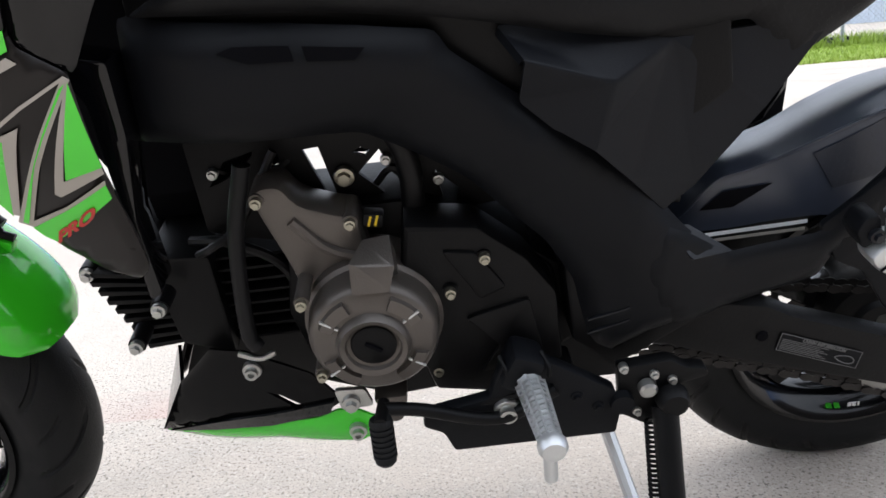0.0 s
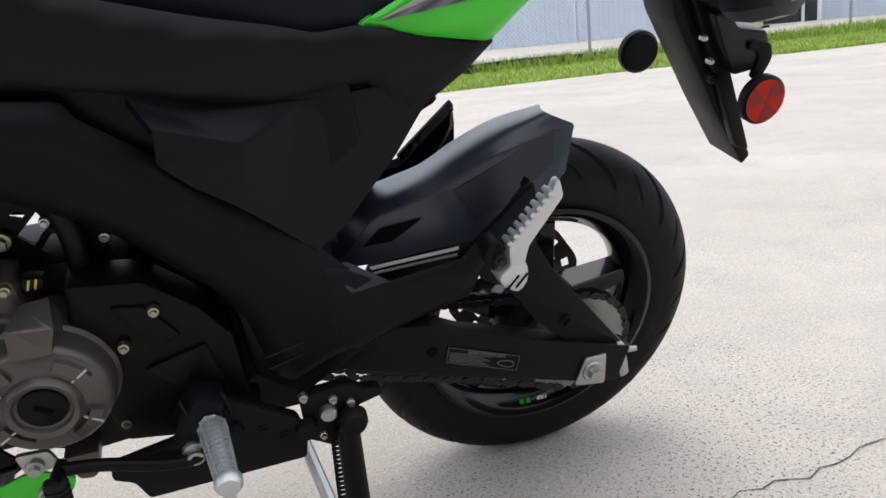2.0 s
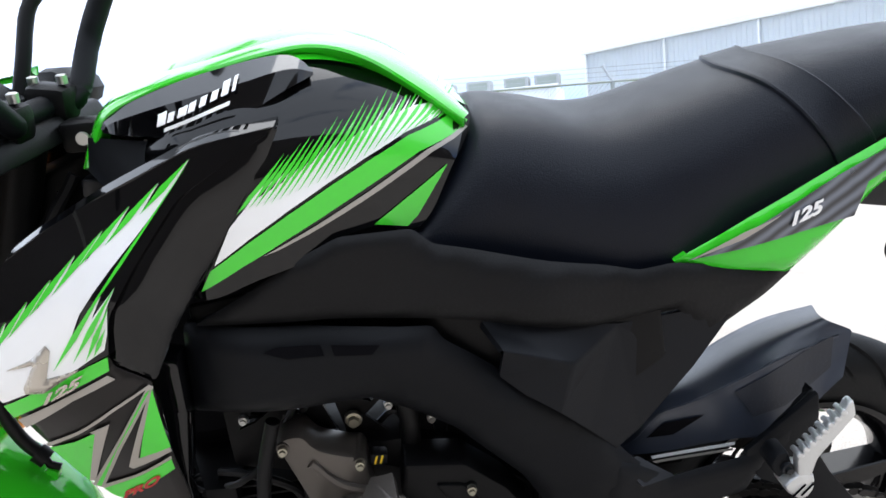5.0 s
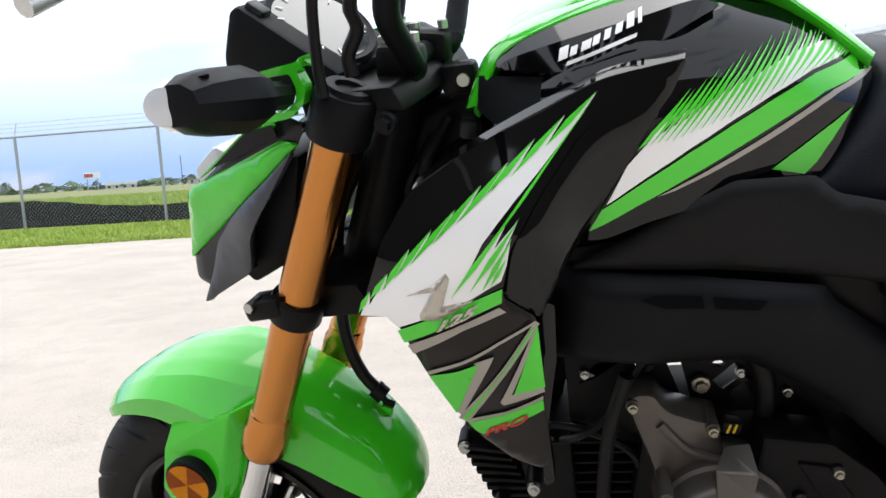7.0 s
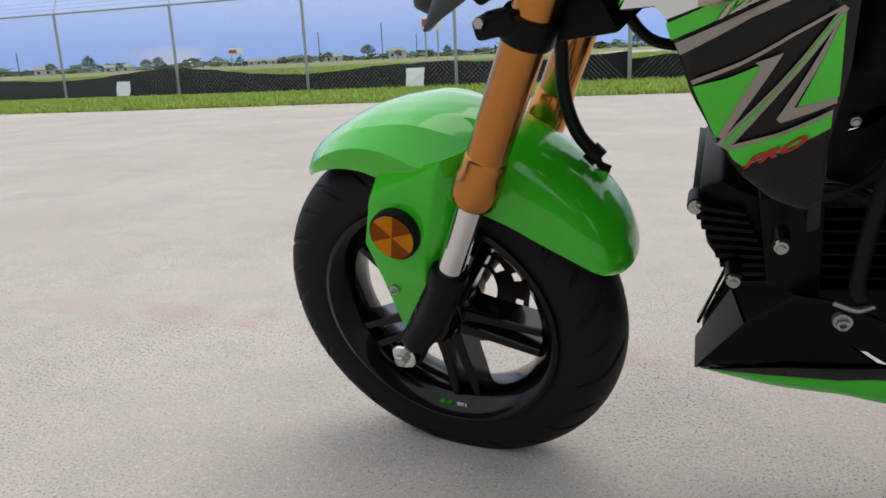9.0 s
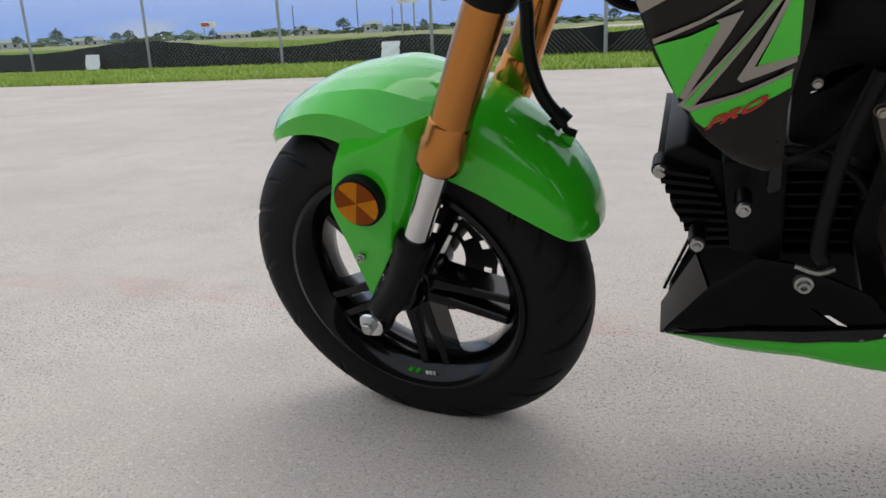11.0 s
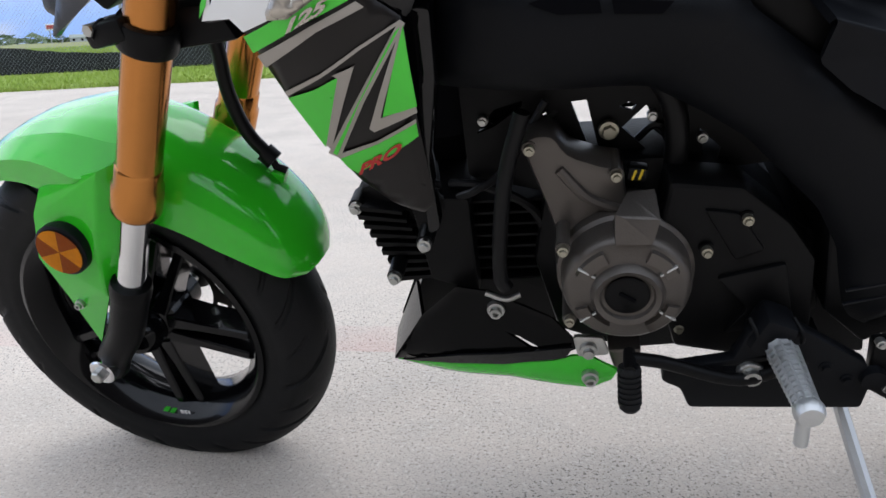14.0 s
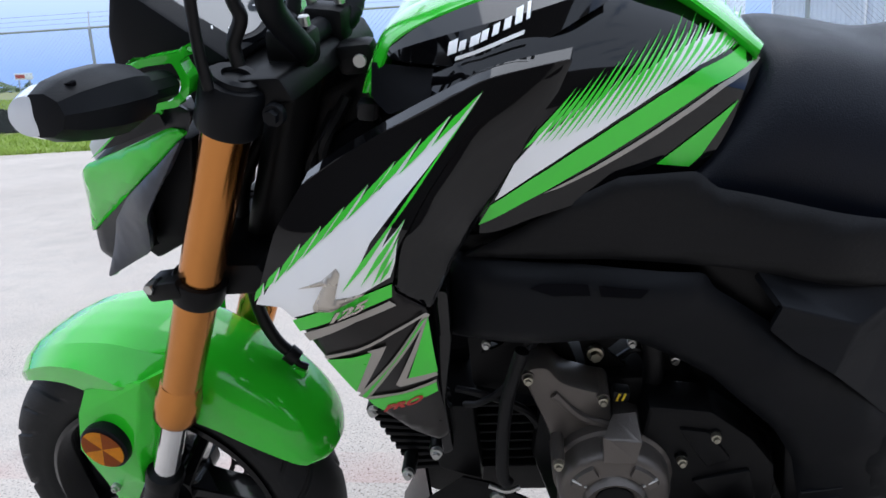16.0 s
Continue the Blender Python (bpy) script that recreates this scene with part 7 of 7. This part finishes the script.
for i, (x, z, a) in enumerate(place):
    ob = new("link", links[i % 2])
    ob.parent = chain
    ob.matrix_local = pose(x, -0.075, z) @ Matrix.Rotation(-a, 4, "Y")

# ---- engine ----
eng = plate("engine", [(-0.05, 0.49), (0.06, 0.49), (0.12, 0.47), (0.19, 0.4), (0.21, 0.31), (0.14, 0.27), (0.02, 0.26), (-0.05, 0.29), (-0.07, 0.38)], -0.105, -0.01, ENGINE_B, bike, 0.012, "air-cooled single cylinder engine with grey stator cover")
plate("crankcase", [(-0.06, 0.41), (0.17, 0.4), (0.21, 0.31), (0.14, 0.27), (0.02, 0.26), (-0.05, 0.29)], -0.01, 0.12, ENGINE_B, eng, 0.012)
plate("sprocket_cover", [(0.055, 0.487), (0.118, 0.478), (0.16, 0.44), (0.186, 0.4), (0.19, 0.32), (0.14, 0.285), (0.065, 0.3), (0.04, 0.4)], -0.148, -0.1, ENGINE_B, eng, 0.008, "black sprocket cover")
plate("cover_rib", [(0.085, 0.46), (0.115, 0.455), (0.14, 0.415), (0.115, 0.405)], -0.153, -0.145, ENGINE_B, eng, 0.003)
plate("cover_rib", [(0.1, 0.385), (0.16, 0.4), (0.172, 0.33), (0.11, 0.32), (0.13, 0.35)], -0.153, -0.145, ENGINE_B, eng, 0.003)
sc = (0.017, 0, 0.394)
stator = lathe("stator_cover", [(0.0, -0.1855), (0.021, -0.1855), (0.0235, -0.187), (0.025, -0.191), (0.0295, -0.193), (0.0315, -0.19), (0.0335, -0.185), (0.036, -0.1835), (0.051, -0.181), (0.056, -0.177), (0.0585, -0.17), (0.06, -0.152), (0.0635, -0.149), (0.066, -0.1)], ENGINE, eng, sc, n=72, label="grey painted stator cover with raised rings")
lathe("inspection_plug", [(0.0, -0.1885), (0.0175, -0.189), (0.02, -0.1875), (0.0205, -0.183)], ENGINE_B, stator, sc, n=40, label="black inspection plug")
# the slot's shade as a near-black bar
block("slot_shade", (0.016, 0.003, 0.003), (sc[0], -0.1895, sc[2]), DARK, stator, 0, (0, 35, 0))
for a0, a1 in ((25, 65), (-65, -20), (115, 155), (200, 245)):
    bm = bmesh.new()
    q = []
    for i in range(9):
        a = radians(a0 + (a1 - a0) * i / 8)
        q.append([bm.verts.new((r * math.cos(a), y, r * math.sin(a))) for r, y in ((0.037, -0.1825), (0.0385, -0.1875), (0.049, -0.1855), (0.051, -0.18))])
    for a, b in zip(q, q[1:]):
        for j in range(3):
            bm.faces.new((a[j], a[j + 1], b[j + 1], b[j]))
    bm.faces.new(q[0])
    bm.faces.new(q[-1])
    bmesh.ops.recalc_face_normals(bm, faces=bm.faces)
    finish(bm, ENGINE, "raised_arc", stator, "", 25, Matrix.Translation(sc))
# bright bars stand in for the highlights on the cast arcs
for a in (35, 145, 215, 325):
    block("arc_glint", (0.018, 0.003, 0.002), (sc[0] + 0.0435 * math.cos(radians(a)), -0.1855, sc[2] + 0.0435 * math.sin(radians(a))), ALLOY, stator, 0.001, (0, -a, 0))
facets("bridge", [[(0.0179, -0.15, 0.4799), (0.0421, -0.15, 0.4823), (0.0406, -0.178, 0.4692), (0.0127, -0.178, 0.4715)], [(0.0127, -0.178, 0.4715), (0.0406, -0.178, 0.4692), (0.039, -0.1865, 0.4475), (0.0067, -0.1865, 0.4485)]], ENGINE, stator, 0.028, 0.0025, "grey cast cover bridge", sides=(1,))
plate("crank_arm", [(-0.073, 0.527), (-0.06, 0.534), (-0.043, 0.533), (-0.032, 0.513), (0.0, 0.5), (0.017, 0.497), (0.02, 0.46), (0.03, 0.43), (-0.02, 0.425), (-0.042, 0.41), (-0.05, 0.45), (-0.064, 0.495)], -0.138, -0.09, ENGINE, stator, 0.008, "grey cast crankcase arm", corner=0.012)
tube("cast_rib", [(-0.04, -0.139, 0.5), (-0.015, -0.14, 0.47), (0.018, -0.14, 0.455)], 0.005, ENGINE, stator, 8)
plate("drain_boss", [(0.0, 0.29), (0.035, 0.29), (0.03, 0.262), (0.022, 0.255), (0.008, 0.258)], -0.14, -0.1, ENGINE, stator, 0.005)
for x, y, z in ((-0.065, -0.142, 0.522), (0.01, -0.144, 0.493), (0.122, -0.154, 0.449), (0.089, -0.156, 0.418), (0.069, -0.146, 0.322), (-0.036, -0.176, 0.357), (-0.039, -0.18, 0.44), (0.165, -0.15, 0.29)):
    bolt((x, y, z), 0.0052, eng)
    tube("bolt_boss", [(x, y + 0.003, z), (x, -0.1, z)], 0.0068, ENGINE if x < 0.04 else ENGINE_B, eng, 14, k=1)
bolt((0.006, -0.092, 0.514), 0.0095, eng, YSTEEL)
plate("rear_case", [(0.17, 0.42), (0.25, 0.36), (0.262, 0.25), (0.16, 0.25)], -0.1, 0.1, ENGINE_B, eng, 0.01)
# black plate added to stop daylight between side cover and frame cover
plate("cover_backing", [(-0.12, 0.7), (0.1, 0.72), (0.16, 0.69), (0.32, 0.66), (0.33, 0.58), (0.26, 0.53), (0.16, 0.59), (0.08, 0.64), (-0.12, 0.65)], -0.152, -0.142, ENGINE_B, bike, 0.003, "added black backing plate that closes the gap between the covers")
# black slab added to fill the shaded space behind the covers
plate("cover_filler", [(0.08, 0.675), (0.3, 0.64), (0.3, 0.47), (0.2, 0.5), (0.12, 0.59)], -0.135, 0.135, ENGINE_B, bike, 0.01, "added black slab filling the dark gap behind the side covers")
# cylinder with cooling fins, pointing forwards
plate("cylinder", [(-0.13, 0.445), (-0.05, 0.445), (-0.05, 0.34), (-0.13, 0.345)], -0.06, 0.06, ENGINE_B, eng, 0.006)
for i in range(8):
    z = 0.348 + i * 0.0135
    block("cooling_fin", (0.078, 0.18, 0.0035), (-0.092, 0, z), ENGINE_B, eng, 0.001)
plate("cylinder_head", [(-0.19, 0.46), (-0.13, 0.455), (-0.13, 0.34), (-0.18, 0.36)], -0.105, 0.105, ENGINE_B, eng, 0.01)
hc = plate("head_cover", [(-0.245, 0.462), (-0.222, 0.47), (-0.198, 0.455), (-0.158, 0.446), (-0.158, 0.405), (-0.179, 0.371), (-0.215, 0.357), (-0.238, 0.395)], -0.085, 0.085, ENGINE_B, eng, 0.012, "black finned cylinder head cover")
for i in range(9):
    t = i / 8
    plate("cover_fin", [(-0.252 + 0.036 * t, 0.452 - 0.09 * t), (-0.2 + 0.03 * t, 0.442 - 0.078 * t), (-0.2 + 0.03 * t, 0.438 - 0.078 * t), (-0.251 + 0.036 * t, 0.446 - 0.09 * t)], -0.102, 0.102, ENGINE_B, hc, 0.001, corner=0)
for x, y, z in ((-0.248, -0.099, 0.447), (-0.211, -0.134, 0.383), (-0.17, -0.153, 0.434)):
    bolt((x, y, z), 0.0068, hc, STEEL)
    tube("bolt_boss", [(x, y + 0.003, z), (x, y + 0.03, z)], 0.0085, ENGINE_B, hc, 12, k=1)
# added plate blacks out the gap above the engine, with openings for daylight
skin("gap_occluder", [(-0.13, 0.6), (0.17, 0.6), (0.16, 0.47), (0.06, 0.46), (-0.06, 0.45), (-0.13, 0.47)], ENGINE_B, eng, lambda x, z: -0.085, thick=0.005, cell=0.05, roll=0, mirror=False, label="added black plate with openings that darkens the gap above the engine", holes=[[(0.0182, 0.5128), (0.0401, 0.5338), (0.0596, 0.4898), (0.0483, 0.4807)], [(-0.0279, 0.5416), (-0.0133, 0.5425), (-0.0032, 0.491), (-0.0107, 0.4887)], [(-0.1174, 0.5152), (-0.099, 0.5386), (-0.0717, 0.5456), (-0.0734, 0.5398), (-0.1001, 0.5213)], [(0.0879, 0.5069), (0.1077, 0.4869), (0.1046, 0.4712), (0.0925, 0.4789)], [(0.0156, 0.5334), (0.0241, 0.5379), (0.0314, 0.5342), (0.0272, 0.5286)], [(-0.0583, 0.5402), (-0.0494, 0.5397), (-0.0513, 0.5279), (-0.0572, 0.5283)]])
# near-black slab added for the shade round the frame above the cylinder
plate("spine_filler", [(-0.215, 0.66), (-0.12, 0.64), (-0.125, 0.565), (-0.13, 0.5), (-0.14, 0.455), (-0.2, 0.455)], -0.02, 0.05, DARK, bike, 0.012, "near-black slab for the shaded frame above the cylinder")
# intake, hoses and wiring in the gap above the engine
tube("breather_hose", [(-0.069, -0.14, 0.558), (-0.087, -0.14, 0.501), (-0.097, -0.14, 0.444), (-0.102, -0.14, 0.387), (-0.097, -0.14, 0.372)], 0.0075, HOSE, eng, 12, "black rubber breather hose")
tube("coolant_hose", [(0.035, -0.09, 0.58), (0.058, -0.1, 0.55), (0.066, -0.102, 0.51), (0.062, -0.102, 0.455)], 0.011, HOSE, eng, 14, "thick black rubber hose")
tube("spark_lead", [(-0.15, -0.08, 0.46), (-0.11, -0.1, 0.465), (-0.07, -0.1, 0.44), (-0.055, -0.095, 0.40)], 0.005, HOSE, eng, 8, "black ignition lead")
tube("spark_lead", [(-0.14, -0.1, 0.455), (-0.12, -0.115, 0.47), (-0.09, -0.11, 0.49), (-0.05, -0.1, 0.55)], 0.004, HOSE, eng, 8, "black ignition lead")
block("injector_plug", (0.018, 0.016, 0.014), (0.029, -0.125, 0.487), HOSE, eng, 0.003, (0, 10, 0), "black wiring plug with yellow marks")
for dx in (-0.003, 0.003):
    block("yellow_mark", (0.002, 0.001, 0.01), (0.029 + dx, -0.1335, 0.488), mat("yellow_paint", (0.7, 0.5, 0.02), 0.5) if dx < 0 else bpy.data.materials["yellow_paint"], eng, 0, (0, 20, 0))
for i in range(14):
    r2 = random.Random(i + 50)
    x, z = -0.13 + 0.02 * i * 0.9, 0.5 + r2.uniform(-0.02, 0.055)
    y = -0.05 - r2.uniform(0, 0.03)
    tube("small_wire", [(x, y, z), (x + 0.02, y - 0.01, z + r2.uniform(-0.02, 0.02)), (x + 0.045, y, z + r2.uniform(-0.03, 0.03))], r2.uniform(0.002, 0.004), HOSE, eng, 6)
for x, z in ((0.115, 0.545), (0.13, 0.51), (-0.11, 0.53), (0.045, 0.525), (0.09, 0.5)):
    bolt((x, -0.09, z), 0.005, eng, STEEL)
block("shift_shaft_cover", (0.05, 0.03, 0.035), (0.175, -0.135, 0.3), ENGINE_B, eng, 0.006)

# ---- belly pan ----
PAN = surf([(-0.252, -0.065, 0.215), (-0.2, -0.098, 0.305), (-0.153, -0.118, 0.357), (-0.117, -0.13, 0.359), (-0.054, -0.147, 0.337), (-0.027, -0.151, 0.303), (-0.056, -0.148, 0.282), (-0.176, -0.11, 0.25)], 0.3)
pan = skin("belly_pan", [(-0.252, -0.065, 0.215), (-0.2, -0.098, 0.305), (-0.153, -0.118, 0.357), (-0.117, -0.13, 0.359), (-0.054, -0.147, 0.337), (-0.027, -0.151, 0.303), (-0.056, -0.148, 0.282), (-0.176, -0.11, 0.25)], PANBLACK, bike, PAN, thick=0.004, corner=0.002, roll=0.002, rr=0.006, mirror=False, holes=[[(-0.104, -0.135, 0.311), (-0.089, -0.135, 0.308), (-0.064, -0.135, 0.294), (-0.078, -0.135, 0.294)]], label="gloss black belly pan with green lower edge")
skin("green_edge", [(-0.249, -0.066, 0.214), (-0.176, -0.111, 0.25), (-0.056, -0.149, 0.281), (-0.036, -0.151, 0.29), (-0.016, -0.153, 0.29), (0.01, -0.155, 0.273), (0.004, -0.153, 0.259), (-0.017, -0.15, 0.245), (-0.104, -0.128, 0.241)], GREEN, pan, thick=0.004, off=-0.001, corner=0.003, roll=0.003, mirror=False, label="lime green lower edge")
LIP = [Vector(p) for p in [(-0.254, -0.056, 0.208), (-0.255, -0.015, 0.223), (-0.214, -0.04, 0.312), (-0.2, -0.096, 0.304)]]
for s in (1, -1):
    bm = bmesh.new()
    grid = [[bm.verts.new(Vector((1, s, 1)) * (LIP[0].lerp(LIP[1], u)).lerp(LIP[3].lerp(LIP[2], u), v)) for u in [k / 6 for k in range(7)]] for v in [k / 8 for k in range(9)]]
    for a, b in zip(grid, grid[1:]):
        for k in range(6):
            bm.faces.new((a[k], a[k + 1], b[k + 1], b[k]))
    bmesh.ops.recalc_face_normals(bm, faces=bm.faces)
    bmesh.ops.solidify(bm, geom=bm.faces[:], thickness=0.004)
    finish(bm, PANBLACK, "pan_nose", pan, "gloss black front lip of the scoop", 30)
# flat slab in place of the header, added to darken the gap above the pan
plate("header_filler", [(-0.2, 0.385), (-0.05, 0.385), (0.02, 0.33), (0.02, 0.285), (-0.08, 0.322), (-0.16, 0.33), (-0.2, 0.35)], -0.04, 0.03, ENGINE_B, eng, 0.015, "flat black slab for the exhaust header and the shade round it")
# added black slab that hides the bright ground between pan and engine
plate("pan_filler", [(-0.25, 0.205), (-0.205, 0.31), (-0.19, 0.42), (0.05, 0.42), (0.05, 0.18), (-0.22, 0.178)], 0.03, 0.05, ENGINE_B, pan, 0.001)
facets("pan_fold", [[(-0.238, -0.078, 0.224), (-0.16, -0.122, 0.266), (-0.105, -0.14, 0.283), (-0.11, -0.135, 0.268), (-0.17, -0.115, 0.251)], [(-0.105, -0.14, 0.283), (-0.035, -0.156, 0.306), (-0.042, -0.153, 0.29), (-0.11, -0.135, 0.268)]], GLOSS, pan, 0.003, 0.002, "gloss black lower fold of the pan")
bolt((-0.111, -0.134, 0.34), 0.0095, pan, STEEL, hexed=False, socket=True)
bolt((-0.019, -0.156, 0.303), 0.009, pan, STEEL)
bolt((-0.018, -0.156, 0.266), 0.009, pan, STEEL, hexed=False, socket=True)
plate("pan_bracket", [(-0.034, 0.318), (-0.004, 0.316), (0.002, 0.294), (-0.03, 0.292)], -0.153, -0.147, STEEL, pan, 0.001)
tube("pan_clip", [(-0.12, -0.132, 0.36), (-0.1, -0.135, 0.354), (-0.085, -0.132, 0.357)], 0.003, STEEL, pan, 8)

# ---- foot controls and stand ----
pp = plate("peg_plate", [(0.126, -0.188, 0.353), (0.168, -0.188, 0.354), (0.231, -0.188, 0.31), (0.237, -0.188, 0.281), (0.233, -0.188, 0.255), (0.076, -0.188, 0.255), (0.067, -0.188, 0.28), (0.049, -0.188, 0.29), (0.051, -0.188, 0.305), (0.113, -0.188, 0.317)], -0.188, -0.173, PLASTIC, bike, 0.003, "matt black footpeg bracket")
bolt((0.129, -0.192, 0.305), 0.0125, pp, STEEL, hexed=False, socket=True)
tube("pivot_bush", [(0.129, -0.188, 0.305), (0.129, -0.16, 0.305)], 0.0135, PLASTIC, pp, 16, k=1)
for x, z in ((0.195, 0.308), (0.215, 0.293)):
    bolt((x, -0.187, z), 0.006, pp, PLASTIC, hexed=False)
fp = tube("footpeg", [(0.148, -0.188, 0.342), (0.151, -0.2, 0.339), (0.158, -0.27, 0.331)], 0.0132, ALLOY, bike, 8, "knurled aluminium rider footpeg", None, 1, r1=0.0095)
for i in range(13):
    t = i / 12
    a, b = Vector((0.151, -0.202, 0.3388)).lerp(Vector((0.158, -0.268, 0.3312)), t), Vector((0.0002, -0.0026, -0.0003))
    tube("peg_rib", [a, a + b], 0.0142 - 0.0034 * t, ALLOY, fp, 8, k=1)
for j in range(-2, 3):
    a = 1.35 + j * 0.62
    o = Vector((-math.cos(a), 0, math.sin(a)))
    tube("peg_groove", [Vector((0.151, -0.202, 0.3388)) + o * 0.0138, Vector((0.158, -0.268, 0.3312)) + o * 0.0104], 0.0011, ALLOY, fp, 5, k=1)
lathe("peg_end", [(0.0, -0.006), (0.01, -0.005), (0.013, 0.0), (0.013, 0.006)], ALLOY, fp, (0.1582, -0.271, 0.331), n=14)
tube("feeler", [(0.156, -0.266, 0.322), (0.156, -0.268, 0.293)], 0.006, ALLOY, fp, 10, "zinc peg feeler bolt", None, 1)
block("peg_hinge", (0.034, 0.04, 0.04), (0.145, -0.178, 0.346), PLASTIC, fp, 0.008, (0, 25, 0))
for sx in (-0.018, 0.02):
    tube("peg_spring", [(0.144 + sx, -0.18, 0.36), (0.149 + sx, -0.193, 0.352), (0.149 + sx, -0.194, 0.342)], 0.0022, ENGINE_B, fp, 8)
sh = tube("shift_lever", [(0.175, -0.19, 0.322), (0.12, -0.198, 0.302), (0.05, -0.2, 0.325), (0.018, -0.21, 0.34)], 0.0065, ENGINE_B, bike, 10, "black shift lever with ribbed rubber")
tube("shift_shaft", [(0.018, -0.2, 0.338), (0.016, -0.235, 0.345)], 0.006, ENGINE_B, sh, 10, k=1)
rib = [(0.0, 0.022), (0.012, 0.022)]
for i in range(7):
    h = 0.018 - i * 0.006
    rib += [(0.0135, h), (0.0135, h - 0.003), (0.0115, h - 0.0035), (0.0115, h - 0.0055)]
rib += [(0.012, -0.026), (0.008, -0.03), (0.0, -0.03)]
lathe("toe_rubber", rib, RUBBER, sh, axis="Z", n=18, m=Matrix.Translation((0.016, -0.232, 0.327)) @ pose(0, 0, 0, -18, 0, 0) @ Matrix.Diagonal((0.8, 0.8, 0.85, 1)))
tube("shift_rod", [(0.17, -0.19, 0.325), (0.08, -0.182, 0.305)], 0.004, ENGINE_B, sh, 8, k=1)

# side stand: bracket, leg down to the ground, return spring
down = bike.matrix_world.inverted() @ Vector((0.262, -0.34, 0.004))
ss = plate("side_stand", [(0.234, 0.331), (0.284, 0.335), (0.299, 0.323), (0.317, 0.321), (0.321, 0.311), (0.291, 0.303), (0.297, 0.283), (0.289, 0.261), (0.261, 0.258), (0.237, 0.275)], -0.184, -0.168, ENGINE_B, bike, 0.003, "black steel side stand propping the motorcycle")
leg_top = Vector((0.278, -0.19, 0.285))
tube("stand_leg", [leg_top, leg_top.lerp(down, 0.5), down + Vector((0, 0.006, 0.012))], 0.0125, ENGINE_B, ss, 12, "black stand leg", None, 1)
block("stand_foot", (0.05, 0.035, 0.008), tuple(down + Vector((0, 0.008, 0.006))), ENGINE_B, ss, 0.003, (-16, 0, 0))
lathe("stand_pivot", [(0.0, -0.01), (0.006, -0.01), (0.0085, -0.008), (0.009, 0.0)], STEEL, ss, (0.261, -0.185, 0.309), n=24)
for x, z in ((0.2528, 0.2786), (0.2388, 0.333), (0.2677, 0.3222), (0.285, 0.313)):
    bolt((x, -0.185, z), 0.0045, ss, STEEL)
lathe("stand_boss", [(0.0, -0.016), (0.012, -0.015), (0.015, -0.01), (0.016, 0.0)], ENGINE_B, ss, (0.284, -0.188, 0.295), n=24)
lathe("stand_switch", [(0.0, -0.01), (0.011, -0.009), (0.012, 0.0)], PLASTIC, ss, (0.237, -0.185, 0.295), n=20)
a, b = Vector((0.2645, -0.19, 0.268)), (leg_top.lerp(down, 0.66) + Vector((-0.0165, 0, 0)))
coil = []
for i in range(320):
    t = i / 319
    ang = t * 2 * math.pi * 32
    coil.append(a.lerp(b, t) + Vector((0.0048 * math.cos(ang), 0.0048 * math.sin(ang), 0)))
tube("stand_spring", coil, 0.0016, ENGINE_B, ss, 5, "coiled return spring", None, 1)
# far-side centre prop seen under the frame
tube("stand_link", [(0.23, -0.1, 0.23), (0.25, -0.17, 0.16), (0.262, -0.21, 0.12)], 0.0075, ALLOY, ss, 8, "bright zinc stand link", k=1)
